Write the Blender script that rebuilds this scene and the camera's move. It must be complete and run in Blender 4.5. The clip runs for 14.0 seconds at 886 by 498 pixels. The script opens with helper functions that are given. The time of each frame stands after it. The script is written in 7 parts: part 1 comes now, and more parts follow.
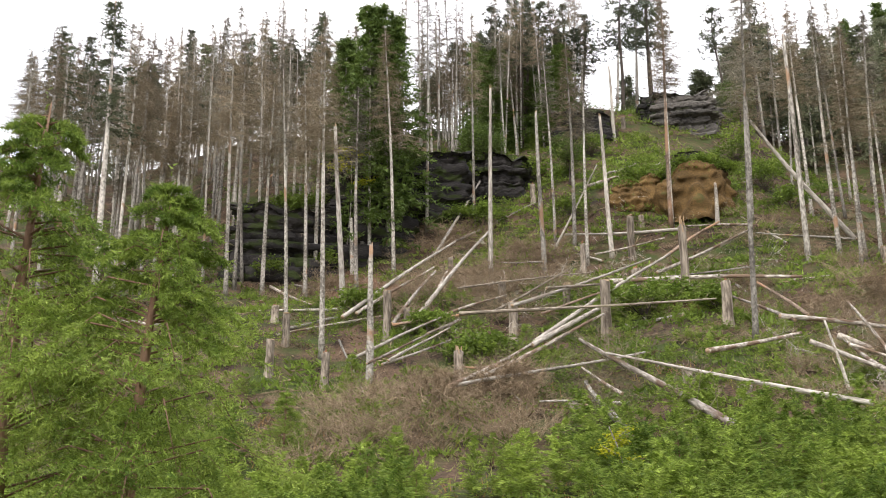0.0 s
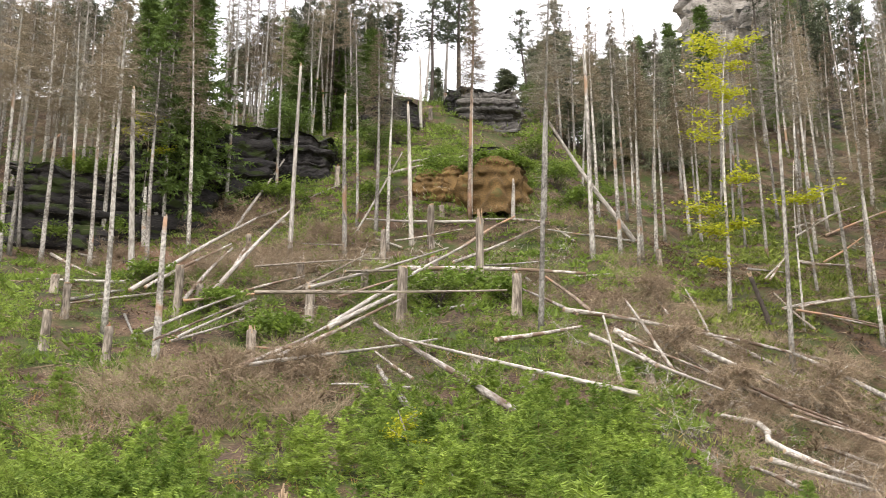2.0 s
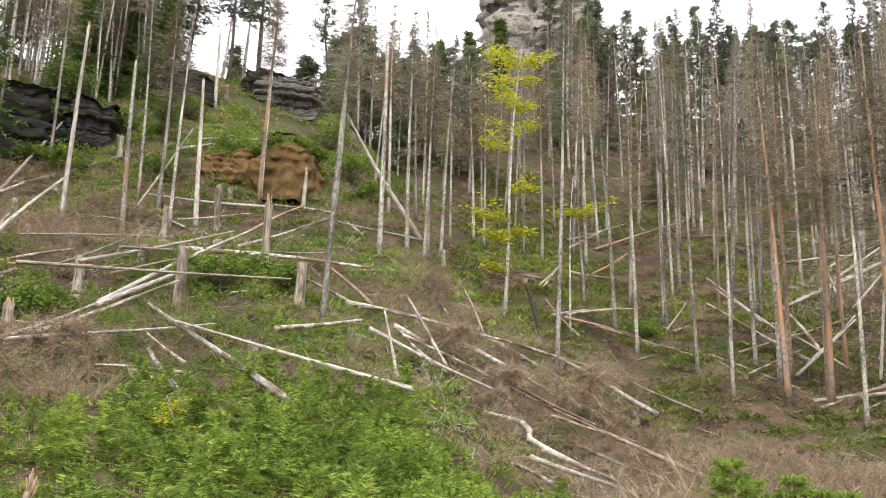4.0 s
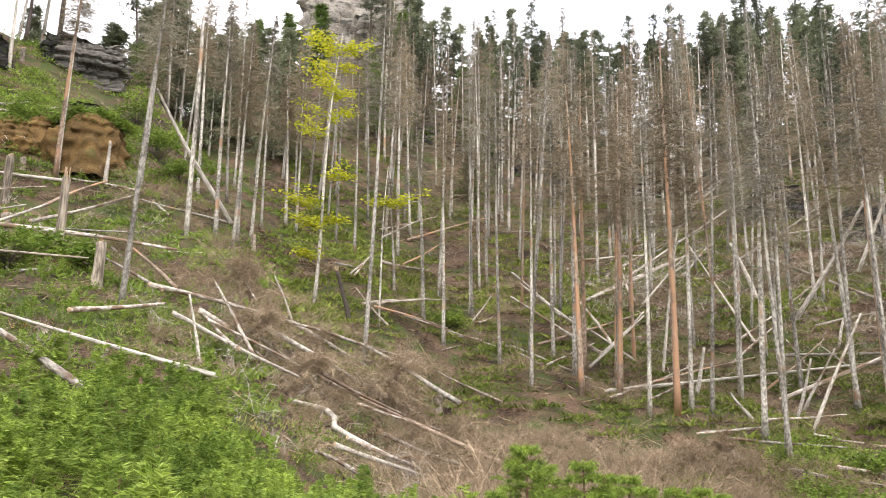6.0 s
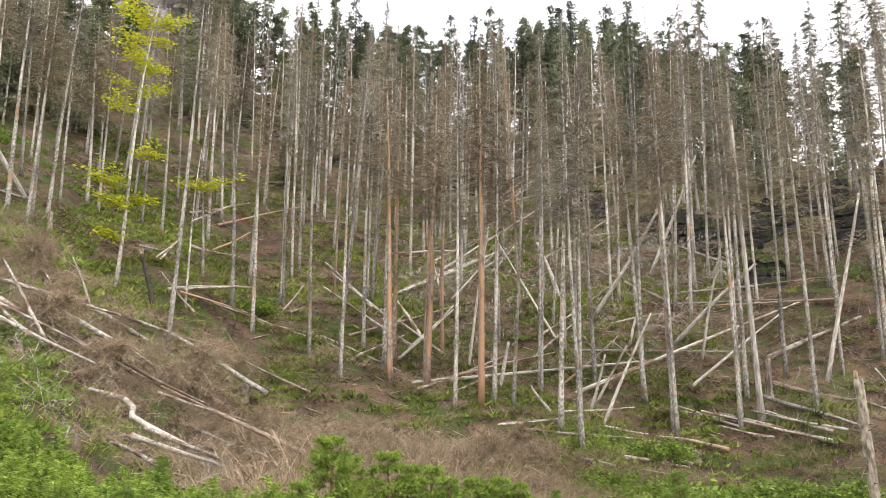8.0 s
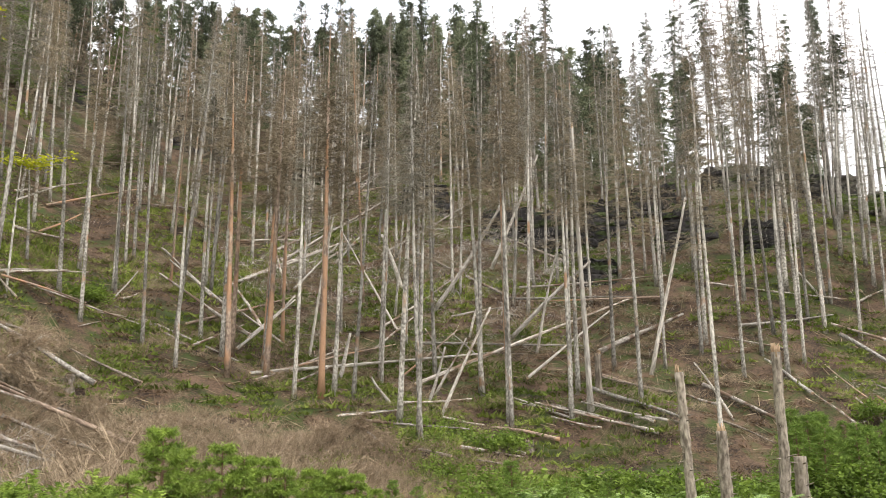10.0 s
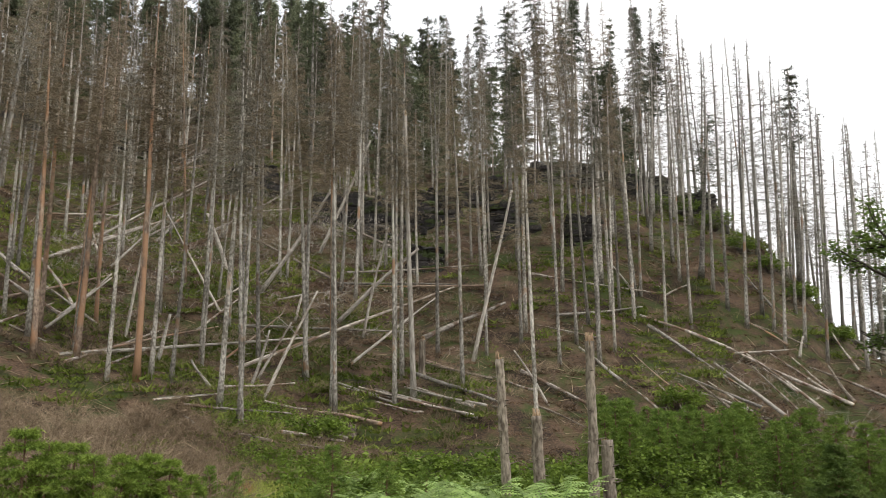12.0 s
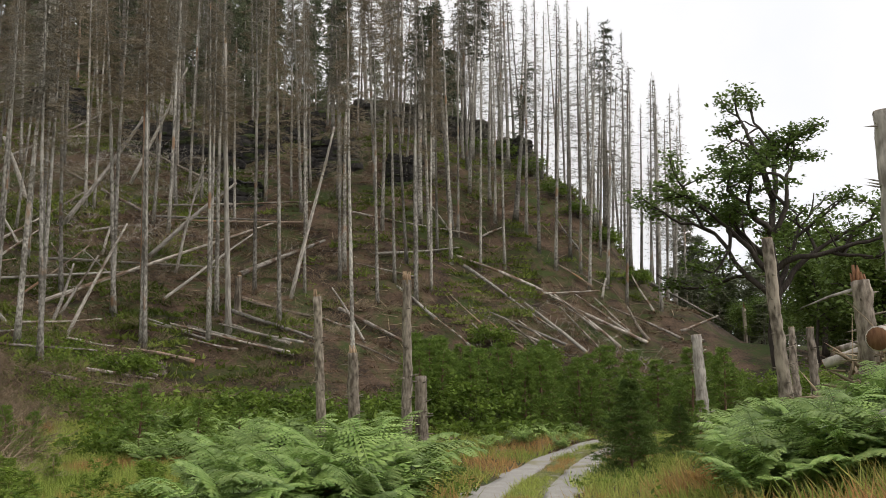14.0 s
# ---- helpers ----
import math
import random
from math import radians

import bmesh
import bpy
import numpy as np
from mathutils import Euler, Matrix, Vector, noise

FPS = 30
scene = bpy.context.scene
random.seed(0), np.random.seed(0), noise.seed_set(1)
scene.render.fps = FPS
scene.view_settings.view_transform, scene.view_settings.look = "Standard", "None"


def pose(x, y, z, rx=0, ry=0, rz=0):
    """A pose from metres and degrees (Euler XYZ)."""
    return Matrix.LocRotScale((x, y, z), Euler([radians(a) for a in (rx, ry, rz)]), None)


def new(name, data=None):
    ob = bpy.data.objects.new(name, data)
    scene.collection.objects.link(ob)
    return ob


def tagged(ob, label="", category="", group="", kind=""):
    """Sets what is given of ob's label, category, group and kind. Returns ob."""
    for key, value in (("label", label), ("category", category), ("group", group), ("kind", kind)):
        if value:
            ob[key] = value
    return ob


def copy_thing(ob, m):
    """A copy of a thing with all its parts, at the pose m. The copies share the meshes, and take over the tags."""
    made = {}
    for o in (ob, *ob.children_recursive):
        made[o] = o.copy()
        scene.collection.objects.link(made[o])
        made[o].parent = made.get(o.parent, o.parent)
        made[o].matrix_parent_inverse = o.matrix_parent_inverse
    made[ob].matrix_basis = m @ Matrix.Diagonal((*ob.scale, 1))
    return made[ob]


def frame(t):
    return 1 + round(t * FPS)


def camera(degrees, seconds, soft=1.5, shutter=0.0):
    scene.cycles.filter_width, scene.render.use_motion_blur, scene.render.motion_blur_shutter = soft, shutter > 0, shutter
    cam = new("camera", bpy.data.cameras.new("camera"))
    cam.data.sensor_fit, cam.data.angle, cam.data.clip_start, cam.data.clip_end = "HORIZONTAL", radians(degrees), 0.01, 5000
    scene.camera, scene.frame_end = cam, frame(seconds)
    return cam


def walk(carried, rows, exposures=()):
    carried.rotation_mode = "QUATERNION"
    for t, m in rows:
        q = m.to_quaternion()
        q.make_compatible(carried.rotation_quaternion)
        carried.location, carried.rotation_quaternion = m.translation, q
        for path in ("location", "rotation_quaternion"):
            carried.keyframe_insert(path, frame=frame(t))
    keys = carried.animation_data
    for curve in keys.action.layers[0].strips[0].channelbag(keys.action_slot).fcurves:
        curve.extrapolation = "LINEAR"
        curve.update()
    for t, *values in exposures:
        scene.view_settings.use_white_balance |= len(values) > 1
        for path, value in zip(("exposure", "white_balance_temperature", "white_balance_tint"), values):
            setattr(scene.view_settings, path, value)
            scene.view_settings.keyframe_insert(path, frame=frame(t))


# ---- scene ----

# ---------------------------------------------------------------- camera: one standing point, panned to the right
EYE = (0.0, 0.0, 2.3)
TURNS = [  # seconds, yaw, pitch, roll
    (0.0, 4.30, 15.47, -0.09), (0.5, 1.38, 14.04, 0.37), (1.0, -2.05, 14.12, 0.45), (1.5, -5.07, 14.44, 0.16),
    (2.0, -8.62, 14.46, -0.30), (2.5, -12.36, 14.50, -0.81), (3.0, -15.92, 14.57, -1.32),
    (5.5, -31.60, 13.54, -1.05), (6.0, -34.51, 13.71, -0.99), (6.5, -37.84, 13.76, -0.94), (7.0, -40.87, 13.75, -0.89),
    (7.5, -43.73, 13.58, -0.82), (8.0, -46.33, 13.32, -0.67), (10.5, -58.74, 12.75, -0.21), (11.0, -61.41, 12.59, -0.27),
    (11.5, -64.20, 12.37, -0.14), (12.0, -67.04, 11.94, 0.05), (12.5, -70.10, 11.12, 0.24), (13.0, -73.22, 10.05, 0.34),
    (13.5, -76.20, 8.99, 0.37), (14.0, -78.36, 8.04, 0.39)]
cam = camera(51.63, 14.0, soft=0.72, shutter=0.2)
walk(cam, [(t, pose(*EYE, 90 + pitch, roll, yaw)) for t, yaw, pitch, roll in TURNS],
     exposures=[(0, 0.58, 6500, 15), (0.5, 0.80, 6500, 15), (1, 0.97, 6500, 15), (2, 0.87, 6500, 15), (2.5, 0.84, 6500, 15), (3, 0.69, 6500, 15), (5.5, 1.03, 6500, 15), (6.5, 0.97, 6500, 15), (8, 0.84, 6500, 15), (10.5, 0.65, 6500, 12), (11, 0.42, 6500, 12), (12.5, -0.12, 6500, 12), (14, -0.32, 6500, 12)])

# ---------------------------------------------------------------- overcast daylight
SUN_EL, SUN_AZ = 48.0, 200.0
world = bpy.data.worlds.new("overcast_sky")
scene.world = world
world.use_nodes = True
wn, wl = world.node_tree.nodes, world.node_tree.links
wn.clear()
sky = wn.new("ShaderNodeTexSky")
sky.sky_type, sky.sun_disc = "NISHITA", False
sky.sun_elevation, sky.sun_rotation = radians(SUN_EL), radians(SUN_AZ)
sky.air_density, sky.dust_density = 1.0, 3.0
sky_light = wn.new("ShaderNodeBackground")
sky_light.inputs["Strength"].default_value = 0.10
cloud_light = wn.new("ShaderNodeBackground")
cloud_light.inputs["Strength"].default_value = 1.5
cover = wn.new("ShaderNodeTexNoise")
cover.inputs["Scale"].default_value, cover.inputs["Detail"].default_value = 2.2, 5.0
cloud_tone = wn.new("ShaderNodeValToRGB")
cloud_tone.color_ramp.elements[0].position, cloud_tone.color_ramp.elements[0].color = 0.3, (0.80, 0.85, 0.90, 1)
cloud_tone.color_ramp.elements[1].position, cloud_tone.color_ramp.elements[1].color = 0.6, (1.0, 0.99, 0.97, 1)
sky_mix, sky_out = wn.new("ShaderNodeMixShader"), wn.new("ShaderNodeOutputWorld")
sky_mix.inputs[0].default_value = 0.85
wl.new(sky.outputs[0], sky_light.inputs[0])
wl.new(cover.outputs["Fac"], cloud_tone.inputs[0])
wl.new(cloud_tone.outputs[0], cloud_light.inputs[0])
wl.new(sky_light.outputs[0], sky_mix.inputs[1])
wl.new(cloud_light.outputs[0], sky_mix.inputs[2])
wl.new(sky_mix.outputs[0], sky_out.inputs[0])
sun = new("sun", bpy.data.lights.new("sun", "SUN"))
sun.data.energy, sun.data.angle, sun.data.color = 1.2, radians(20), (1.0, 0.96, 0.90)
sun.matrix_world = pose(0, 0, 60, 90 - SUN_EL, 0, 180 - SUN_AZ)

# ---------------------------------------------------------------- materials
def surface(name, dark, light, scale=3.0, rough=0.85, bump=0.4, accent=None, accent_cut=0.62, accent_scale=0.6,
            stretch=(1, 1, 1), vary=0.25, leaf=0.0, island=False, crisp=0.14):
    """Rough natural surface: two scales of mottling between two tones, an accent in patches, relief, and a spread from thing to thing."""
    m = bpy.data.materials.new(name)
    m.use_nodes = True
    n, l = m.node_tree.nodes, m.node_tree.links
    n.clear()
    out, shade = n.new("ShaderNodeOutputMaterial"), n.new("ShaderNodeBsdfPrincipled")
    place, fit = n.new("ShaderNodeTexCoord"), n.new("ShaderNodeMapping")
    fit.inputs["Scale"].default_value = stretch
    l.new(place.outputs["Object"], fit.inputs[0])
    wide, fine = n.new("ShaderNodeTexNoise"), n.new("ShaderNodeTexNoise")
    for tex, s, d in ((wide, scale * 0.25, 3.0), (fine, scale * 4.0, 6.0)):
        tex.inputs["Scale"].default_value, tex.inputs["Detail"].default_value = s, d
        l.new(fit.outputs[0], tex.inputs[0])
    blend = n.new("ShaderNodeMath")
    blend.operation = "MULTIPLY_ADD"
    blend.inputs[1].default_value = 0.5
    half = n.new("ShaderNodeMath")
    half.operation = "MULTIPLY"
    half.inputs[1].default_value = 0.5
    l.new(fine.outputs["Fac"], half.inputs[0])
    l.new(wide.outputs["Fac"], blend.inputs[0])
    l.new(half.outputs[0], blend.inputs[2])
    ramp = n.new("ShaderNodeValToRGB")
    ramp.color_ramp.elements[0].position, ramp.color_ramp.elements[0].color = 0.5 - crisp, (*dark, 1)
    ramp.color_ramp.elements[1].position, ramp.color_ramp.elements[1].color = 0.5 + crisp, (*light, 1)
    l.new(blend.outputs[0], ramp.inputs[0])
    tone = ramp.outputs[0]
    if accent:
        patch, cut, mix = n.new("ShaderNodeTexNoise"), n.new("ShaderNodeValToRGB"), n.new("ShaderNodeMix")
        patch.inputs["Scale"].default_value, patch.inputs["Detail"].default_value = accent_scale, 4.0
        l.new(fit.outputs[0], patch.inputs[0])
        if not island:
            own = n.new("ShaderNodeObjectInfo")
            patch.noise_dimensions = "4D"
            spread = n.new("ShaderNodeMath")
            spread.operation, spread.inputs[1].default_value = "MULTIPLY", 40.0
            l.new(own.outputs["Random"], spread.inputs[0])
            l.new(spread.outputs[0], patch.inputs["W"])
        cut.color_ramp.elements[0].position, cut.color_ramp.elements[1].position = accent_cut - 0.03, accent_cut + 0.03
        l.new(patch.outputs["Fac"], cut.inputs[0])
        mix.data_type = "RGBA"
        l.new(cut.outputs[0], mix.inputs[0])
        l.new(tone, mix.inputs[6])
        mix.inputs[7].default_value = (*accent, 1)
        tone = mix.outputs[2]
    if vary:
        chance = n.new("ShaderNodeNewGeometry" if island else "ShaderNodeObjectInfo")
        span, hsv = n.new("ShaderNodeMapRange"), n.new("ShaderNodeHueSaturation")
        span.inputs[3].default_value, span.inputs[4].default_value = 1 - vary, 1 + vary
        l.new(chance.outputs["Random Per Island" if island else "Random"], span.inputs[0])
        l.new(span.outputs[0], hsv.inputs["Value"])
        l.new(tone, hsv.inputs["Color"])
        tone = hsv.outputs[0]
    l.new(tone, shade.inputs["Base Color"])
    shade.inputs["Roughness"].default_value = rough
    shade.inputs["Specular IOR Level"].default_value = 0.25
    if bump:
        relief = n.new("ShaderNodeBump")
        relief.inputs["Strength"].default_value, relief.inputs["Distance"].default_value = bump, 0.05
        l.new(fine.outputs["Fac"], relief.inputs["Height"])
        l.new(relief.outputs[0], shade.inputs["Normal"])
    if leaf:
        thin, both = n.new("ShaderNodeBsdfTranslucent"), n.new("ShaderNodeMixShader")
        both.inputs[0].default_value = leaf
        l.new(tone, thin.inputs[0])
        l.new(shade.outputs[0], both.inputs[1])
        l.new(thin.outputs[0], both.inputs[2])
        l.new(both.outputs[0], out.inputs[0])
    else:
        l.new(shade.outputs[0], out.inputs[0])
    return m


BARK_GREY = surface("grey_dead_bark", (0.15, 0.135, 0.112), (0.55, 0.515, 0.45), 2.2, accent=(0.33, 0.21, 0.13), accent_cut=0.64, accent_scale=0.8, stretch=(1, 1, 0.5), vary=0.4, bump=0.8, crisp=0.09)
BARK_RED = surface("reddish_flaking_bark", (0.17, 0.12, 0.09), (0.48, 0.37, 0.275), 2.2, accent=(0.42, 0.25, 0.15), accent_cut=0.55, accent_scale=0.7, stretch=(1, 1, 0.4), vary=0.25, bump=0.8, crisp=0.09)
BARK_PALE = surface("bleached_bare_wood", (0.24, 0.215, 0.18), (0.66, 0.61, 0.53), 2.4, crisp=0.1, accent=(0.20, 0.15, 0.11), accent_cut=0.63, accent_scale=0.8, stretch=(1, 1, 0.3), vary=0.2)
BARK_STREWN = surface("strewn_log_bark", (0.27, 0.235, 0.195), (0.76, 0.70, 0.62), 2.2, crisp=0.09, accent=(0.24, 0.17, 0.12), accent_cut=0.62, accent_scale=1.6, vary=0.4, bump=0.5, island=True)
BARK_LOG = surface("peeling_log_bark", (0.21, 0.18, 0.145), (0.68, 0.62, 0.54), 2.2, crisp=0.09, accent=(0.19, 0.13, 0.09), accent_cut=0.53, accent_scale=1.6, stretch=(1, 1, 0.4), vary=0.35, bump=0.8)
BARK_STUMP = surface("weathered_stump_bark", (0.10, 0.08, 0.06), (0.42, 0.36, 0.285), 3, crisp=0.09, accent=(0.44, 0.375, 0.29), accent_cut=0.64, accent_scale=1.0, stretch=(1, 1, 0.35), vary=0.2, bump=0.8)
BARK_DARK = surface("dark_brown_bark", (0.035, 0.028, 0.022), (0.11, 0.09, 0.075), 4, stretch=(1, 1, 0.3), vary=0.2)
BARK_YOUNG = surface("reddish_young_bark", (0.15, 0.085, 0.055), (0.33, 0.21, 0.14), 5, stretch=(1, 1, 0.3), vary=0.1)
TWIG_BROWN = surface("dry_brown_twigs", (0.17, 0.138, 0.092), (0.36, 0.30, 0.21), 2, bump=0, vary=0.3)
TWIG_GREY = surface("dry_grey_twigs", (0.15, 0.138, 0.108), (0.33, 0.305, 0.24), 2, bump=0, vary=0.3)
BRUSH = surface("dead_brushwood", (0.17, 0.122, 0.076), (0.43, 0.335, 0.225), 0.5, bump=0, vary=0.4, island=True)
WOOD_FRESH = surface("fresh_broken_wood", (0.33, 0.22, 0.13), (0.56, 0.42, 0.28), 6, stretch=(1, 1, 0.2), vary=0.15)
WOOD_RED = surface("rotten_red_wood", (0.16, 0.075, 0.04), (0.36, 0.19, 0.10), 5, stretch=(1, 1, 0.3), vary=0.15)
NEEDLE_YOUNG = surface("young_spruce_needles", (0.10, 0.17, 0.026), (0.37, 0.47, 0.09), 1.2, 0.6, 0, vary=0.42, leaf=0.35, island=True)
# dark green, desaturated a little to carry the thin haze over the ridge
NEEDLE_DARK = surface("hazed_dark_spruce_needles", (0.045, 0.058, 0.034), (0.13, 0.15, 0.085), 0.6, 0.6, 0, vary=0.3, leaf=0.25)
NEEDLE_LIVE = surface("living_spruce_needles", (0.06, 0.105, 0.022), (0.19, 0.27, 0.06), 0.5, 0.6, 0, vary=0.2, leaf=0.3)
# greyed and lightened: the haze of distance is mixed into this green
NEEDLE_HAZED = surface("hazed_far_needles", (0.09, 0.105, 0.062), (0.25, 0.275, 0.16), 0.4, 0.7, 0, vary=0.2, leaf=0.3, island=True)
NEEDLE_MID = surface("thicket_spruce_needles", (0.08, 0.145, 0.026), (0.30, 0.41, 0.08), 1.0, 0.6, 0, vary=0.25, leaf=0.3, island=True)
LEAF_LOW = surface("low_undergrowth_leaves", (0.085, 0.14, 0.02), (0.26, 0.355, 0.06), 0.25, 0.6, 0, vary=0.35, leaf=0.4, island=True)
MOSS = surface("shaded_moss", (0.07, 0.10, 0.016), (0.24, 0.29, 0.055), 0.25, 0.8, 0, vary=0.35, leaf=0.25, island=True)
LEAF_YELLOW = surface("yellow_green_leaves", (0.34, 0.38, 0.02), (0.62, 0.60, 0.05), 1.0, 0.6, 0, vary=0.25, leaf=0.45, island=True)
LEAF_OAK = surface("oak_leaves", (0.07, 0.115, 0.024), (0.21, 0.29, 0.07), 0.6, 0.55, 0, vary=0.3, leaf=0.35, island=True)
LEAF_FERN = surface("bracken_leaf", (0.10, 0.20, 0.035), (0.48, 0.60, 0.20), 3.0, 0.5, 0, vary=0.4, leaf=0.28)
LEAF_FERN_DRY = surface("withered_bracken_leaf", (0.38, 0.22, 0.05), (0.60, 0.40, 0.12), 2, 0.6, 0, vary=0.2, leaf=0.35)
GRASS = surface("meadow_grass", (0.22, 0.31, 0.05), (0.52, 0.55, 0.15), 0.35, 0.6, 0, accent=(0.50, 0.30, 0.12), accent_cut=0.54, accent_scale=0.22, vary=0.35, leaf=0.35, island=True)
# dark rock, blackened further so the shadow on the cliffs is in its colour
ROCK_DARK = surface("dark_shaded_sandstone", (0.010, 0.009, 0.009), (0.055, 0.050, 0.046), 1.2, 0.85, 1.0, accent=(0.04, 0.055, 0.015), accent_cut=0.57, accent_scale=0.5, stretch=(1, 1, 3.0))
ROCK_GREY = surface("weathered_sandstone", (0.035, 0.033, 0.03), (0.19, 0.175, 0.155), 1.0, 0.9, 1.0, accent=(0.08, 0.10, 0.03), accent_cut=0.66, accent_scale=0.4, stretch=(1, 1, 2.5))
ROCK_TOWER = surface("pale_sandstone", (0.12, 0.11, 0.095), (0.42, 0.385, 0.33), 0.6, 0.9, 1.0, accent=(0.07, 0.068, 0.06), accent_cut=0.58, accent_scale=0.35, stretch=(1, 1, 2.0))
EARTH = surface("bare_orange_earth", (0.05, 0.032, 0.013), (0.22, 0.135, 0.05), 3.5, 0.95, 1.0, accent=(0.10, 0.09, 0.03), accent_cut=0.6, accent_scale=0.9)
LITTER = surface("red_brown_leaf_litter", (0.10, 0.055, 0.035), (0.26, 0.15, 0.095), 3, 0.95, 0.6)
GRAVEL = surface("grey_gravel_track", (0.29, 0.27, 0.24), (0.45, 0.425, 0.385), 9, 0.95, 0.3, accent=(0.27, 0.25, 0.15), accent_cut=0.62, accent_scale=0.7, vary=0, crisp=0.2)
DRY_LEAF = surface("dry_forest_litter", (0.065, 0.042, 0.025), (0.22, 0.15, 0.09), 0.6, 0.95, 0, vary=0.4, island=True)
TURF = surface("track_verge_turf", (0.10, 0.12, 0.035), (0.30, 0.28, 0.11), 9, 0.95, 0.8, accent=(0.30, 0.27, 0.22), accent_cut=0.6, accent_scale=2.2, vary=0)


def ground_material():
    m = surface("forest_floor", (0.022, 0.015, 0.010), (0.15, 0.098, 0.062), 2.4, 0.95, 1.0, accent=(0.05, 0.07, 0.016), accent_cut=0.52, accent_scale=0.45, vary=0, crisp=0.10)
    for node in m.node_tree.nodes:
        if node.type == "VALTORGB" and node.color_ramp.elements[1].color[2] > 0.9:
            node.color_ramp.elements[0].position, node.color_ramp.elements[1].position = 0.47, 0.60
        if node.type == "TEX_NOISE" and abs(node.inputs["Scale"].default_value - 0.45) < 0.01:
            node.inputs["Detail"].default_value, node.inputs["Roughness"].default_value = 9.0, 0.68
    return m


FLOOR = ground_material()

# ---------------------------------------------------------------- the lie of the land
def value_noise(x, y, seed=0):
    """Smooth random field of -1..1 on a lattice of 1 m."""
    x, y = np.asarray(x, float), np.asarray(y, float)
    i, j = np.floor(x), np.floor(y)
    u, v = x - i, y - j
    u, v = u * u * (3 - 2 * u), v * v * (3 - 2 * v)

    def at(a, b):
        s = np.sin(a * 127.1 + b * 311.7 + seed * 74.7) * 43758.5453
        return (s - np.floor(s)) * 2 - 1
    return (at(i, j) * (1 - u) + at(i + 1, j) * u) * (1 - v) + (at(i, j + 1) * (1 - u) + at(i + 1, j + 1) * u) * v


# height of the slope along compass bearings, at these distances from the track
REACH = [0, 12, 22, 32, 42, 54, 68, 84, 105, 130, 170]
SLOPE_WEST = {
    -60: [0.7, 0.3, 0.6, 2.5, 5.0, 8.5, 13, 17, 22, 25, 27], -28: [0.7, 0.3, 1.2, 4.0, 7.5, 12, 18, 26, 36, 45, 46],
    -14: [0.7, 0.4, 1.8, 5.2, 9.0, 13.8, 21.0, 31.5, 44, 51, 50], -4: [0.7, 0.5, 2.2, 6.0, 10.2, 15.2, 24.8, 36.0, 45, 47, 44],
    6: [0.7, 0.5, 2.4, 6.3, 10.8, 16.6, 26.8, 38.6, 40, 38, 36], 14: [0.7, 0.5, 2.4, 6.4, 10.6, 16.4, 26.0, 37.0, 41, 41, 39],
    20: [0.7, 0.4, 2.0, 5.8, 9.8, 15.2, 22, 30.0, 43, 52, 54]}
SLOPE_EAST = {
    27: [0.7, 0.2, 0.7, 3.6, 7.6, 12.8, 19, 28.0, 44, 62, 66], 36: [0.7, 0.1, 0.2, 1.2, 4.8, 10.0, 16, 24.0, 37, 55, 64],
    46: [0.7, 0.0, 0.0, 0.6, 3.8, 8.8, 15, 22.5, 34, 51, 58], 56: [0.7, 0.0, 0.0, 0.4, 3.2, 8.0, 15, 24.0, 36, 50, 54],
    66: [0.7, 0.4, 0.1, 0.0, 2.4, 7.2, 14, 23.0, 34, 44, 45], 75: [0.7, 0.55, 0.1, 0.0, 1.6, 6.6, 14, 25.0, 34, 34, 30],
}
SLOPE_SOUTH = {
    83: [0.7, 0.2, 0.0, 0.0, 0.6, 5.0, 13.0, 22.2, 25.0, 22, 17], 86: [0.7, 0.2, 0.0, 0.0, 0.4, 4.0, 11.0, 19.4, 20.5, 17, 13],
    88.6: [0.7, 0.3, 0.05, 0.0, 0.3, 3.2, 9.2, 15.6, 16.0, 14, 11], 90: [0.7, 0.4, 0.1, 0.0, 0.2, 2.6, 7.6, 11.4, 11.5, 9, 8],
    93: [0.7, 0.6, 0.4, 0.2, 0.1, 2.3, 6.6, 7.6, 7, 6, 6], 97: [0.7, 1.0, 0.9, 0.4, 0.1, 1.6, 4.0, 4.4, 4.5, 4, 4], 112: [0.7, 1.9, 2.3, 2.2, 1.6, 1.0, 1.2, 2.0, 4, 6, 8],
    140: [0.7, 1.0, 1.2, 1.4, 1.5, 1.6, 2.0, 3.0, 5, 8, 12], 220: [0.7, 0.4, 0.4, 0.5, 0.6, 1.0, 2.0, 4.0, 8, 14, 24]}
SLOPE = {**SLOPE_WEST, **SLOPE_EAST, **SLOPE_SOUTH, 300: SLOPE_WEST[-60]}
BEARINGS = sorted(SLOPE)


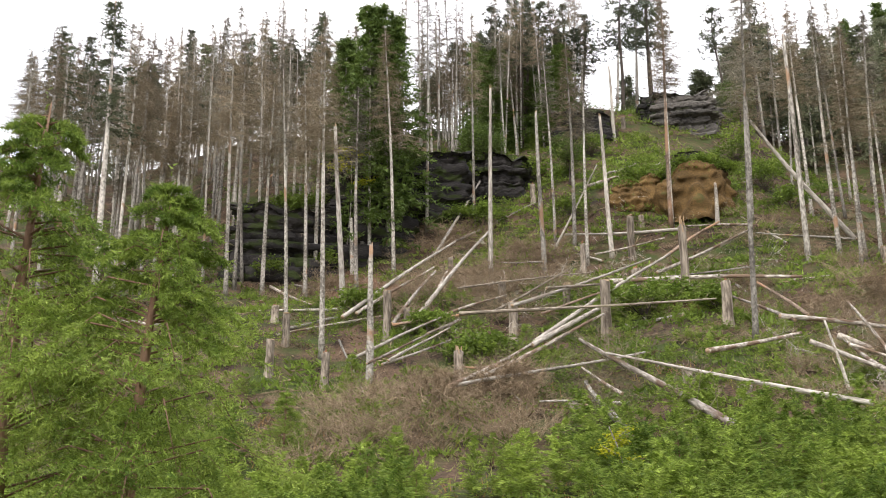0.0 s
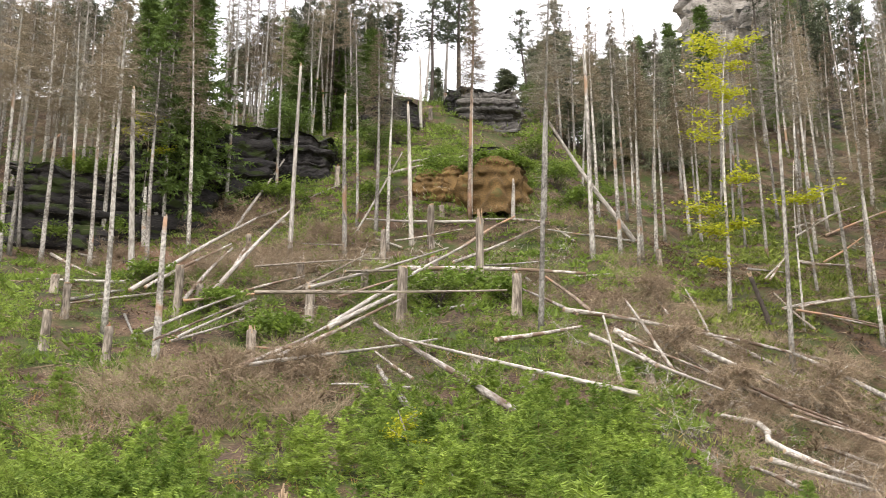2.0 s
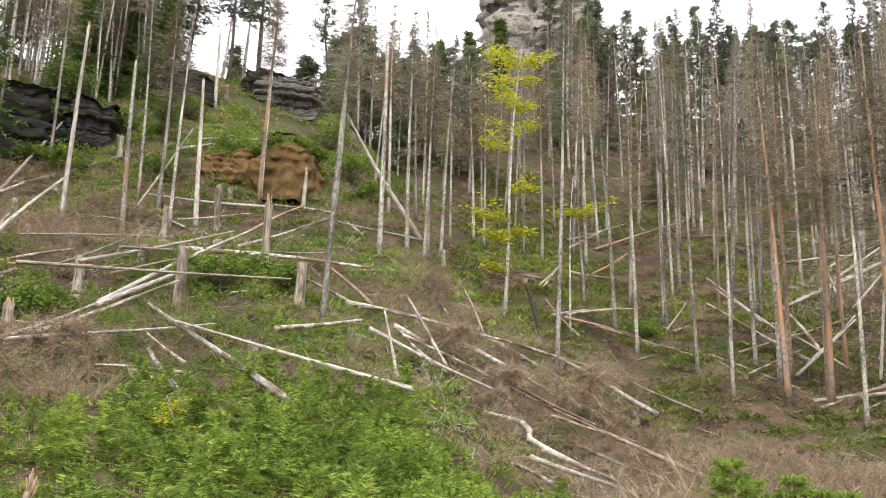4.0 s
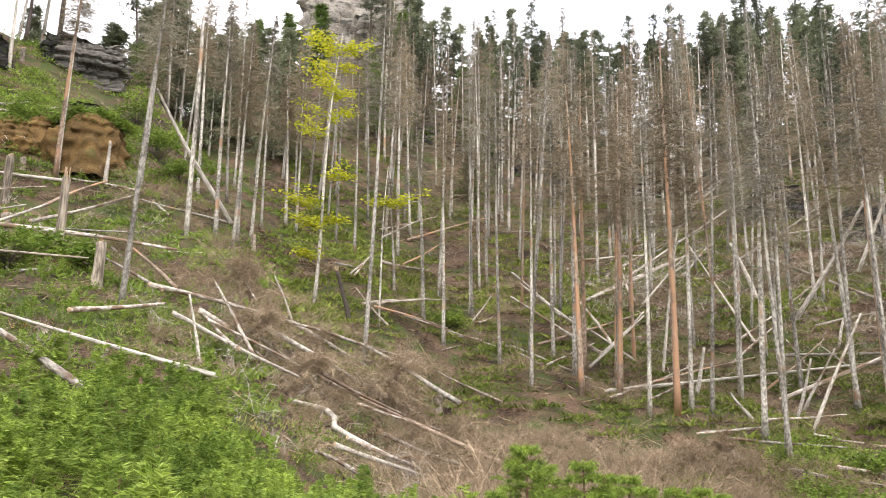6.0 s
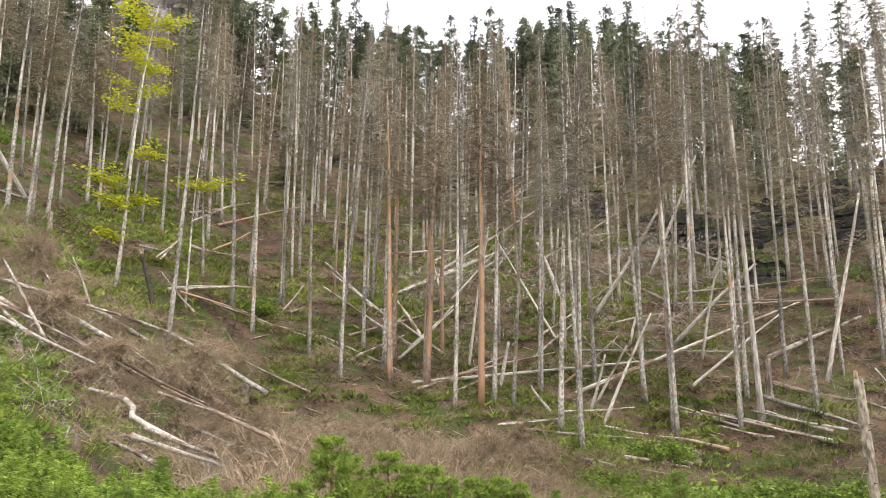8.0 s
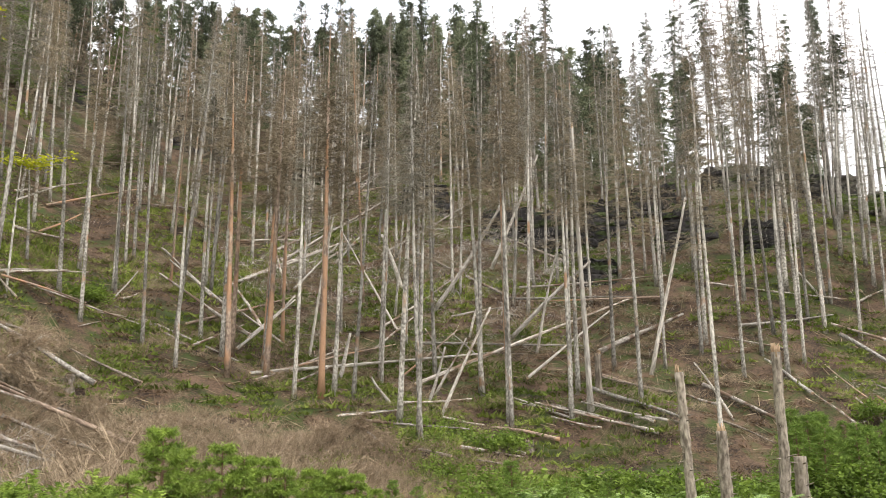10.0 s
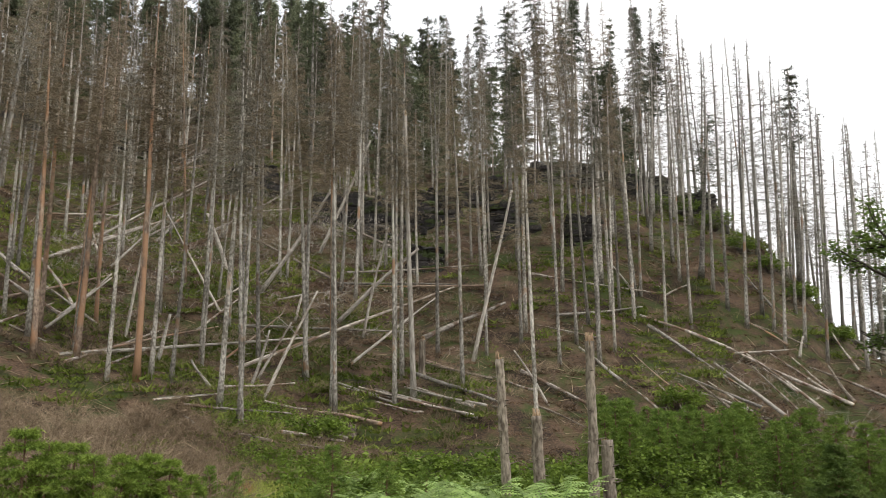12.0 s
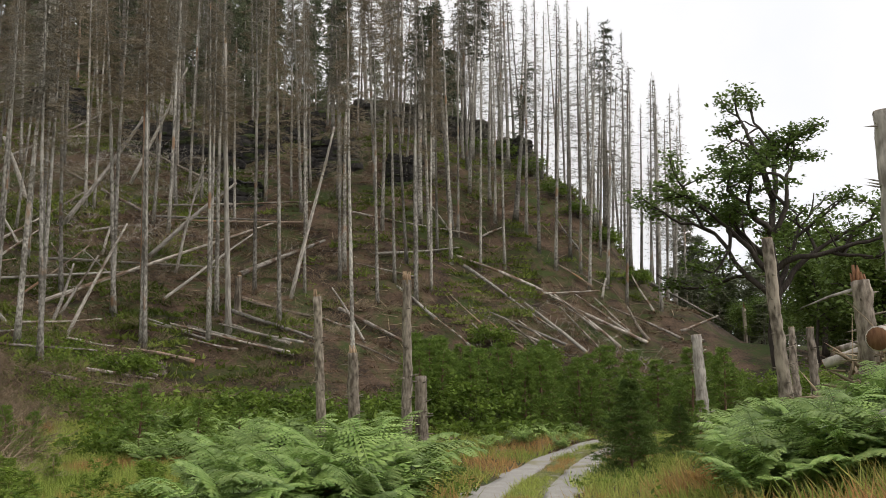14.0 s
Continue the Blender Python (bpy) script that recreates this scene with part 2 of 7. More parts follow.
def ground(x, y, rough=True):
    """Height of the ground at x, y."""
    x, y = np.asarray(x, float), np.asarray(y, float)
    r = np.hypot(x, y)
    b = np.degrees(np.arctan2(x, y))
    b = np.where(b < -60, b + 360, b)
    k = np.clip(np.searchsorted(BEARINGS, b, side="right") - 1, 0, len(BEARINGS) - 2)
    table = np.array([SLOPE[c] for c in BEARINGS], float)
    reach = np.array(REACH, float)
    m = np.clip(np.searchsorted(reach, r, side="right") - 1, 0, len(reach) - 2)
    s = np.clip((r - reach[m]) / (reach[m + 1] - reach[m]), 0, 1)

    def along(row):
        z0, z1 = table[row, m], table[row, m + 1]
        za, zb = table[row, np.maximum(m - 1, 0)], table[row, np.minimum(m + 2, len(reach) - 1)]
        h = reach[m + 1] - reach[m]
        d0 = (z1 - za) / (reach[m + 1] - reach[np.maximum(m - 1, 0)]) * h
        d1 = (zb - z0) / (reach[np.minimum(m + 2, len(reach) - 1)] - reach[m]) * h
        return (2 * s**3 - 3 * s**2 + 1) * z0 + (s**3 - 2 * s**2 + s) * d0 + (3 * s**2 - 2 * s**3) * z1 + (s**3 - s**2) * d1
    edge = np.array(BEARINGS, float)
    u = (b - edge[k]) / (edge[k + 1] - edge[k])
    u = u * u * (3 - 2 * u)
    z = along(k) * (1 - u) + along(k + 1) * u
    wild = np.clip((r - 14) / 25, 0, 1) * np.clip((240 - r) / 60, 0, 1)
    hill = wild * np.clip(z / 3, 0.15, 1)
    z = z + hill * (0.9 * value_noise(x / 9, y / 9, 1) + 0.5 * value_noise(x / 3.7, y / 3.7, 2))
    if rough:
        z = z + 0.10 * hill * value_noise(x / 1.1, y / 1.1, 3) + 0.05 * np.clip((r - 40) / 8, 0, 1) * value_noise(x / 0.9, y / 0.9, 4)
    return z


# ---------------------------------------------------------------- mesh building
class Geo:
    """Triangles gathered in arrays."""

    def __init__(self):
        self.v, self.f, self.n = [], [], 0

    def add(self, v, f):
        v, f = np.asarray(v, float).reshape(-1, 3), np.asarray(f, int).reshape(-1, 3)
        self.v.append(v)
        self.f.append(f + self.n)
        self.n += len(v)
        return self

    def arrays(self):
        return np.concatenate(self.v), np.concatenate(self.f)

    def mesh(self, name, material, smooth=False):
        v, f = self.arrays()
        me = bpy.data.meshes.new(name)
        me.vertices.add(len(v))
        me.vertices.foreach_set("co", v.astype(np.float32).ravel())
        me.loops.add(len(f) * 3)
        me.loops.foreach_set("vertex_index", f.astype(np.int32).ravel())
        me.polygons.add(len(f))
        me.polygons.foreach_set("loop_start", np.arange(0, len(f) * 3, 3, dtype=np.int32))
        me.update(calc_edges=True)
        if smooth:
            me.polygons.foreach_set("use_smooth", np.ones(len(f), bool))
        me.materials.append(material)
        return me

    def tube(self, pts, radii, sides=8, cap=True, lump=0.0, rng=None):
        """A tapered round stem along points."""
        pts, radii = np.asarray(pts, float), np.asarray(radii, float)
        tang = np.gradient(pts, axis=0)
        tang /= np.linalg.norm(tang, axis=1, keepdims=True) + 1e-9
        ref = np.array([1.0, 0, 0]) if abs(tang[0][0]) < 0.8 else np.array([0, 1.0, 0])
        a = np.cross(tang, ref)
        a /= np.linalg.norm(a, axis=1, keepdims=True) + 1e-9
        b = np.cross(tang, a)
        w = np.linspace(0, 2 * np.pi, sides, endpoint=False)
        rr = radii[:, None] * np.ones(sides)
        if lump:
            rr = rr * (1 + lump * rng.uniform(-1, 1, rr.shape))
        ring = pts[:, None, :] + rr[..., None] * (np.cos(w)[None, :, None] * a[:, None, :] + np.sin(w)[None, :, None] * b[:, None, :])
        k = len(pts)
        i, j = np.meshgrid(np.arange(k - 1), np.arange(sides), indexing="ij")
        q = i * sides + j
        r = i * sides + (j + 1) % sides
        f = np.concatenate([np.stack([q, r, r + sides], -1).reshape(-1, 3), np.stack([q, r + sides, q + sides], -1).reshape(-1, 3)])
        v = ring.reshape(-1, 3)
        if cap:
            v = np.concatenate([v, pts[:1], pts[-1:]])
            j = np.arange(sides)
            f = np.concatenate([f, np.stack([(j + 1) % sides, j, np.full(sides, k * sides)], -1),
                                np.stack([(k - 1) * sides + j, (k - 1) * sides + (j + 1) % sides, np.full(sides, k * sides + 1)], -1)])
        return self.add(v, f)

    def twigs(self, p0, way, length, radius, droop, sides=3):
        """Many thin bent twigs at once: a root ring, a middle ring and a tip each."""
        p0, way = np.asarray(p0, float), np.asarray(way, float)
        n = len(p0)
        if n == 0:
            return self
        way = way / (np.linalg.norm(way, axis=1, keepdims=True) + 1e-9)
        length, radius = np.broadcast_to(length, n)[:, None], np.broadcast_to(radius, n)[:, None]
        droop = np.broadcast_to(droop, n)[:, None]
        p1 = p0 + way * length * 0.5
        p2 = p0 + way * length + np.array([0, 0, -1.0]) * droop * length
        a = np.cross(way, [0.13, 0.21, 0.97])
        a /= np.linalg.norm(a, axis=1, keepdims=True) + 1e-9
        b = np.cross(way, a)
        vs = []
        for p, s in ((p0, 1.0), (p1, 0.7)):
            for k in range(sides):
                w = 2 * np.pi * k / sides
                vs.append(p + radius * s * (math.cos(w) * a + math.sin(w) * b))
        vs.append(p2)
        per = 2 * sides + 1
        v = np.stack(vs, 1).reshape(-1, 3)
        f = []
        for k in range(sides):
            m = (k + 1) % sides
            f += [(k, m, sides + m), (k, sides + m, sides + k), (sides + k, sides + m, 2 * sides)]
        f = np.array(f)[None] + (np.arange(n) * per)[:, None, None]
        return self.add(v, f.reshape(-1, 3))

    def blades(self, p0, p1, width, rng):
        """Thin pointed blades from p0 to p1: needles, twig tips, grass."""
        p0, p1 = np.asarray(p0, float), np.asarray(p1, float)
        n = len(p0)
        if n == 0:
            return self
        d = p1 - p0
        side = np.cross(d, rng.normal(size=(n, 3)))
        side /= np.linalg.norm(side, axis=1, keepdims=True) + 1e-9
        w = np.broadcast_to(width, n)[:, None] * 0.5
        v = np.stack([p0 - side * w, p0 + side * w, p1], 1).reshape(-1, 3)
        return self.add(v, np.arange(3 * n).reshape(-1, 3))

    def shoots(self, p0, p1, length, width, per, rng, spread=0.9):
        """Needle-clad shoots: along each segment p0-p1, slim needles point forwards and outwards."""
        p0, p1 = np.asarray(p0, float), np.asarray(p1, float)
        n = len(p0)
        d = p1 - p0
        u = d / (np.linalg.norm(d, axis=1, keepdims=True) + 1e-9)
        s = (np.arange(per) + 0.5) / per
        root = (p0[:, None] + d[:, None] * s[None, :, None]).reshape(-1, 3)
        fwd = np.repeat(u, per, 0)
        out = rng.normal(size=(n * per, 3))
        out -= fwd * (out * fwd).sum(1, keepdims=True)
        out /= np.linalg.norm(out, axis=1, keepdims=True) + 1e-9
        tip = root + (fwd * 0.7 + out * spread) * np.broadcast_to(length, n).repeat(per)[:, None] * rng.uniform(0.7, 1.2, n * per)[:, None]
        return self.blades(root, tip, width, rng)

    def leaves(self, centre, size, rng, flat=0.5):
        """Small folded leaves (two triangles), turned at random."""
        n = len(centre)
        a = rng.normal(size=(n, 3))
        a[:, 2] *= flat
        a /= np.linalg.norm(a, axis=1, keepdims=True)
        b = rng.normal(size=(n, 3))
        b[:, 2] *= flat
        b -= a * (a * b).sum(1, keepdims=True)
        b /= np.linalg.norm(b, axis=1, keepdims=True)
        s = np.broadcast_to(size, n)[:, None] * rng.uniform(0.7, 1.3, (n, 1))
        c = np.cross(a, b)
        v = np.stack([centre - a * s * 0.6, centre + b * s * 0.32 + c * s * 0.1, centre + a * s * 0.6, centre - b * s * 0.32 + c * s * 0.1], 1).reshape(-1, 3)
        base = (np.arange(n) * 4)[:, None]
        f = np.concatenate([base + [0, 1, 2], base + [0, 2, 3]])
        return self.add(v, f)

    def tile(self, v, f, places, turns, sizes, lean=None):
        """Copies of a small mesh, turned about z and scaled, at places."""
        n = len(places)
        c, s = np.cos(turns), np.sin(turns)
        sizes = np.asarray(sizes, float).reshape(n, -1) * np.ones((1, 3))
        w = v[None] * sizes[:, None, :]
        x = w[..., 0] * c[:, None] - w[..., 1] * s[:, None]
        y = w[..., 0] * s[:, None] + w[..., 1] * c[:, None]
        z = w[..., 2]
        if lean is not None:
            x, y = x + z * lean[:, :1], y + z * lean[:, 1:2]
        out = np.stack([x, y, z], -1) + np.asarray(places)[:, None, :]
        ff = f[None] + (np.arange(n) * len(v))[:, None, None]
        return self.add(out.reshape(-1, 3), ff.reshape(-1, 3))


SMALL = {"crown", "branchwork", "needles", "leaves", "brushwood", "stub_growth", "broken_top"}


def part(name, geo, material, parent, label="", smooth=False):
    """One mesh under a thing or a part."""
    ob = new(name, geo.mesh(name, material, smooth))
    ob.parent = parent
    return tagged(ob, label, kind="stuff" if name in SMALL else "")


def thing(name, label, category, group="", kind=""):
    return tagged(new(name), label, category, group, kind)


def stuff(name, geo, material, label, category, smooth=False):
    return tagged(new(name, geo.mesh(name, material, smooth)), label, category, kind="stuff")


def unit(v):
    v = np.asarray(v, float)
    return v / (np.linalg.norm(v, axis=-1, keepdims=True) + 1e-9)


def bearing(deg, r):
    return r * math.sin(radians(deg)), r * math.cos(radians(deg))


def gz(x, y):
    return float(ground(x, y))


# ---------------------------------------------------------------- the ground sheet
def ground_sheet():
    def steps(lo, hi):
        near = np.arange(lo, hi + 0.01, 1.0)
        far = np.cumsum(np.geomspace(1.3, 420, 24))
        return np.concatenate([lo - far[::-1], near, hi + far])
    xs, ys = steps(-60, 130), steps(-25, 130)
    gx, gy = np.meshgrid(xs, ys, indexing="ij")
    gzz = ground(gx, gy)
    far = np.clip((np.hypot(gx, gy) - 200) / 500, 0, 1)
    gzz = gzz + far * 12 * value_noise(gx / 170, gy / 170, 9)
    a, b = len(xs), len(ys)
    i, j = np.meshgrid(np.arange(a - 1), np.arange(b - 1), indexing="ij")
    q = (i * b + j).ravel()
    f = np.concatenate([np.stack([q, q + b, q + b + 1], 1), np.stack([q, q + b + 1, q + 1], 1)])
    g = Geo().add(np.stack([gx, gy, gzz], -1), f)
    return tagged(new("ground", g.mesh("ground", FLOOR, True)), "wooded hillside and valley floor, brown litter with green moss", "ground", kind="structure")


ground_sheet()


# ---------------------------------------------------------------- kinds of tree, built once each and then copied
def stem(geo, height, r0, r1, rng, sway=0.12, sides=8, flare=1.35, steps=12, lump=0.05):
    s = np.linspace(0, 1, steps)
    x = sway * np.sin(s * rng.uniform(2, 5) + rng.uniform(0, 6)) * s
    y = sway * np.sin(s * rng.uniform(2, 5) + rng.uniform(0, 6)) * s
    pts = np.stack([x, y, s * height], 1)
    rad = r0 * (1 - s) ** 0.85 + r1 * s
    rad[0] *= flare
    geo.tube(pts, rad, sides, lump=lump, rng=rng)
    return lambda z: np.stack([np.interp(z, s * height, x), np.interp(z, s * height, y), z], -1)


def branch_set(n, lo, hi, height, reach, rng, power=0.7, rise=0.15):
    """Roots, ways and lengths of n branches spread up a stem."""
    z = height * (lo + (hi - lo) * np.sort(rng.uniform(0, 1, n)))
    turn = rng.uniform(0, 2 * np.pi, n)
    frac = (z / height - lo) / (1 - lo)
    length = reach * np.maximum(1 - frac, 0.03) ** power * rng.uniform(0.35, 1.2, n)
    way = np.stack([np.cos(turn), np.sin(turn), rise + rng.uniform(-0.25, 0.2, n)], -1)
    return z, unit(way), length


def dead_spruce(seed, low, count, reach, twigs_each, bark, twig, label, stubs=110, name="dead_spruce", wide=0.022):
    """24 m tall, bare below, a haze of dry twigs above."""
    rng = np.random.default_rng(seed)
    t = thing(name, label, "dead tree", "standing dead spruces")
    g = Geo()
    mid = stem(g, 24.0, 0.15, 0.02, rng)
    part("trunk", g, bark, t)
    c = Geo()
    z, way, ln = branch_set(count, low, 0.995, 24.0, reach, rng)
    root = mid(z)
    droop = rng.uniform(0.05, 0.4, count)
    c.twigs(root, way, ln, 0.012, droop)
    # side twigs hang from each branch
    k = np.repeat(np.arange(count), twigs_each)
    s = rng.uniform(0.2, 1.0, len(k))
    p = root[k] + way[k] * (ln[k] * s)[:, None]
    p[:, 2] -= droop[k] * ln[k] * np.maximum(s * 2 - 1, 0)
    side = unit(way[k] * 0.6 + rng.normal(size=(len(k), 3)) * [0.7, 0.7, 0.35] + [0, 0, -0.25])
    c.blades(p, p + side * (0.12 + ln[k] * rng.uniform(0.2, 0.6, len(k)))[:, None], wide, rng)
    if stubs:
        zs, ws, ls = branch_set(stubs, 0.06, low + 0.1, 24.0, 0.75, rng, 0.2, -0.05)
        c.twigs(mid(zs), ws, ls, 0.009, 0.15)
    part("crown", c, twig, t, "dry leafless twigs")
    return t


def green_spruce(seed, low, count, reach, needle, label, height=24.0, name="spruce", bark=None, per=9, size=0.32, sparse=1.0, sag=0.25, layer=0.0):
    """Living spruce with hanging sprays of needles."""
    rng = np.random.default_rng(seed)
    t = thing(name, label, "spruce", "living spruces")
    g = Geo()
    mid = stem(g, height, 0.2 * height / 24, 0.02, rng)
    part("trunk", g, bark or BARK_GREY, t)
    c = Geo()
    z, way, ln = branch_set(count, low, 0.995, height, reach, rng, 0.8, 0.05)
    if layer:
        z = np.clip(np.round(z / layer) * layer + rng.normal(size=count) * 0.06, 0, height * 0.995)
        ln = ln * rng.choice([0.5, 0.9, 1.25], count)
    root = mid(z)
    droop = rng.uniform(0.1, 0.1 + 2 * sag, count)
    b = Geo()
    b.twigs(root, way, ln, 0.016, droop)
    part("branchwork", b, BARK_DARK, t)
    k = np.repeat(np.arange(count), per)
    k = k[rng.uniform(size=len(k)) < sparse]
    s = rng.uniform(0.15, 1.05, len(k))
    p = root[k] + way[k] * (ln[k] * s)[:, None]
    p[:, 2] -= droop[k] * ln[k] * np.maximum(s * 2 - 1, 0)
    d = unit(way[k] * 0.8 + rng.normal(size=(len(k), 3)) * [0.7, 0.7, 0.3] + [0, 0, -0.35])
    q = p + d * (size * rng.uniform(0.7, 1.6, len(k)))[:, None]
    c.shoots(p, q, size * 0.55, size * 0.24, 5, rng)
    part("needles", c, needle, t)
    return t


def pine(seed, label):
    """Slim pine with a ragged top."""
    rng = np.random.default_rng(seed)
    t = thing("pine", label, "pine", "pines on the ridge")
    g = Geo()
    mid = stem(g, 20.0, 0.18, 0.03, rng, 0.35)
    b = Geo()
    c = Geo()
    z, way, ln = branch_set(46, 0.5, 0.99, 20.0, 2.4, rng, 0.45, 0.25)
    root = mid(z)
    b.twigs(root, way, ln, 0.03, -0.1)
    part("trunk", g, BARK_DARK, t)
    part("branchwork", b, BARK_DARK, t)
    k = np.repeat(np.arange(46), 9)
    s = rng.uniform(0.4, 1.05, len(k))
    p = root[k] + way[k] * (ln[k] * s)[:, None] + rng.normal(size=(len(k), 3)) * 0.16
    q = p + unit(rng.normal(size=(len(k), 3)) + [0, 0, 0.5]) * 0.28
    c.shoots(p, q, 0.26, 0.10, 6, rng, 1.2)
    part("needles", c, NEEDLE_DARK, t)
    return t


def snag(seed, bark, label):
    """Broken pole, 10 m, with short stubs and a splintered top."""
    rng = np.random.default_rng(seed)
    t = thing("broken_snag", label, "dead tree", "broken snags")
    g = Geo()
    mid = stem(g, 10.0, 0.16, 0.075, rng, 0.06)
    body = part("trunk", g, bark, t)
    c = Geo()
    z, way, ln = branch_set(22, 0.1, 0.97, 10.0, 0.5, rng, 0.1, 0.0)
    c.twigs(mid(z), way, ln, 0.012, 0.1)
    part("stub_growth", c, TWIG_GREY, t)
    s = Geo()
    top = mid(np.array([9.9]))[0]
    for i in range(4):
        a = rng.uniform(0, 6.28)
        p = top + [0.045 * math.cos(a), 0.045 * math.sin(a), -0.05]
        s.tube([p, p + [0, 0, rng.uniform(0.15, 0.45)]], [0.035, 0.006], 5)
    part("broken_top", s, WOOD_FRESH, body, "pale splintered break")
    return t


def stump(seed, bark, top, label, sharp):
    """Stump 1 m high and 0.4 m thick with flared roots."""
    rng = np.random.default_rng(seed)
    t = thing("tree_stump", label, "stump", "stumps of the cleared slope")
    g = Geo()
    s = np.linspace(-0.25, 1, 9)
    wob = rng.uniform(-0.02, 0.02, (9, 2))
    g.tube(np.column_stack([wob, s]), 0.19 * (1 + 0.28 * np.exp(-np.maximum(s, 0) * 7) + rng.uniform(-0.03, 0.03, 9)), 11, lump=0.06, rng=rng)
    body = part("trunk", g, bark, t)
    h = Geo()
    if sharp:
        for i in range(9):
            a = rng.uniform(0, 6.28)
            r = rng.uniform(0.02, 0.15)
            p = np.array([r * math.cos(a), r * math.sin(a), 0.93])
            h.tube([p, p + [rng.uniform(-0.02, 0.02), rng.uniform(-0.02, 0.02), rng.uniform(0.08, 0.22)]], [0.05, 0.012], 5)
        part("broken_top", h, top, body, "jagged broken wood")
    else:
        h.tube([(0, 0, 0.99), (0.005, 0, 1.012)], [0.178, 0.172], 11, lump=0.04, rng=rng)
        part("cut_face", h, top, body, "pale sawn face")
    return t


def fallen_log(seed, bark, label, twigs=0, name="fallen_log"):
    """Log along +z, 10 m long, 0.15 m thick at the butt, with broken stubs; some keep their dry branches."""
    rng = np.random.default_rng(seed)
    t = thing(name, label, "fallen log", "fallen logs on the slope")
    g = Geo()
    s = np.linspace(0, 10, 11)
    bend = np.column_stack([0.07 * np.sin(s * 0.5 + seed), 0.05 * np.sin(s * 0.4 + 2 * seed), s])
    g.tube(bend, np.linspace(0.15, 0.075, 11), 9, lump=0.05, rng=rng)
    body = part("trunk", g, bark, t)
    e = Geo()
    e.tube([bend[0] - [0, 0, 0.012], bend[0] + [0, 0, 0.004]], [0.138, 0.14], 9, lump=0.03, rng=rng)
    part("cut_face", e, WOOD_FRESH, body, "pale broken end")
    c = Geo()
    n = twigs or 34
    z = rng.uniform(1.0, 9.9, n) if twigs else 10 * rng.uniform(0.02, 1, n) ** 0.7
    a = rng.uniform(0, 6.28, n)
    root = np.column_stack([np.interp(z, s, bend[:, 0]), np.interp(z, s, bend[:, 1]), z])
    way = np.column_stack([np.cos(a), np.sin(a), rng.uniform(0.2, 0.9, n)])
    ln = rng.uniform(0.1, 0.7, n) if not twigs else rng.uniform(0.5, 1.9, n)
    c.twigs(root, way, ln, 0.011, 0.0)
    if twigs:
        k = np.repeat(np.arange(n), 16)
        q = root[k] + unit(way)[k] * (ln[k] * rng.uniform(0.2, 1, len(k)))[:, None]
        d = unit(unit(way)[k] + rng.normal(size=(len(k), 3)) * 0.7)
        c.blades(q, q + d * (ln[k] * rng.uniform(0.2, 0.5, len(k)))[:, None], 0.011, rng)
    part("brushwood" if twigs else "stub_growth", c, BARK_GREY if not twigs else TWIG_BROWN, t)
    return t


def sapling(seed, height, reach, whorls, needle, label, bark=None, gap=0.0, per=7, shoot=0.13, needles=9, name="young_spruce", branch_per=6, hang=0.0, slim=0.10, fur=0.3):
    """Young spruce with needle shoots along every branch."""
    rng = np.random.default_rng(seed)
    t = thing(name, label, "young spruce", "young spruces")
    g = Geo()
    mid = stem(g, height, 0.02 * height, 0.006, rng, 0.05, 7)
    part("trunk", g, bark or BARK_YOUNG, t)
    b, c = Geo(), Geo()
    n = whorls * branch_per
    level = np.repeat(np.linspace(gap, 0.97, whorls), branch_per) + rng.uniform(-0.02, 0.02, n)
    z = np.clip(level, 0.02, 0.985) * height
    turn = rng.uniform(0, 6.28, n)
    way = unit(np.column_stack([np.cos(turn), np.sin(turn), rng.uniform(0.0, 0.5, n)]))
    frac = np.clip((level - gap) / (1 - gap), 0, 1)
    ln = (reach * (1 - frac) ** 0.75 + 0.06 * height * 0.5) * rng.uniform(0.6, 1.15, n)
    droop = rng.uniform(0.0, 0.45, n) + hang
    root = mid(z)
    b.twigs(root, way, ln, 0.004 * height * 0.5 + 0.003, droop)
    part("branchwork", b, bark or BARK_YOUNG, t)
    # side shoots in the plane of the branch
    k = np.repeat(np.arange(n), per)
    s = rng.uniform(0.12, 1.0, len(k))
    p = root[k] + way[k] * (ln[k] * s)[:, None]
    p[:, 2] -= droop[k] * ln[k] * np.maximum(s * 2 - 1, 0)
    flat = np.cross(way[k], [0, 0, 1.0])
    d = unit(way[k] * 0.8 + unit(flat) * rng.choice([-1, 1], len(k))[:, None] * rng.uniform(0.3, 1.1, len(k))[:, None] + rng.normal(size=(len(k), 3)) * 0.15 + [0, 0, -0.15 - 1.6 * hang])
    q = p + d * (np.maximum(ln[k] * 0.4, shoot) * (1.1 - 0.5 * s) * rng.uniform(0.7, 1.2, len(k)))[:, None]
    c.shoots(p, q, shoot * fur, shoot * slim, needles, rng)
    # the branch's own needles and the leader
    e = root + way * ln[:, None] - np.array([0, 0, 1.0]) * (droop * ln)[:, None]
    c.shoots(root + way * (ln * 0.4)[:, None], e, shoot * fur, shoot * slim, needles + 3, rng)
    top = mid(np.array([height * 0.82]))[0]
    c.shoots([top], [[top[0], top[1], height * 1.04]], shoot * 0.3, shoot * 0.1, 30, rng)
    part("needles", c, needle, t)
    return t


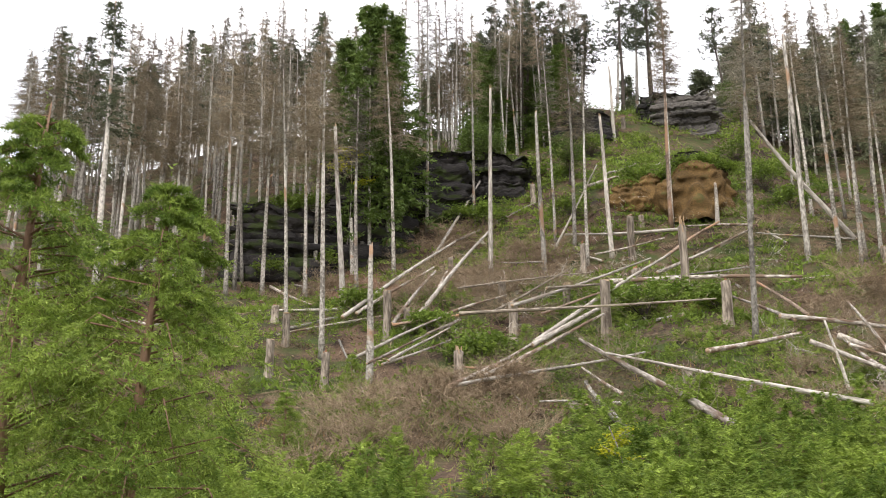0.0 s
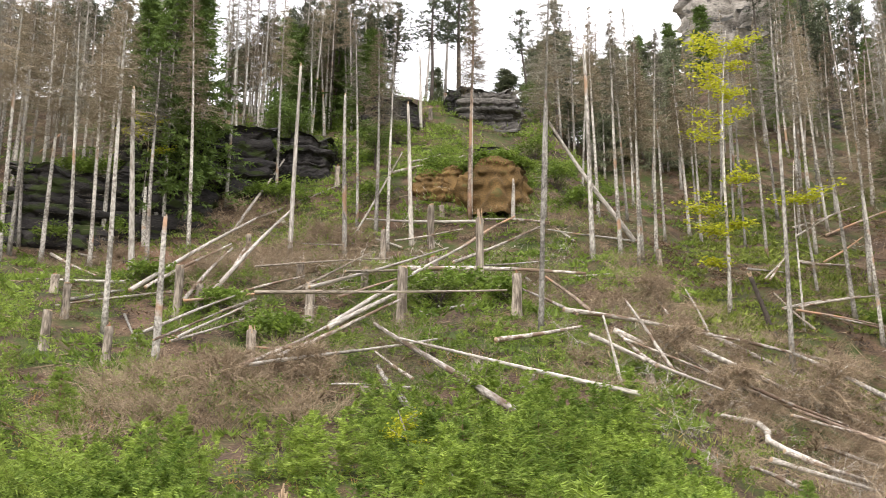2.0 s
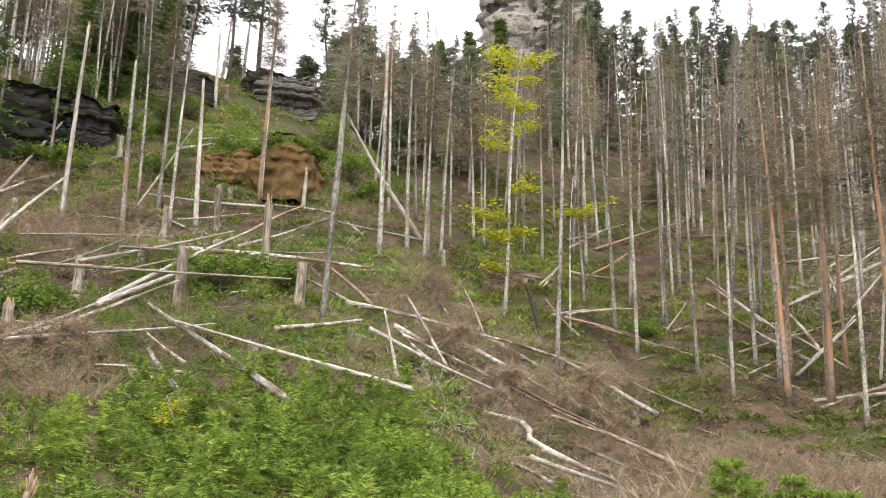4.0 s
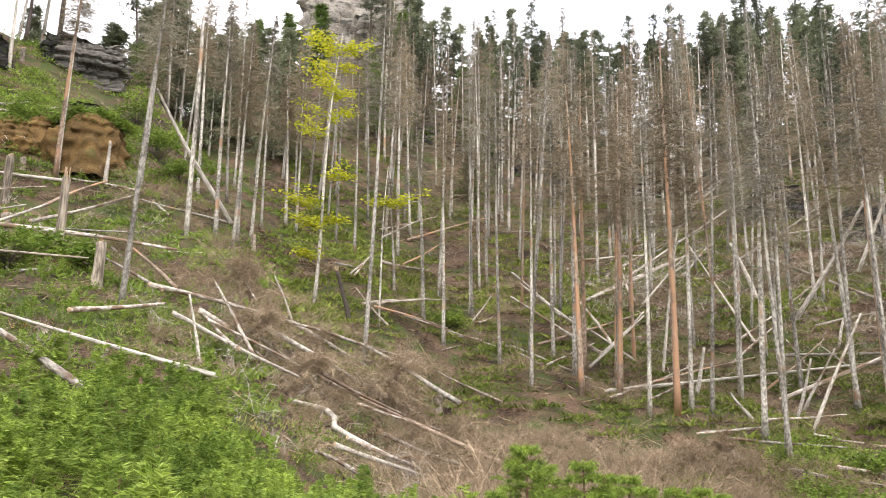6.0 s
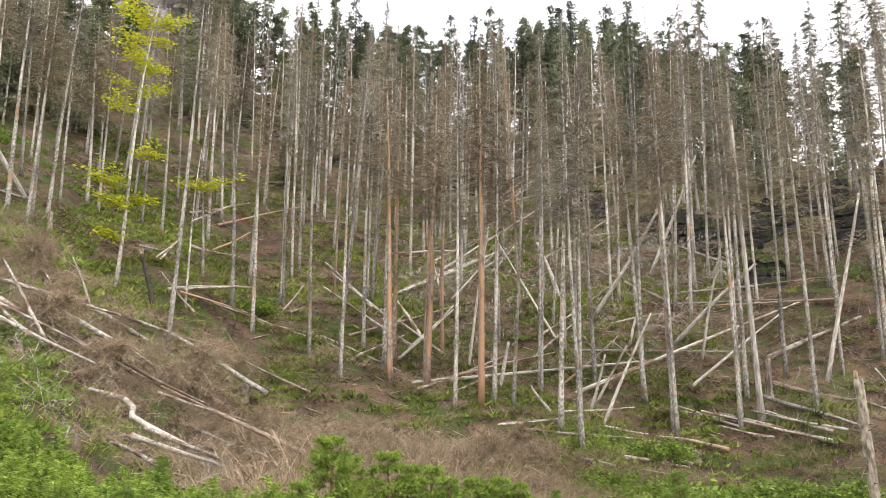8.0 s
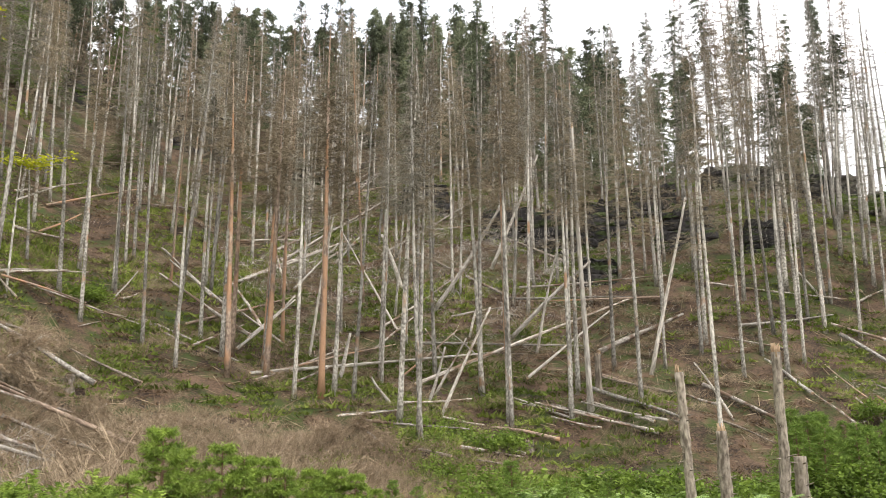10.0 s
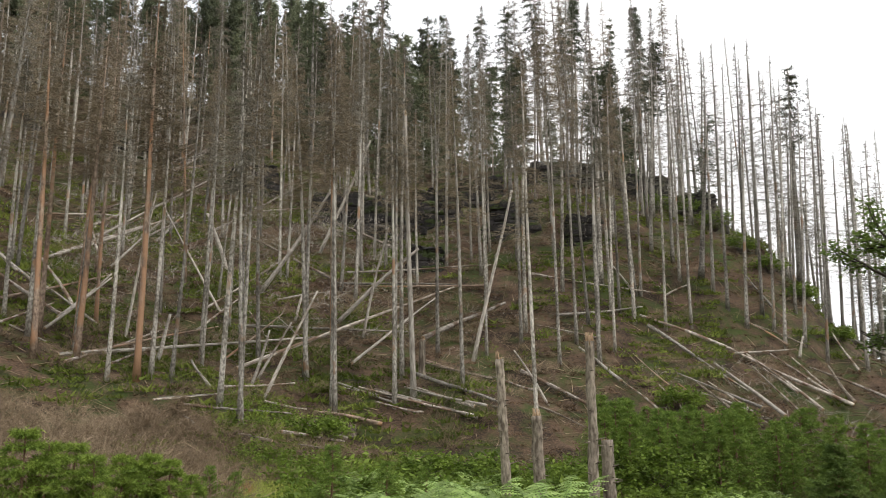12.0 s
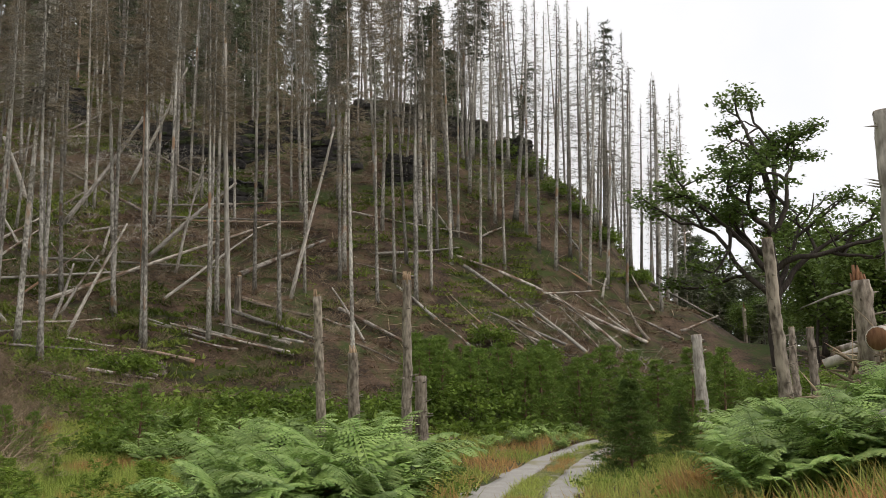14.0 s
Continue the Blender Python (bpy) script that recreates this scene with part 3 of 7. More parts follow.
def sprig_clump(seed, height, n, leafy):
    """Arrays of one clump of low growth: leaning sprigs with leaves or needles."""
    rng = np.random.default_rng(seed)
    g = Geo()
    a = rng.uniform(0, 6.28, n)
    r = np.sqrt(rng.uniform(0, 1, n)) * 0.45
    p = np.column_stack([r * np.cos(a), r * np.sin(a), np.full(n, -0.03)])
    out = np.column_stack([np.cos(a) * (0.2 + r), np.sin(a) * (0.2 + r), rng.uniform(0.6, 1.2, n) if leafy else rng.uniform(0.1, 0.9, n)])
    q = p + unit(out + rng.normal(size=(n, 3)) * 0.2) * (height * rng.uniform(0.5, 1.1, n) * (1.1 - r))[:, None]
    if leafy:
        g.blades(p, q, 0.012, rng)
        k = np.repeat(np.arange(n), 5)
        s = rng.uniform(0.35, 1.05, len(k))
        g.leaves(p[k] + (q - p)[k] * s[:, None] + rng.normal(size=(len(k), 3)) * 0.05, 0.105, rng)
    else:
        # a little fir: flat sprays in tiers, shorter towards the top
        u = np.sort(rng.uniform(0, 1, n))
        stretch = (1.05 - 0.85 * u) * rng.uniform(0.7, 1.15, n) * 0.62 * height
        p = np.column_stack([rng.normal(size=(n, 2)) * 0.03, 0.02 + u * height * 0.9])
        q = p + unit(np.column_stack([np.cos(a), np.sin(a), rng.uniform(-0.15, 0.45, n) + 0.5 * u])) * stretch[:, None]
        m = 20
        k, side = np.repeat(np.arange(n), 2 * m), np.tile(np.repeat([-1.0, 1.0], m), n)
        u = np.tile((np.arange(m) + 0.5) / m, 2 * n)
        d = q - p
        arch = np.array([0, 0, 1.0]) * 0.22 * height
        root = p[k] + d[k] * u[:, None] + arch * (4 * u * (1 - u))[:, None] * 0.5
        across = unit(np.cross(d, [0, 0, 1.0]))[k] * side[:, None]
        tip = root + (across * 0.8 + unit(d)[k] * 0.7 + rng.normal(size=(len(k), 3)) * 0.14 - [0, 0, 0.1]) * (0.24 * stretch[k] * (1.08 - u) ** 0.7 + 0.05)[:, None] * rng.uniform(0.7, 1.2, (len(k), 1))
        g.blades(root, tip, 0.018, rng)
    return g.arrays()


def crag(name, size, seed, material, label, category="rock", beds=9, shrink=0.12, calm=1.0):
    """Layered outcrop: beds of uneven thickness, broken by upright joints, weathered and ragged on top. Stands on z = 0."""
    rng = np.random.default_rng(seed)
    t = thing(name, label, category)
    n, m = 84, 54
    w = np.linspace(0, 2 * np.pi, n, endpoint=False)[:, None] * np.ones((1, m))
    v = np.linspace(0, 1, m)[None, :] * np.ones((n, 1))
    sq = 1 / np.maximum(np.abs(np.cos(w)), np.abs(np.sin(w))) ** 0.55
    cx, cy = np.cos(w) * 2.2 + seed * 3.7, np.sin(w) * 2.2
    form = 1 + calm * (0.17 * value_noise(cx, cy + v * 0.8, seed) + 0.12 * value_noise(cx * 2.6, cy * 2.6 + v * 1.5, seed + 1))
    # beds: each stands out or back by its own amount, with a crevice where it meets the next; they dip and waver
    wave = v + 0.014 * value_noise(cx * 0.9, cy * 0.9, seed + 2) + 0.006 * value_noise(cx * 5, cy * 5, seed + 3)
    step = rng.uniform(0.35, 1.65, beds + 1)
    seam = 0.08 + 0.84 * (np.cumsum(step)[:-1] - step[0]) / (np.sum(step[1:-1]) + 1e-6)
    bed = np.searchsorted(seam, wave)
    jut = rng.uniform(-0.17, 0.13, beds + 1)[bed] * (0.3 if material is EARTH else 0.8 * calm)
    gap = np.abs(wave[..., None] - seam).min(-1)
    crevice = 0.22 * np.clip(1 - gap / 0.022, 0, 1) * (0.5 + 0.5 * value_noise(cx * 3, cy * 3 + bed, seed + 4))
    # upright joints: blocks shift from one another, differently in each bed
    joint = np.sort(rng.uniform(0, 2 * np.pi, 12))
    turn = (w + 0.10 * np.sin(bed * 2.1)) % (2 * np.pi)
    block = np.searchsorted(joint, turn)
    shift = 0.12 * calm * np.sin(block * 12.9 + bed * 4.1 + seed)
    split = 0.2 * np.clip(1 - np.abs(turn[..., None] - joint).min(-1) / 0.05, 0, 1)
    r = (form + jut + shift - crevice - split + 0.05 * value_noise(cx * 9, cy * 9 + v * 40, seed + 5) + 0.04 * value_noise(cx * 21, cy * 21 + v * 90, seed + 7)) * sq * (1 - shrink * v) * 0.5
    top = 1 + 0.10 * value_noise(cx * 1.4, cy * 1.4, seed + 6) + 0.02 * np.sin(block * 5.3)
    z = size[2] * np.minimum(v * 1.2, top)
    i, j = np.meshgrid(np.arange(n), np.arange(m - 1), indexing="ij")
    q, p = (i * m + j).ravel(), (((i + 1) % n) * m + j).ravel()
    pts = np.stack([r * size[0] * np.cos(w), r * size[1] * np.sin(w), z], -1).reshape(-1, 3)
    cap = len(pts)
    k = np.arange(n)
    f = np.concatenate([np.stack([q, p, p + 1], 1), np.stack([q, p + 1, q + 1], 1), np.stack([k * m + m - 1, ((k + 1) % n) * m + m - 1, np.full(n, cap)], 1)])
    pts = np.concatenate([pts, [[0, 0, size[2] * 1.02]]])
    level = np.append(bed.ravel(), beds)[f[:, 0]]
    for b in np.unique(level):
        own, back = np.unique(f[level == b], return_inverse=True)
        part("rock_bed", Geo().add(pts[own], back.reshape(-1, 3)), material, t)
    return t


def fern_frond(seed, length, pairs, fine=6):
    """Arrays of one arching bracken frond that starts at the origin and leans along +x."""
    rng = np.random.default_rng(seed)
    g = Geo()
    s = np.linspace(0, 1, 9)
    x = length * (0.62 * s**1.5)
    z = length * (1.25 * s - 0.55 * s**2.6)
    rib = np.column_stack([x, np.zeros(9), z])
    g.tube(rib, np.linspace(0.008, 0.002, 9), 4, cap=False)
    for i in range(pairs):
        u = 0.25 + 0.73 * i / pairs
        p = np.array([np.interp(u, s, x), 0, np.interp(u, s, z)])
        e = np.array([np.interp(min(u + 0.05, 1), s, x), 0, np.interp(min(u + 0.05, 1), s, z)])
        fwd = unit(e - p)
        pl = rng.uniform(0.82, 1.12) * length * 0.34 * (1 - ((u - 0.25) / 0.78)) ** 0.8 * (0.75 + 0.25 * min(1, (u - 0.2) * 6)) + 0.015
        for side in (-1, 1):
            d = unit(np.array([0, side, 0]) + fwd * rng.uniform(0.2, 0.5) + np.array([0, 0, rng.uniform(-0.4, 0.0)]))
            # a tapering pinna with toothed edges, drooping towards its tip
            side_way = unit(np.cross(d, np.array([0, 0, 1.0])))
            m = fine
            u0, u1 = np.arange(m) / m, (np.arange(m) + 1.0) / m
            sag = np.array([0, 0, -1.0])
            r0 = p + d * (pl * u0)[:, None] + sag * (0.16 * pl * u0**2)[:, None]
            r1 = p + d * (pl * u1)[:, None] + sag * (0.16 * pl * u1**2)[:, None]
            w = pl * 0.23 * (1 - u0) ** 0.7 + 0.006
            for sg in (-1, 1):
                tip = (r0 + r1) * 0.5 + (side_way * sg + d * 0.35) * w[:, None] + sag * (w * 0.25)[:, None]
                g.add(np.stack([r0, r1, tip], 1), np.arange(3 * m))
    return g


# ---------------------------------------------------------------- where things stand: x, y, height, lean of the top to east and north
DEAD_TREES_A = [
    (-23.4, 55.1, 18.1, -0.8, -0.4), (-27.0, 58.5, 10.3, 0.1, 0.0), (-23.9, 61.3, 18.8, -0.7, -0.3), (-20.6, 58.5, 19.0, -0.5, -0.2),
    (-16.7, 51.5, 17.7, -0.5, -0.2), (-17.5, 57.2, 20.6, -1.3, -0.4), (-16.9, 58.4, 19.8, -0.5, -0.2), (-10.2, 40.5, 14.8, -0.7, -0.2),
    (-8.1, 38.4, 16.5, -0.3, -0.1), (-9.4, 59.0, 17.2, -0.4, -0.1), (-7.5, 57.2, 18.3, -0.8, -0.1), (-5.8, 61.5, 19.3, 0.0, 0.0),
    (-2.5, 62.8, 17.2, -0.1, -0.0), (3.0, 57.8, 15.2, -0.4, 0.0), (4.1, 56.1, 15.0, -0.0, 0.0), (4.7, 54.2, 14.3, 0.1, -0.0),
    (10.6, 57.9, 18.0, 0.1, -0.0), (8.5, 32.4, 15.8, 0.6, -0.2)]
DEAD_TREES_B = [
    (14.8, 54.8, 13.8, 0.5, -0.1), (17.9, 49.5, 15.5, -0.2, 0.1), (18.5, 48.3, 14.2, 0.4, -0.1), (29.8, 73.6, 15.8, 0.9, -0.4),
    (19.0, 49.0, 13.7, 0.0, -0.0), (20.2, 49.9, 15.3, 0.5, -0.2), (24.5, 58.7, 13.2, -0.2, 0.1), (21.3, 37.7, 20.0, 0.5, -0.3),
    (30.4, 50.1, 8.4, -0.5, 0.3), (28.5, 43.7, 12.8, -0.5, 0.3), (28.0, 40.9, 14.1, -0.1, 0.1), (29.8, 38.2, 16.8, -0.3, 0.3),
    (29.7, 35.5, 16.8, 0.0, -0.0), (34.5, 39.3, 15.1, -0.1, 0.1), (35.2, 48.3, 16.0, -0.1, 0.1), (31.4, 60.6, 14.8, 0.0, -0.0),
    (27.4, 61.1, 12.6, -0.4, 0.2), (34.1, 37.1, 18.9, -0.0, 0.0)]
DEAD_TREES_C = [
    (34.4, 34.3, 18.3, 0.5, -0.5), (32.3, 30.1, 15.3, 0.1, -0.1), (33.9, 29.0, 16.4, 0.1, -0.2), (34.6, 28.4, 17.5, 0.5, -0.6),
    (40.8, 31.6, 18.3, 0.2, -0.2), (34.2, 25.3, 16.7, 0.3, -0.4), (33.6, 23.8, 16.3, 0.1, -0.2), (41.5, 25.4, 19.3, 0.0, -0.0),
    (39.1, 22.4, 20.4, -0.1, 0.2), (41.3, 20.1, 18.7, -0.1, 0.3), (45.7, 21.8, 15.7, -0.1, 0.1), (56.6, 30.7, 19.8, 0.2, -0.3),
    (57.2, 32.2, 17.4, 0.3, -0.6), (55.0, 35.4, 19.8, 0.2, -0.3), (60.0, 27.4, 14.3, -0.1, 0.3), (49.5, 35.3, 17.3, 0.2, -0.2),
    (53.0, 54.7, 23.4, -0.0, 0.0), (33.1, 23.3, 17.4, -0.5, 0.6)]
DEAD_TREES_D = [
    (41.5, 25.3, 18.3, -0.5, 0.9), (39.1, 22.2, 20.4, -0.3, 0.5), (41.4, 20.1, 19.3, -0.1, 0.1), (43.8, 20.9, 18.4, -0.1, 0.1),
    (43.9, 17.5, 18.0, -0.2, 0.4), (49.3, 21.2, 18.8, -0.1, 0.2), (52.4, 19.3, 19.4, -0.1, 0.2), (54.6, 17.8, 18.6, -0.1, 0.3),
    (39.9, 12.3, 20.6, -0.2, 0.5), (52.3, 14.7, 17.5, -0.1, 0.3), (55.9, 14.6, 18.0, -0.1, 0.3), (53.4, 12.6, 18.5, -0.0, 0.1),
    (56.7, 12.4, 18.4, 0.0, -0.1), (56.4, 18.1, 19.2, 0.0, -0.1)]
DEAD_TREES_E = [
    (61.8, 13.6, 17.9, -0.1, 0.6), (61.9, 12.1, 18.5, -0.1, 0.5), (62.7, 10.2, 19.7, 0.1, -0.3), (63.6, 8.6, 18.2, -0.0, 0.2),
    (68.6, 7.6, 18.6, 0.0, -0.4), (67.0, 6.5, 17.0, 0.0, -0.1), (65.8, 5.2, 17.8, 0.0, -0.6), (66.4, 3.5, 19.0, 0.0, -0.6),
    (64.6, 2.8, 19.1, 0.0, -0.9), (66.0, 1.6, 17.7, 0.0, -0.9), (65.6, 0.3, 17.4, -0.0, -0.8), (66.1, -2.1, 17.4, -0.0, -0.1),
    (65.2, 15.4, 18.4, 0.0, -0.0), (69.6, 10.1, 18.0, 0.0, -0.1), (68.0, 4.3, 18.4, 0.0, -0.4), (71.0, 2.2, 19.3, 0.0, -0.8)]
DEAD_TREES = DEAD_TREES_A + DEAD_TREES_B + DEAD_TREES_C + DEAD_TREES_D
ORANGE_TREES_A = [
    (10.5, 57.9, 18.0, 0.2, -0.0), (34.6, 36.9, 18.3, 0.1, -0.0), (33.3, 29.3, 19.7, 0.0, -0.0), (33.9, 29.8, 15.9, -0.1, 0.2),
    (35.5, 35.3, 16.0, 0.2, -0.2), (39.5, 22.5, 20.3, -0.3, 0.6), (31.9, 34.2, 16.9, -0.4, 0.4), (33.1, 32.8, 17.0, 0.3, -0.3)]
ORANGE_TREES = ORANGE_TREES_A
GREEN_TOPS_A = [
    (-23.6, 49.4, 20.4, -0.6, -0.3), (-28.9, 55.1, 18.1, -1.1, -0.6), (83.0, 2.0, 19.9, 0.0, -0.4), (66.2, 12.9, 18.5, -0.2, 1.1),
    (70.1, 8.6, 13.2, 0.1, -1.2), (65.5, 15.2, 17.2, 0.0, -0.2), (66.5, 21.8, 17.5, 0.0, -0.0), (71.3, 15.5, 15.1, 0.0, -0.2),
    (94.4, 35.8, 20.2, 0.2, -0.5), (78.9, 13.5, 16.9, 0.1, -0.8)]
GREEN_TOPS = GREEN_TOPS_A
LIVE_TREES_A = [
    (-10.0, 59.4, 19.9, -0.0, -0.0), (-7.3, 60.6, 17.7, -0.8, -0.1), (-12.1, 62.0, 16.9, -0.0, -0.0), (-8.2, 59.8, 19.0, -0.9, -0.1)]
LIVE_TREES = LIVE_TREES_A
SNAGS_A = [
    (-8.6, 45.7, 10.3, -0.7, -0.1), (-5.5, 35.1, 5.8, -0.0, -0.0), (-1.2, 55.5, 13.0, 0.1, 0.0), (2.1, 53.9, 10.9, -0.3, 0.0),
    (6.3, 55.1, 9.6, -0.4, 0.0), (16.4, 50.1, 14.0, -0.1, 0.0), (9.0, 73.0, 7.0, -0.2, 0.0), (-10.4, 58.3, 4.3, -0.2, -0.0),
    (13.2, 56.7, 3.0, 0.0, -0.0), (53.5, 41.0, 10.2, -0.1, 0.1), (42.7, 19.7, 15.2, -0.2, 0.5), (58.4, 13.8, 9.9, 0.0, -0.0)]
SNAGS = SNAGS_A
RIDGE_TREES_A = [
    (99.9, 19.8, 1.4, -0.0, 0.1), (89.8, 14.3, 19.2, -0.0, 0.1), (89.8, 12.2, 17.3, -0.0, 0.0), (87.7, 8.7, 18.8, 0.0, -0.3),
    (81.3, 7.5, 16.4, 0.0, -0.5), (85.0, 6.5, 19.1, 0.0, -0.4), (83.3, 5.2, 11.9, 0.0, -0.2), (79.4, 4.0, 17.8, 0.0, -0.1),
    (79.5, 3.4, 19.6, 0.0, -0.5), (86.0, 0.4, 24.2, 0.0, -0.4), (82.2, -0.0, 19.5, -0.0, -0.5), (78.6, -1.7, 18.4, -0.0, -0.7),
    (80.8, -2.3, 18.6, -0.0, -0.5), (103.5, -6.0, 28.1, -0.0, -0.2), (85.8, -3.3, 18.6, -0.0, -0.5), (83.3, 1.4, 15.3, 0.0, -0.7),
    (85.0, 7.4, 10.1, 0.0, -0.6), (87.8, 10.1, 12.6, 0.1, -0.6)]
RIDGE_TREES_B = [
    (98.0, 16.8, 14.7, -0.0, 0.0), (79.6, 2.6, 15.8, 0.0, -0.6), (82.1, -1.0, 15.8, -0.0, -0.6), (78.9, -3.7, 16.0, -0.0, -0.6)]
RIDGE_TREES = RIDGE_TREES_A + RIDGE_TREES_B
# x, y, height
STUMPS_A = [
    (-5.5, 39.8, 2.18), (-4.7, 40.6, 1.17), (-7.2, 34.9, 1.42), (-1.9, 32.7, 1.42),
    (0.1, 39.9, 1.90), (3.9, 37.4, 2.55), (6.1, 43.8, 1.54), (8.3, 43.0, 4.01),
    (7.4, 54.5, 2.76), (8.6, 57.9, 0.84), (4.3, 52.6, 2.06), (2.6, 41.9, 1.07),
    (5.7, 30.2, 0.42), (6.8, 27.6, 0.48), (8.3, 35.2, 1.72), (1.9, 28.7, 0.43),
    (3.3, 25.7, 0.33), (-9.7, 36.0, 1.48), (-11.7, 44.0, 0.91), (-0.4, 43.9, 0.85),
    (-10.0, 39.6, 1.45), (-3.8, 56.7, 1.31), (1.8, 65.0, 1.55), (10.1, 75.1, 1.05),
    (24.0, 35.4, 0.80), (20.0, 49.0, 1.00), (6.8, 27.5, 0.44), (11.8, 30.3, 0.33),
    (44.6, 20.1, 2.01), (38.3, 20.8, 0.51)]
STUMPS_B = [
    (93.4, -10.8, 4.25)]
STUMPS = STUMPS_A + STUMPS_B
# both ends of a log: x, y, lift above the ground; then its thickness
LOGS_A = [
    (51.4, 35.2, 0.02, 54.4, 31.3, 8.49, 1.12), (52.7, 38.9, 0.04, 52.2, 40.4, 4.28, 1.18), (61.4, 36.5, 0.04, 63.6, 33.4, 10.2, 0.97), (51.1, 29.1, 0.01, 53.9, 24.6, 5.6, 1.06),
    (46.7, 32.9, 0.59, 51.8, 24.3, 0.6, 0.64), (40.3, 28.8, 0.32, 61, 24.6, 0.31, 0.78), (43.6, 23.8, 0.35, 52.3, 22.5, 3.07, 0.6), (66.8, 32.5, 0.33, 71.1, 43.3, 0.31, 0.89),
    (55.9, 32, 1.11, 61, 44.6, 0.84, 0.79), (60.1, 46.1, 0.42, 77.2, 47.1, 0.56, 0.75), (37, 24.9, 0.02, 38.6, 23.1, 5.71, 0.6), (46.5, 48.5, 0.31, 61.3, 50.6, 0.29, 0.82),
    (32.6, 33.4, 0.32, 48.1, 28.1, 0.35, 0.69), (32.2, 32.5, 0.4, 40.5, 34.1, 1.14, 0.55)]
LOGS_B = [
    (33.6, 32.9, 0.34, 46.1, 34.5, 0.32, 0.47), (36.2, 37.3, 0.33, 41.8, 39.2, 2.31, 0.61), (39.4, 35.7, 0.03, 40.5, 35.1, 8.71, 0.6), (37.4, 31.7, 0.05, 38.1, 31.5, 2.52, 0.89),
    (44.8, 35.1, 0.34, 50.4, 35.6, 0.34, 0.53), (47.6, 35.4, 0.31, 52.1, 44.2, 4.25, 0.57), (57.1, 49.3, 0.33, 62.3, 50.3, 0.32, 0.87), (45.9, 43.9, 0.34, 47.4, 46.5, 1.95, 0.73),
    (73, 61.3, 0.33, 87.4, 61.2, 2.81, 1.14), (72.4, 66.6, 0.52, 83.8, 67, 0.5, 0.92), (75.5, 63.9, 0.35, 86.2, 64.3, 1.73, 0.93), (54.9, 53.2, 0.34, 73.4, 52.1, 2.18, 0.75),
    (56.8, 56.9, 0.34, 70.6, 58.6, 0.35, 0.58), (65.3, 45.7, 0.5, 75.6, 39.9, 0.58, 0.56)]
LOGS_C = [
    (56.9, 32.9, 0.32, 61, 24.6, 0.34, 0.59), (59.7, 33.1, 0.35, 64.7, 23.4, 0.34, 0.62), (61.4, 22.2, 0.34, 57.8, 31.7, 0.3, 0.59), (47.6, 17.2, 0.34, 46.4, 20.8, 0.34, 0.57),
    (41.5, 20, 0.3, 40.3, 22.9, 0.31, 0.42), (42.6, 15.7, 0.5, 42.4, 20.1, 0.41, 0.52), (31.7, 26.9, 0.39, 34.9, 25.9, 0.37, 0.38), (35.8, 26.4, 0.34, 39.6, 24.8, 0.32, 0.41),
    (35.7, 27, 0.02, 35.4, 27.9, 1.16, 0.61), (37.8, 26.2, 0.03, 38.6, 25.7, 2.87, 0.62), (39.9, 27.2, 0.05, 41.1, 26.1, 3.08, 0.55), (49.8, 31.4, 0.05, 50.5, 30.9, 2.49, 0.66),
    (50.2, 26.7, 0, 51.2, 25.5, 7.07, 0.64), (51.3, 33.9, 0.34, 55.9, 32, 0.35, 0.57)]
LOGS_D = [
    (33.3, 30.8, 0.33, 36.9, 31.5, 0.94, 0.42), (56.4, 50.4, 0.33, 61.8, 49.8, 0.32, 0.7), (45.9, 43.2, 0.33, 52.5, 44.8, 3.29, 0.59), (46.7, 36.2, 0.48, 56.3, 36.7, 0.43, 0.57),
    (41.5, 30.5, 0.34, 47.7, 30.9, 1.26, 0.49), (50.7, 19.5, 0.04, 51.9, 17.4, 10.67, 0.86), (51.3, 23.1, 0.56, 59.2, 20.4, 0.64, 1.2), (58.1, 16.4, 0.54, 63.7, 11.9, 0.55, 0.7),
    (61.1, 5.8, 0.34, 62.9, 11.9, 0.31, 0.85), (57.7, -0.9, 0.46, 60.8, 5.8, 0.41, 0.8), (52.8, 3.7, 0.41, 54.7, 8.3, 0.53, 0.61), (50.7, 7.3, 0.34, 53.3, 9.2, 0.33, 0.59),
    (50.5, 5.2, 0.3, 53.8, 8.2, 0.32, 0.59), (50.5, 4.2, 0.34, 54.5, 7.4, 0.32, 0.59)]
LOGS_E = [
    (52.4, 4.1, 0.34, 54.4, 6.6, 0.34, 0.48), (52.9, 2.6, 0.32, 57.2, 6.5, 0.33, 0.75), (56.3, 0.7, 0.64, 60.8, 4.9, 0.56, 0.66), (53.3, 1.2, 0.34, 59.2, 4.5, 0.31, 0.51),
    (51.7, 11, 0.41, 54.4, 14.1, 0.4, 0.74), (50.4, 8.8, 0.35, 51.9, 11, 0.31, 0.47), (52.8, 8.1, 0.46, 56.7, 11.3, 0.45, 0.38), (58.3, -1, 0.32, 62.1, 0.3, 1.33, 0.81),
    (58, -0.7, 0.3, 61.7, 3.6, 0.35, 0.67), (63.8, 2, 0.04, 64.3, 1.6, 1.41, 0.72), (60.5, -3.2, 0.32, 62.5, 1.3, 0.32, 0.69), (64.7, -1.5, 0.34, 69.1, -0.1, 1.22, 0.6),
    (73.9, -0.1, 0.33, 75.1, -6.9, 0.68, 0.84), (61.9, -3.1, 0.33, 63.2, -5.7, 1.42, 0.7)]
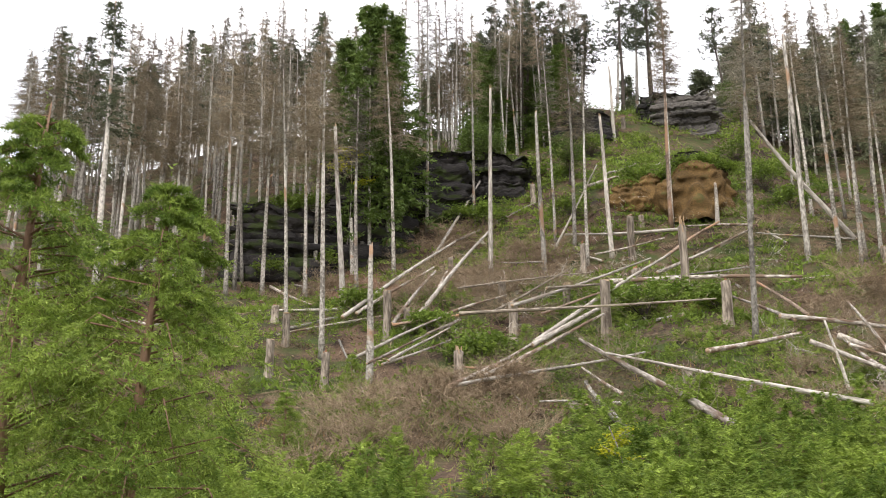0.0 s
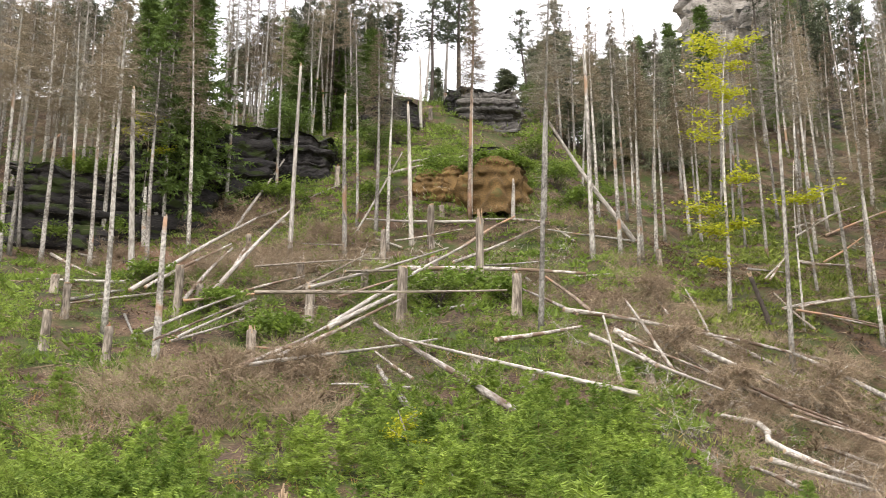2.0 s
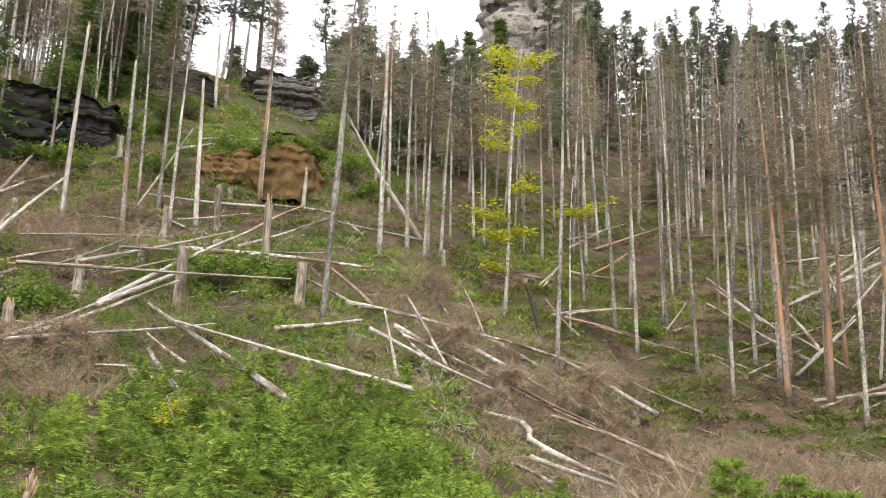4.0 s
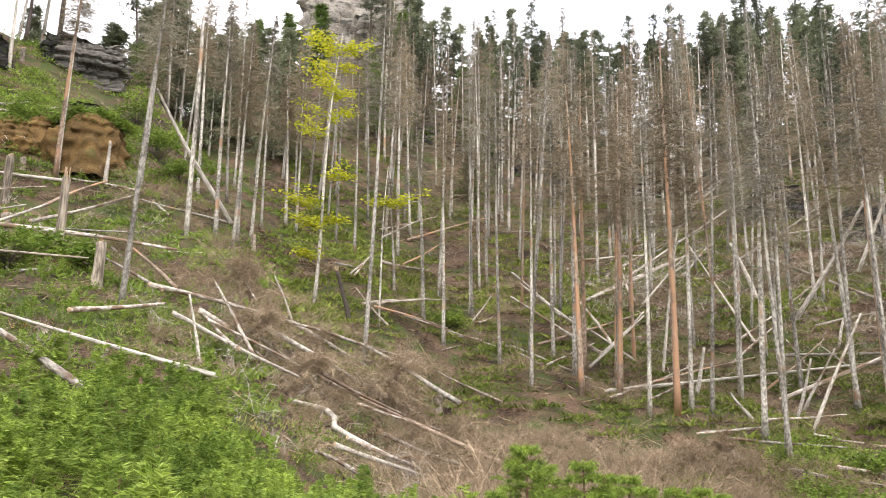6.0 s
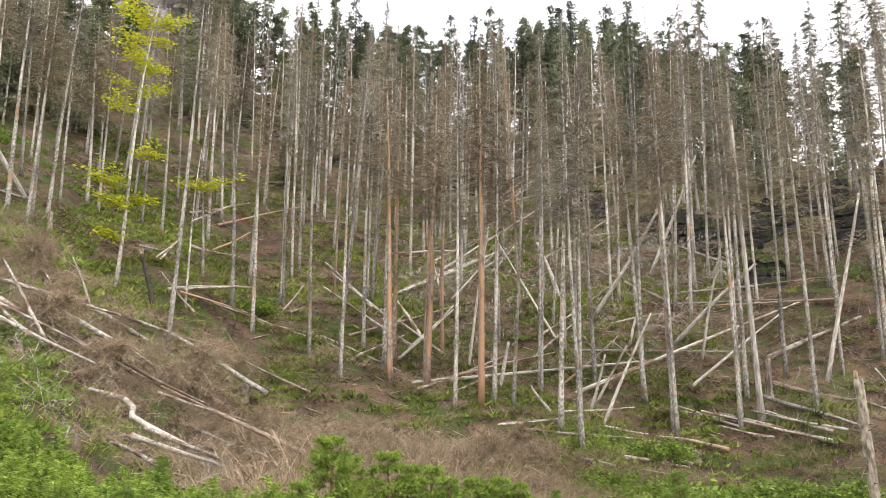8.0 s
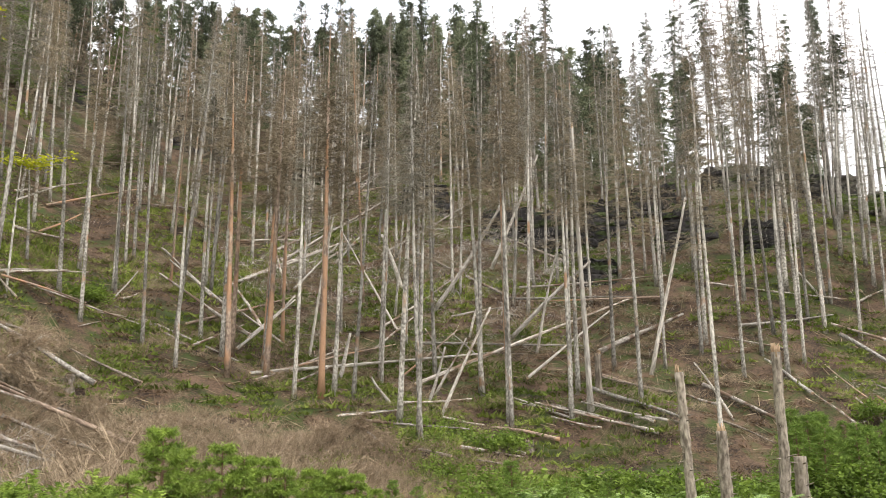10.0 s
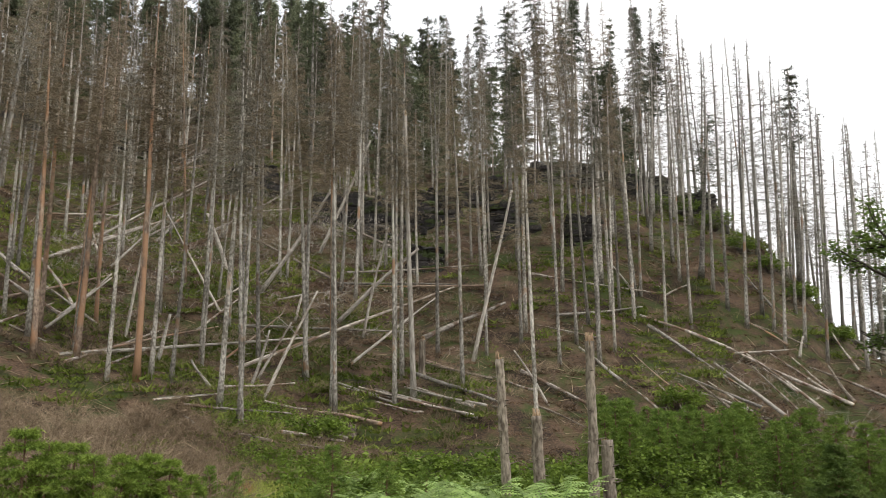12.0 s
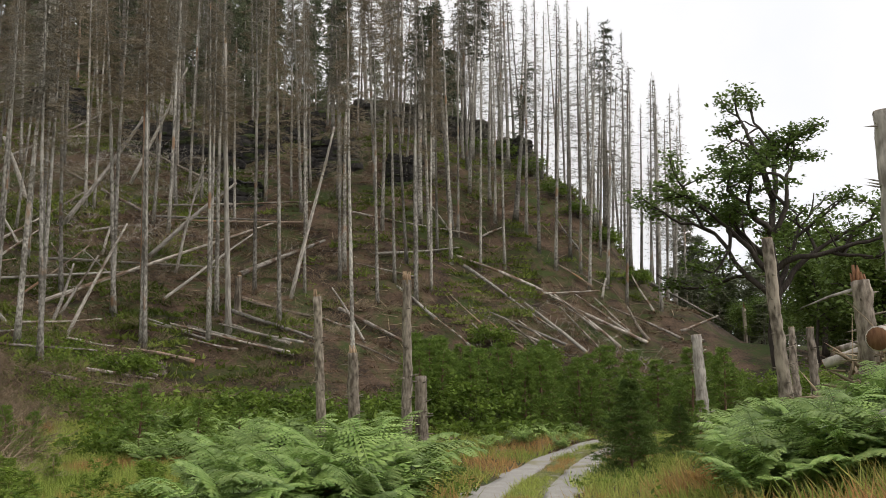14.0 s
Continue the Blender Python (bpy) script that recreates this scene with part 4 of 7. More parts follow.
LOGS_F = [
    (64.4, 2.6, 0.43, 65.8, 5.1, 0.48, 0.59), (65.4, 1.6, 0.33, 66, 4.9, 0.32, 0.44), (60.1, 5.6, 0.48, 64.1, 2.1, 0.49, 0.56), (65.6, 12.8, 0.34, 67.9, 14.7, 0.32, 0.61),
    (63.5, 19.8, 0.72, 66.4, 11.4, 0.73, 0.6), (67.3, 10.9, 0.3, 68.8, 9.5, 0.28, 0.62), (68.2, 3.5, 0.58, 72.9, 5.5, 0.61, 0.64), (47.7, 14.8, 0.34, 47.8, 16.8, 0.32, 0.57),
    (46.8, 13.8, 0.04, 46.6, 15.6, 2.37, 0.55), (44.8, 13.9, 0.32, 45.9, 11.7, 0.32, 0.42), (56.8, 13.6, 0.44, 56.6, 17.8, 0.48, 0.4), (52.7, 4.4, 0.35, 53.3, 6.9, 0.33, 0.48),
    (57.6, 2, 0.3, 59.3, 4, 0.32, 0.53), (59.3, 0.1, 0.34, 62.8, 2.4, 0.34, 0.55)]
LOGS_G = [
    (32.1, 27, 0.34, 34.6, 25.9, 0.34, 0.48), (32, 25.8, 0.6, 36.5, 23, 0.54, 0.47), (39.4, 19.8, 0.32, 38.2, 22.8, 0.27, 0.7), (32.6, 21.4, 0.34, 32.3, 22.9, 0.3, 0.53),
    (33.7, 21.7, 0.32, 37.4, 20.7, 0.3, 0.56), (37.7, 20.7, 0.3, 36.8, 22.8, 0.32, 0.49), (42.1, 16.2, 0.26, 40.9, 21.9, 0.32, 0.51), (42.5, 16.3, 0.3, 42.8, 20, 0.32, 0.63),
    (41.2, 20.2, 0.29, 40.6, 23.1, 0.34, 0.42), (41.2, 18.5, 0.34, 40.5, 20.8, 0.32, 0.51), (46.6, 20.8, 0.33, 47.8, 18.2, 0.32, 0.69), (33.6, 18.8, 0.33, 33.1, 20.5, 0.33, 0.35),
    (36.3, 24.4, 0.34, 38, 23.1, 0.3, 0.4), (25.6, 23.1, 0.34, 26.1, 25.1, 0.33, 0.56)]
LOGS_H = [
    (37.1, 38.1, 0.42, 37.8, 47.3, 1.07, 0.77), (39.2, 41.8, 0.46, 40, 49.7, 2.41, 0.68), (39.1, 43.4, 0.32, 39.6, 48.6, 1.95, 0.54), (39.6, 39.7, 0.34, 40.9, 43.9, 1.14, 0.78),
    (34.9, 41, 0.34, 45, 42.3, 0.32, 0.65), (35, 36.9, 0.32, 40.7, 38.1, 2.63, 0.6), (54.2, 58.2, 0.34, 59.6, 56.1, 0.34, 0.73), (44.7, 47.8, 0.34, 55.9, 48.6, 2.08, 0.78),
    (55.5, 54.8, 0.31, 63.6, 56.1, 0.33, 0.73), (55.1, 53.6, 0.34, 60.9, 52.8, 0.31, 0.71), (60.2, 54.9, 0.31, 67.3, 54.3, 0.35, 0.76), (50.1, 66.8, 0.53, 63.8, 65.7, 0.68, 0.59),
    (40.2, 64.3, 0.32, 50.4, 67, 1.74, 0.72), (40.4, 71.5, 0.34, 47.7, 74.1, 1.04, 0.57)]
LOGS_I = [
    (55.8, 80.2, 0.31, 59.2, 79.6, 0.31, 0.66), (37.1, 63.5, 0.35, 42.3, 65.5, 1.63, 0.51), (24.2, 41.7, 1.11, 30.4, 43.9, 1.92, 0.46), (25.7, 42.2, 0.3, 30.9, 40, 0.33, 0.45),
    (27.8, 53.6, 0.34, 30.6, 53.5, 0.35, 0.41), (33.9, 57.9, 0.34, 38.3, 58.2, 0.33, 0.77), (36, 58.3, 0.35, 40.3, 59.9, 1.86, 0.63), (23.9, 40, 0.98, 23.9, 43.6, 0.86, 0.43),
    (24.7, 45.3, 0.74, 26.5, 46.4, 1.85, 0.47), (32.1, 44, 0.33, 34.6, 45.3, 1.52, 0.38), (32.7, 37.8, 0.35, 37.1, 38.6, 1.02, 0.47), (72.5, 61.2, 0.33, 78.4, 61.3, 1.53, 1.3),
    (76.4, 63.4, 0.34, 86.3, 63.1, 1.59, 0.93), (94.7, 69.7, 0.35, 99.8, 65, 4.2, 1.3)]
LOGS_J = [
    (86.3, 72.7, 0.3, 91.3, 68.9, 2.98, 1.02), (88.2, 75, 0.35, 94.7, 69.1, 2.31, 0.79), (89.2, 70.3, 0.34, 85.3, 75.6, 0.31, 0.77), (81.8, 79.5, 0.34, 90.2, 72.2, 2.37, 0.77),
    (83.7, 68.9, 0.77, 94.4, 65.5, 0.76, 0.75), (88.1, 64.4, 0.33, 95.5, 55.9, 6.3, 0.74), (75.9, 80.1, 0.34, 88.1, 78.8, 0.33, 0.77), (85.2, 59.2, 0.34, 90.5, 58.7, 0.77, 0.71),
    (74.7, 61.5, 0.34, 79.3, 56.6, 0.34, 0.87), (92.4, 71, 0.34, 98.7, 64.7, 5.38, 1.05), (-7.8, 41.1, 0.76, -3.1, 50.3, 3.12, 0.73), (-3.7, 60.5, 0.33, 2, 64.5, 0.31, 0.56),
    (-7.1, 41, 0.85, -4.1, 47.3, 1.8, 0.6), (-5.3, 39.8, 0.66, -3.7, 44, 1.61, 0.66)]
LOGS_K = [
    (-4.4, 40.5, 0.62, -1.1, 47.1, 3.41, 0.79), (-3.6, 42.9, 0.77, -3.1, 44.5, 1.56, 0.59), (-4.9, 58.9, 0.33, -2.2, 65, 2.47, 0.84), (-0.7, 57, 0.34, -3.7, 59.4, 0.31, 0.39),
    (2, 53.6, 1.01, -0.6, 55.4, 0.75, 0.37), (-6.4, 35.5, 0.85, -3, 39, 1.09, 0.51), (-3.2, 40.7, 0.75, -0.2, 42.7, 0.84, 0.47), (-4.8, 33.8, 1.15, -2, 37.6, 0.95, 0.4),
    (-4.6, 34, 1.23, -2.6, 38, 0.99, 0.41), (-5.4, 33.8, 1.21, -2.2, 38.8, 1.28, 0.35), (-5.2, 39.4, 0.76, 0.6, 40.9, 1.13, 0.45), (-2, 34.8, 2.46, 8.1, 36.2, 0.73, 0.49),
    (0.8, 36.8, 0.92, 7.8, 43.8, 2.68, 0.73), (0.8, 35.5, 0.78, 5.7, 40.9, 1.3, 0.78)]
LOGS_L = [
    (-1, 30.3, 0.88, 3.8, 36.9, 1.27, 0.61), (-2, 29.4, 0.71, 0.7, 33.6, 0.84, 0.57), (-2, 29.7, 0.65, 4.5, 31.2, 0.94, 0.48), (6, 28.5, 1.32, 9.7, 31.3, 1.17, 0.63),
    (-0.5, 30.9, 1, -1.7, 32.6, 0.76, 0.43), (-0.8, 40.1, 1.37, 2.9, 44.8, 0.86, 0.48), (0.1, 38.2, 2.21, 7.4, 47.4, 2.08, 0.58), (10.9, 55.2, 0.69, 3.5, 56.6, 1.04, 0.76),
    (5.1, 53.7, 0.78, 9.4, 54.2, 1.04, 0.49), (4.4, 43.6, 0.67, 13.6, 42.7, 1.3, 0.9), (5.3, 43.7, 0.64, 12.2, 44.7, 1.42, 0.41), (8, 49.2, 0.82, 14.4, 52.9, 1.05, 0.71),
    (9, 52.1, 0.71, 12.8, 54.8, 0.97, 0.74), (1.6, 39.5, 2.18, 6.6, 44.8, 0.9, 0.48)]
LOGS_M = [
    (5.6, 63.8, 0.47, 11.9, 67.2, 0.4, 0.89), (7.2, 66.3, 0.34, 9.8, 67.1, 0.33, 0.6), (2.6, 56.6, 0.01, 5.8, 56.8, 5.26, 0.51), (3.3, 27.9, 0.76, 2.3, 30.4, 1.03, 0.4),
    (3.4, 27.1, 0.75, 0.8, 27.6, 0.85, 0.35), (14.7, 53.2, 1.08, 11, 55.8, 0.79, 0.63), (1.3, 39, 1.38, 4.8, 41.1, 1.02, 0.45), (-2.5, 42.6, 1.34, 4.1, 44.1, 0.92, 0.35),
    (-3.4, 36.9, 0.84, -2.2, 39.4, 1.12, 0.43), (9.4, 24.8, 1.11, 3.1, 30.2, 1.49, 0.51), (9.7, 33.4, 1.12, 18.1, 36.1, 1.69, 0.68), (19, 38, 0.99, 24.4, 37.2, 1.09, 0.59),
    (24.5, 34.3, 0.86, 21.3, 37.5, 0.79, 0.86), (10.2, 33.3, 1.1, 8.4, 37.4, 0.83, 0.49)]
LOGS_N = [
    (11.4, 35.5, 0.74, 10.4, 38.4, 1.37, 0.61), (10.4, 29.3, 0.04, 10.1, 29.9, 2.13, 0.42), (12.8, 30.3, 0.75, 12.5, 34.4, 1.68, 0.55), (9.7, 30.4, 1.15, 14.3, 30, 1.17, 0.59),
    (11.8, 29.6, 0.9, 11.5, 32.5, 0.84, 0.6), (11.3, 31.4, 1.1, 15.4, 31.6, 1.23, 0.39), (13.3, 33.2, 0.77, 15.7, 32.9, 0.88, 0.41), (15.7, 31.4, 1.31, 19, 30.3, 1, 0.56),
    (22.3, 27.9, 0.34, 17, 32.6, 0.34, 0.73), (16.4, 31.4, 0.75, 15, 32.9, 0.79, 0.56), (13.4, 23.1, 0.79, 12.1, 24.1, 0.85, 0.54), (13.2, 24.9, 0.86, 16.8, 25.7, 0.84, 0.6),
    (14.3, 26.2, 0.76, 17.6, 26.5, 0.85, 0.56), (17.4, 29.3, 0.33, 20.9, 29.3, 0.34, 0.55)]
LOGS_O = [
    (19.2, 29.6, 0.32, 21, 29.1, 0.32, 0.72), (16.6, 29.7, 0.82, 22.4, 31.5, 0.7, 0.41), (24.7, 36.4, 0.34, 23.7, 37.2, 0.3, 0.79), (27.1, 34.6, 0.33, 25.7, 38.2, 0.29, 0.51),
    (16, 38.4, 0.71, 15.9, 40.8, 1.37, 0.38), (17.9, 38.6, 0.79, 18.1, 41.2, 1.17, 0.39), (38.3, 65.8, 0.34, 46, 68.6, 1.72, 0.71), (33.1, 56.5, 0.35, 38.4, 58.3, 0.33, 0.61),
    (27.5, 53.2, 0.34, 30.9, 54, 0.34, 0.41), (23.1, 41.3, 1.25, 28.9, 43.7, 1.62, 0.56), (23.8, 41.2, 1.24, 28.6, 41.4, 0.76, 0.44), (29.1, 41.1, 0.48, 32.1, 40.5, 0.49, 0.35),
    (39.1, 43.7, 0.3, 40.6, 50.7, 2.14, 0.69), (24.6, 45.5, 0.72, 26.5, 46.6, 1.69, 0.47)]
LOGS_P = [
    (32.5, 44.1, 0.34, 34.1, 44.4, 0.34, 0.5), (12.1, 52.2, 0.76, 14.5, 53.3, 0.87, 0.73), (19.3, 50.8, 0.78, 14.3, 52.5, 1, 0.49), (20, 52.9, 0.04, 15.2, 54.8, 6.84, 1.15),
    (-22.7, 87.1, 0.8, -22.6, 76.3, 0.8, 0.57), (-28.4, 49.3, 0.2, -20.1, 43.8, 0.2, 0.61), (-30.3, 51.1, 0.3, -29.3, 55.1, 0.3, 0.75), (-20, 43.4, 0.4, -16.6, 42.3, 0.4, 0.7),
    (-14.1, 57.3, 0.2, -10.7, 55.5, 0.3, 0.57), (-15.5, 56.7, 0.3, -10.4, 46.2, 0.3, 0.66), (-10.5, 41.5, 0.2, -8.3, 43.1, 0.2, 0.67)]
LOGS = LOGS_A + LOGS_B + LOGS_C + LOGS_D + LOGS_E + LOGS_F + LOGS_G + LOGS_H + LOGS_I + LOGS_J + LOGS_K + LOGS_L + LOGS_M + LOGS_N + LOGS_O + LOGS_P
BRANCHY_LOGS_A = [
    (5.7, 23.6, 0.7, 2.5, 32.8, 1.0), (3.1, 25.7, 0.2, 2.2, 27.3, 1.4), (12.0, 34.4, 0.4, 17.7, 31.6, 0.4), (14.4, 34.4, 0.7, 21.7, 33.3, 0.7),
    (17.5, 39.4, 0.3, 22.1, 35.9, 0.3), (44.0, 20.4, 0.4, 43.2, 15.2, 0.4), (41.3, 21.2, 0.3, 42.1, 16.0, 0.2), (60.6, 11.0, 0.7, 55.9, 4.6, 0.7),
    (49.8, 16.3, 0.4, 47.9, 10.6, 0.4)]
BRANCHY_LOGS = BRANCHY_LOGS_A


# ---------------------------------------------------------------- standing trees
RND = np.random.default_rng(11)


def stand(kind, x, y, height, full, lean=(0, 0), thick=1.0):
    """A copy of a tree at x, y, scaled to a height, its top leaning."""
    up = Vector((lean[0], lean[1], height)).normalized()
    turn = Vector((0, 0, 1)).rotation_difference(up).to_matrix().to_4x4() @ Matrix.Rotation(RND.uniform(0, 6.28), 4, "Z")
    size = Matrix.Diagonal((thick, thick, height / full, 1))
    return copy_thing(kind, Matrix.Translation((x, y, gz(x, y) - 0.25)) @ turn @ size)


def discard(kinds):
    for k in kinds:
        for ob in (*k.children_recursive, k):
            bpy.data.objects.remove(ob)


dead = [dead_spruce(1, 0.54, 180, 1.8, 26, BARK_GREY, TWIG_BROWN, "tall dead spruce with grey bark and dry brown twigs"),
        dead_spruce(2, 0.60, 160, 1.6, 24, BARK_GREY, TWIG_GREY, "dead grey spruce, bare trunk and a twiggy crown"),
        dead_spruce(3, 0.50, 190, 2.0, 26, BARK_GREY, TWIG_BROWN, "dead spruce with a dense crown of brown twigs"),
        dead_spruce(4, 0.62, 150, 1.4, 22, BARK_GREY, TWIG_GREY, "slim dead spruce with few grey twigs")]
distant = [dead_spruce(18, 0.36, 130, 1.9, 11, BARK_GREY, TWIG_BROWN, "distant dead spruce with brown twigs", 40, wide=0.045),
           dead_spruce(19, 0.42, 120, 1.6, 11, BARK_GREY, TWIG_GREY, "distant dead spruce with grey twigs", 40, wide=0.045)]
orange = [dead_spruce(5, 0.56, 160, 1.6, 22, BARK_RED, TWIG_BROWN, "dead spruce with flaking orange-red bark")]
poles = [dead_spruce(6, 0.28, 170, 1.1, 9, BARK_GREY, TWIG_GREY, "bare dead spruce pole with short dry twigs"),
         dead_spruce(7, 0.32, 190, 1.4, 11, BARK_GREY, TWIG_GREY, "leafless dead spruce with a few short twigs")]
half = [green_spruce(8, 0.56, 96, 2.0, NEEDLE_DARK, "tall spruce with a thin dark green crown", per=8, size=0.36, sparse=0.8, layer=0.62),
        green_spruce(9, 0.5, 84, 1.7, NEEDLE_DARK, "sickly spruce with scattered tufts of dark needles", per=8, size=0.32, sparse=0.6, layer=0.7),
        green_spruce(17, 0.62, 70, 2.3, NEEDLE_DARK, "tall spruce with an open tufted top", per=9, size=0.36, sparse=0.8, layer=0.85)]
live = [green_spruce(10, 0.08, 170, 3.6, NEEDLE_LIVE, "dense living green spruce", per=12, size=0.65),
        green_spruce(12, 0.15, 150, 3.2, NEEDLE_LIVE, "full green spruce among dead ones", per=11, size=0.65)]
pines = [pine(13, "dark pine with a ragged crown on the ridge"), pine(14, "slim pine with sparse tufts on the ridge")]
snags = [snag(15, BARK_PALE, "pale broken snag without a crown"), snag(16, BARK_GREY, "grey broken snag with short stubs")]

for i, (x, y, h, e, n) in enumerate(DEAD_TREES):
    stand(dead[i % 4], x, y, h, 24, (e, n), RND.uniform(0.65, 0.95))
for i, (x, y, h, e, n) in enumerate(DEAD_TREES_E):
    stand(poles[i % 2], x, y, h, 24, (e, n), RND.uniform(0.7, 0.95))
for x, y, h, e, n in ORANGE_TREES:
    stand(orange[0], x, y, h, 24, (e, n), 1.05)
for i, (x, y, h, e, n) in enumerate(RIDGE_TREES):
    stand(poles[i % 2], x, y, h, 24, (e, n), 0.95)
for i, (x, y, h, e, n) in enumerate(GREEN_TOPS):
    stand(half[i % 3], x, y, h, 24, (e, n), 1.15)
for i, (x, y, h, e, n) in enumerate(LIVE_TREES):
    stand(live[i % 2], x, y, h, 24, (e, n), 0.95)
for i, (x, y, h, e, n) in enumerate(SNAGS):
    stand(snags[i % 2], x, y, h, 10, (e, n), 1.0)


def wood(kinds, count, bear, reach, tall, full, seed, thick=(0.8, 1.15), gap=1.6, lean=0.6):
    """Trees spread over a sector of the slope, kept apart."""
    rng = np.random.default_rng(seed)
    put, tries = [], 0
    while len(put) < count and tries < count * 40:
        tries += 1
        x, y = bearing(rng.uniform(*bear), math.sqrt(rng.uniform(reach[0] ** 2, reach[1] ** 2)))
        if any((x - a) ** 2 + (y - b) ** 2 < gap * gap for a, b in put):
            continue
        put.append((x, y))
        stand(kinds[rng.integers(len(kinds))], x, y, rng.uniform(*tall), full, rng.normal(size=2) * lean, rng.uniform(*thick))


def mesh_arrays(ob):
    me = ob.data
    v, f = np.empty(len(me.vertices) * 3, np.float32), np.empty(len(me.loops), np.int32)
    me.vertices.foreach_get("co", v)
    me.loops.foreach_get("vertex_index", f)
    return v.reshape(-1, 3).astype(float), f.reshape(-1, 3)


def join_wood(kinds, count, bear, reach, tall, seed, full=24, wide=(0.7, 1.0)):
    """Far dead wood that nobody could count, joined into one trunk mesh and one mesh of twigs."""
    rng = np.random.default_rng(seed)
    made = {"trunk": Geo(), "crown": Geo(), "needles": Geo()}
    b, r = rng.uniform(*bear, count), np.sqrt(rng.uniform(reach[0] ** 2, reach[1] ** 2, count))
    x, y = r * np.sin(np.radians(b)), r * np.cos(np.radians(b))
    p = np.column_stack([x, y, ground(x, y) - 0.3])
    h, w = rng.uniform(*tall, count) / full, rng.uniform(*wide, count)
    turn, lean, pick = rng.uniform(0, 6.28, count), rng.normal(size=(count, 2)) * 0.03, rng.integers(len(kinds), size=count)
    for i, kind in enumerate(kinds):
        for ob in kind.children:
            k = pick == i
            if ob.name.split(".")[0] in made and k.any():
                made[ob.name.split(".")[0]].tile(*mesh_arrays(ob), p[k], turn[k], np.column_stack([w, w, h])[k], lean[k])
    if full == 24:
        t = thing("far_dead_wood", "distant stand of grey dead spruces", "dead wood", kind="stuff")
    else:
        t = thing("far_green_wood", "distant conifers on the ridge, their green paled with haze", "wood", kind="stuff")
    tagged(part("trunk", made["trunk"], BARK_GREY, t), kind="stuff")
    if made["crown"].n:
        part("crown", made["crown"], TWIG_BROWN, t)
    if made["needles"].n:
        part("needles", made["needles"], NEEDLE_HAZED, t)


wood(dead, 40, (-31, -8), (56, 82), (14, 20), 24, 21)
join_wood(distant, 120, (-31, -3), (78, 112), (13, 19), 51)
wood(dead, 28, (30, 62), (64, 88), (16, 23), 24, 22, (0.65, 0.95))
join_wood(distant, 75, (30, 62), (84, 118), (15, 20), 52)
wood(orange + dead, 16, (33, 62), (48, 68), (17, 24), 24, 23, (0.55, 0.85))
wood(dead, 22, (60, 82), (58, 84), (17, 25), 24, 24, (0.65, 0.95))
join_wood(distant, 28, (60, 82), (78, 98), (15, 22), 53)
wood(dead, 12, (16, 32), (64, 84), (14, 20), 24, 25, (0.65, 0.95))
join_wood(distant, 28, (15, 32), (82, 112), (12, 17), 54)
wood(poles, 24, (80, 93), (72, 96), (14, 22), 24, 26)
wood(half, 14, (58, 82), (84, 105), (17, 24), 24, 27)
wood(half, 12, (-30, -12), (75, 95), (14, 19), 24, 28)
wood(pines, 60, (27, 68), (108, 135), (14, 22), 20, 29)
wood(half, 34, (32, 66), (100, 125), (14, 20), 24, 33)
wood(half, 9, (-4, 10), (78, 95), (8, 14), 24, 34)
wood(pines, 8, (-1, 11), (76, 90), (13, 18), 20, 36)
wood(pines, 12, (-3, 17), (80, 96), (9, 16), 20, 30)
far = [green_spruce(91, 0.12, 54, 2.3, NEEDLE_HAZED, "far spruce of the valley wood, haze in its needle colour", height=16, per=9, size=0.8), green_spruce(93, 0.3, 44, 2.0, NEEDLE_HAZED, "far slim spruce of the valley wood", height=16, per=9, size=0.8)]
join_wood(far, 84, (30, 68), (110, 132), (12, 19), 55, 16)
join_wood(far, 22, (52, 67), (100, 116), (14, 20), 59, 16)
join_wood(far, 40, (92.5, 101), (95, 135), (5, 9), 60, 16)
join_wood(far, 46, (14, 24), (86, 106), (8, 13), 61, 16)
join_wood(distant, 20, (-6, 2), (72, 92), (8, 13), 62)
join_wood(far, 30, (62, 80), (92, 122), (8, 14), 58, 16)
join_wood(far, 22, (-6, 20), (86, 104), (5, 9), 56, 16)
join_wood(far, 30, (-31, -8), (96, 122), (10, 15), 57, 16)
wood(live, 16, (17, 38), (95, 125), (8, 14), 24, 31, (0.7, 1.0))
wood(dead, 12, (-3, 5), (72, 88), (12, 18), 24, 35, (0.6, 0.9))
wood(live, 9, (-2, 4), (70, 84), (6, 14), 24, 32, (0.7, 1.0))

# ---------------------------------------------------------------- stumps and fallen logs
stumps = [stump(1, BARK_STUMP, WOOD_FRESH, "short grey stump sawn flat", False), stump(2, BARK_STUMP, WOOD_FRESH, "broken grey stump with splinters", True),
          stump(3, BARK_STUMP, WOOD_RED, "brown stump torn off, red inside", True), stump(4, BARK_STUMP, WOOD_FRESH, "weathered stump sawn level", False)]
for i, (x, y, h) in enumerate(STUMPS):
    w = RND.uniform(0.85, 1.15)
    copy_thing(stumps[(i * 7) % 4], Matrix.Translation((x, y, gz(x, y) - 0.05)) @ Matrix.Rotation(RND.uniform(0, 6), 4, "Z") @ Matrix.Diagonal((w, w, h, 1)))

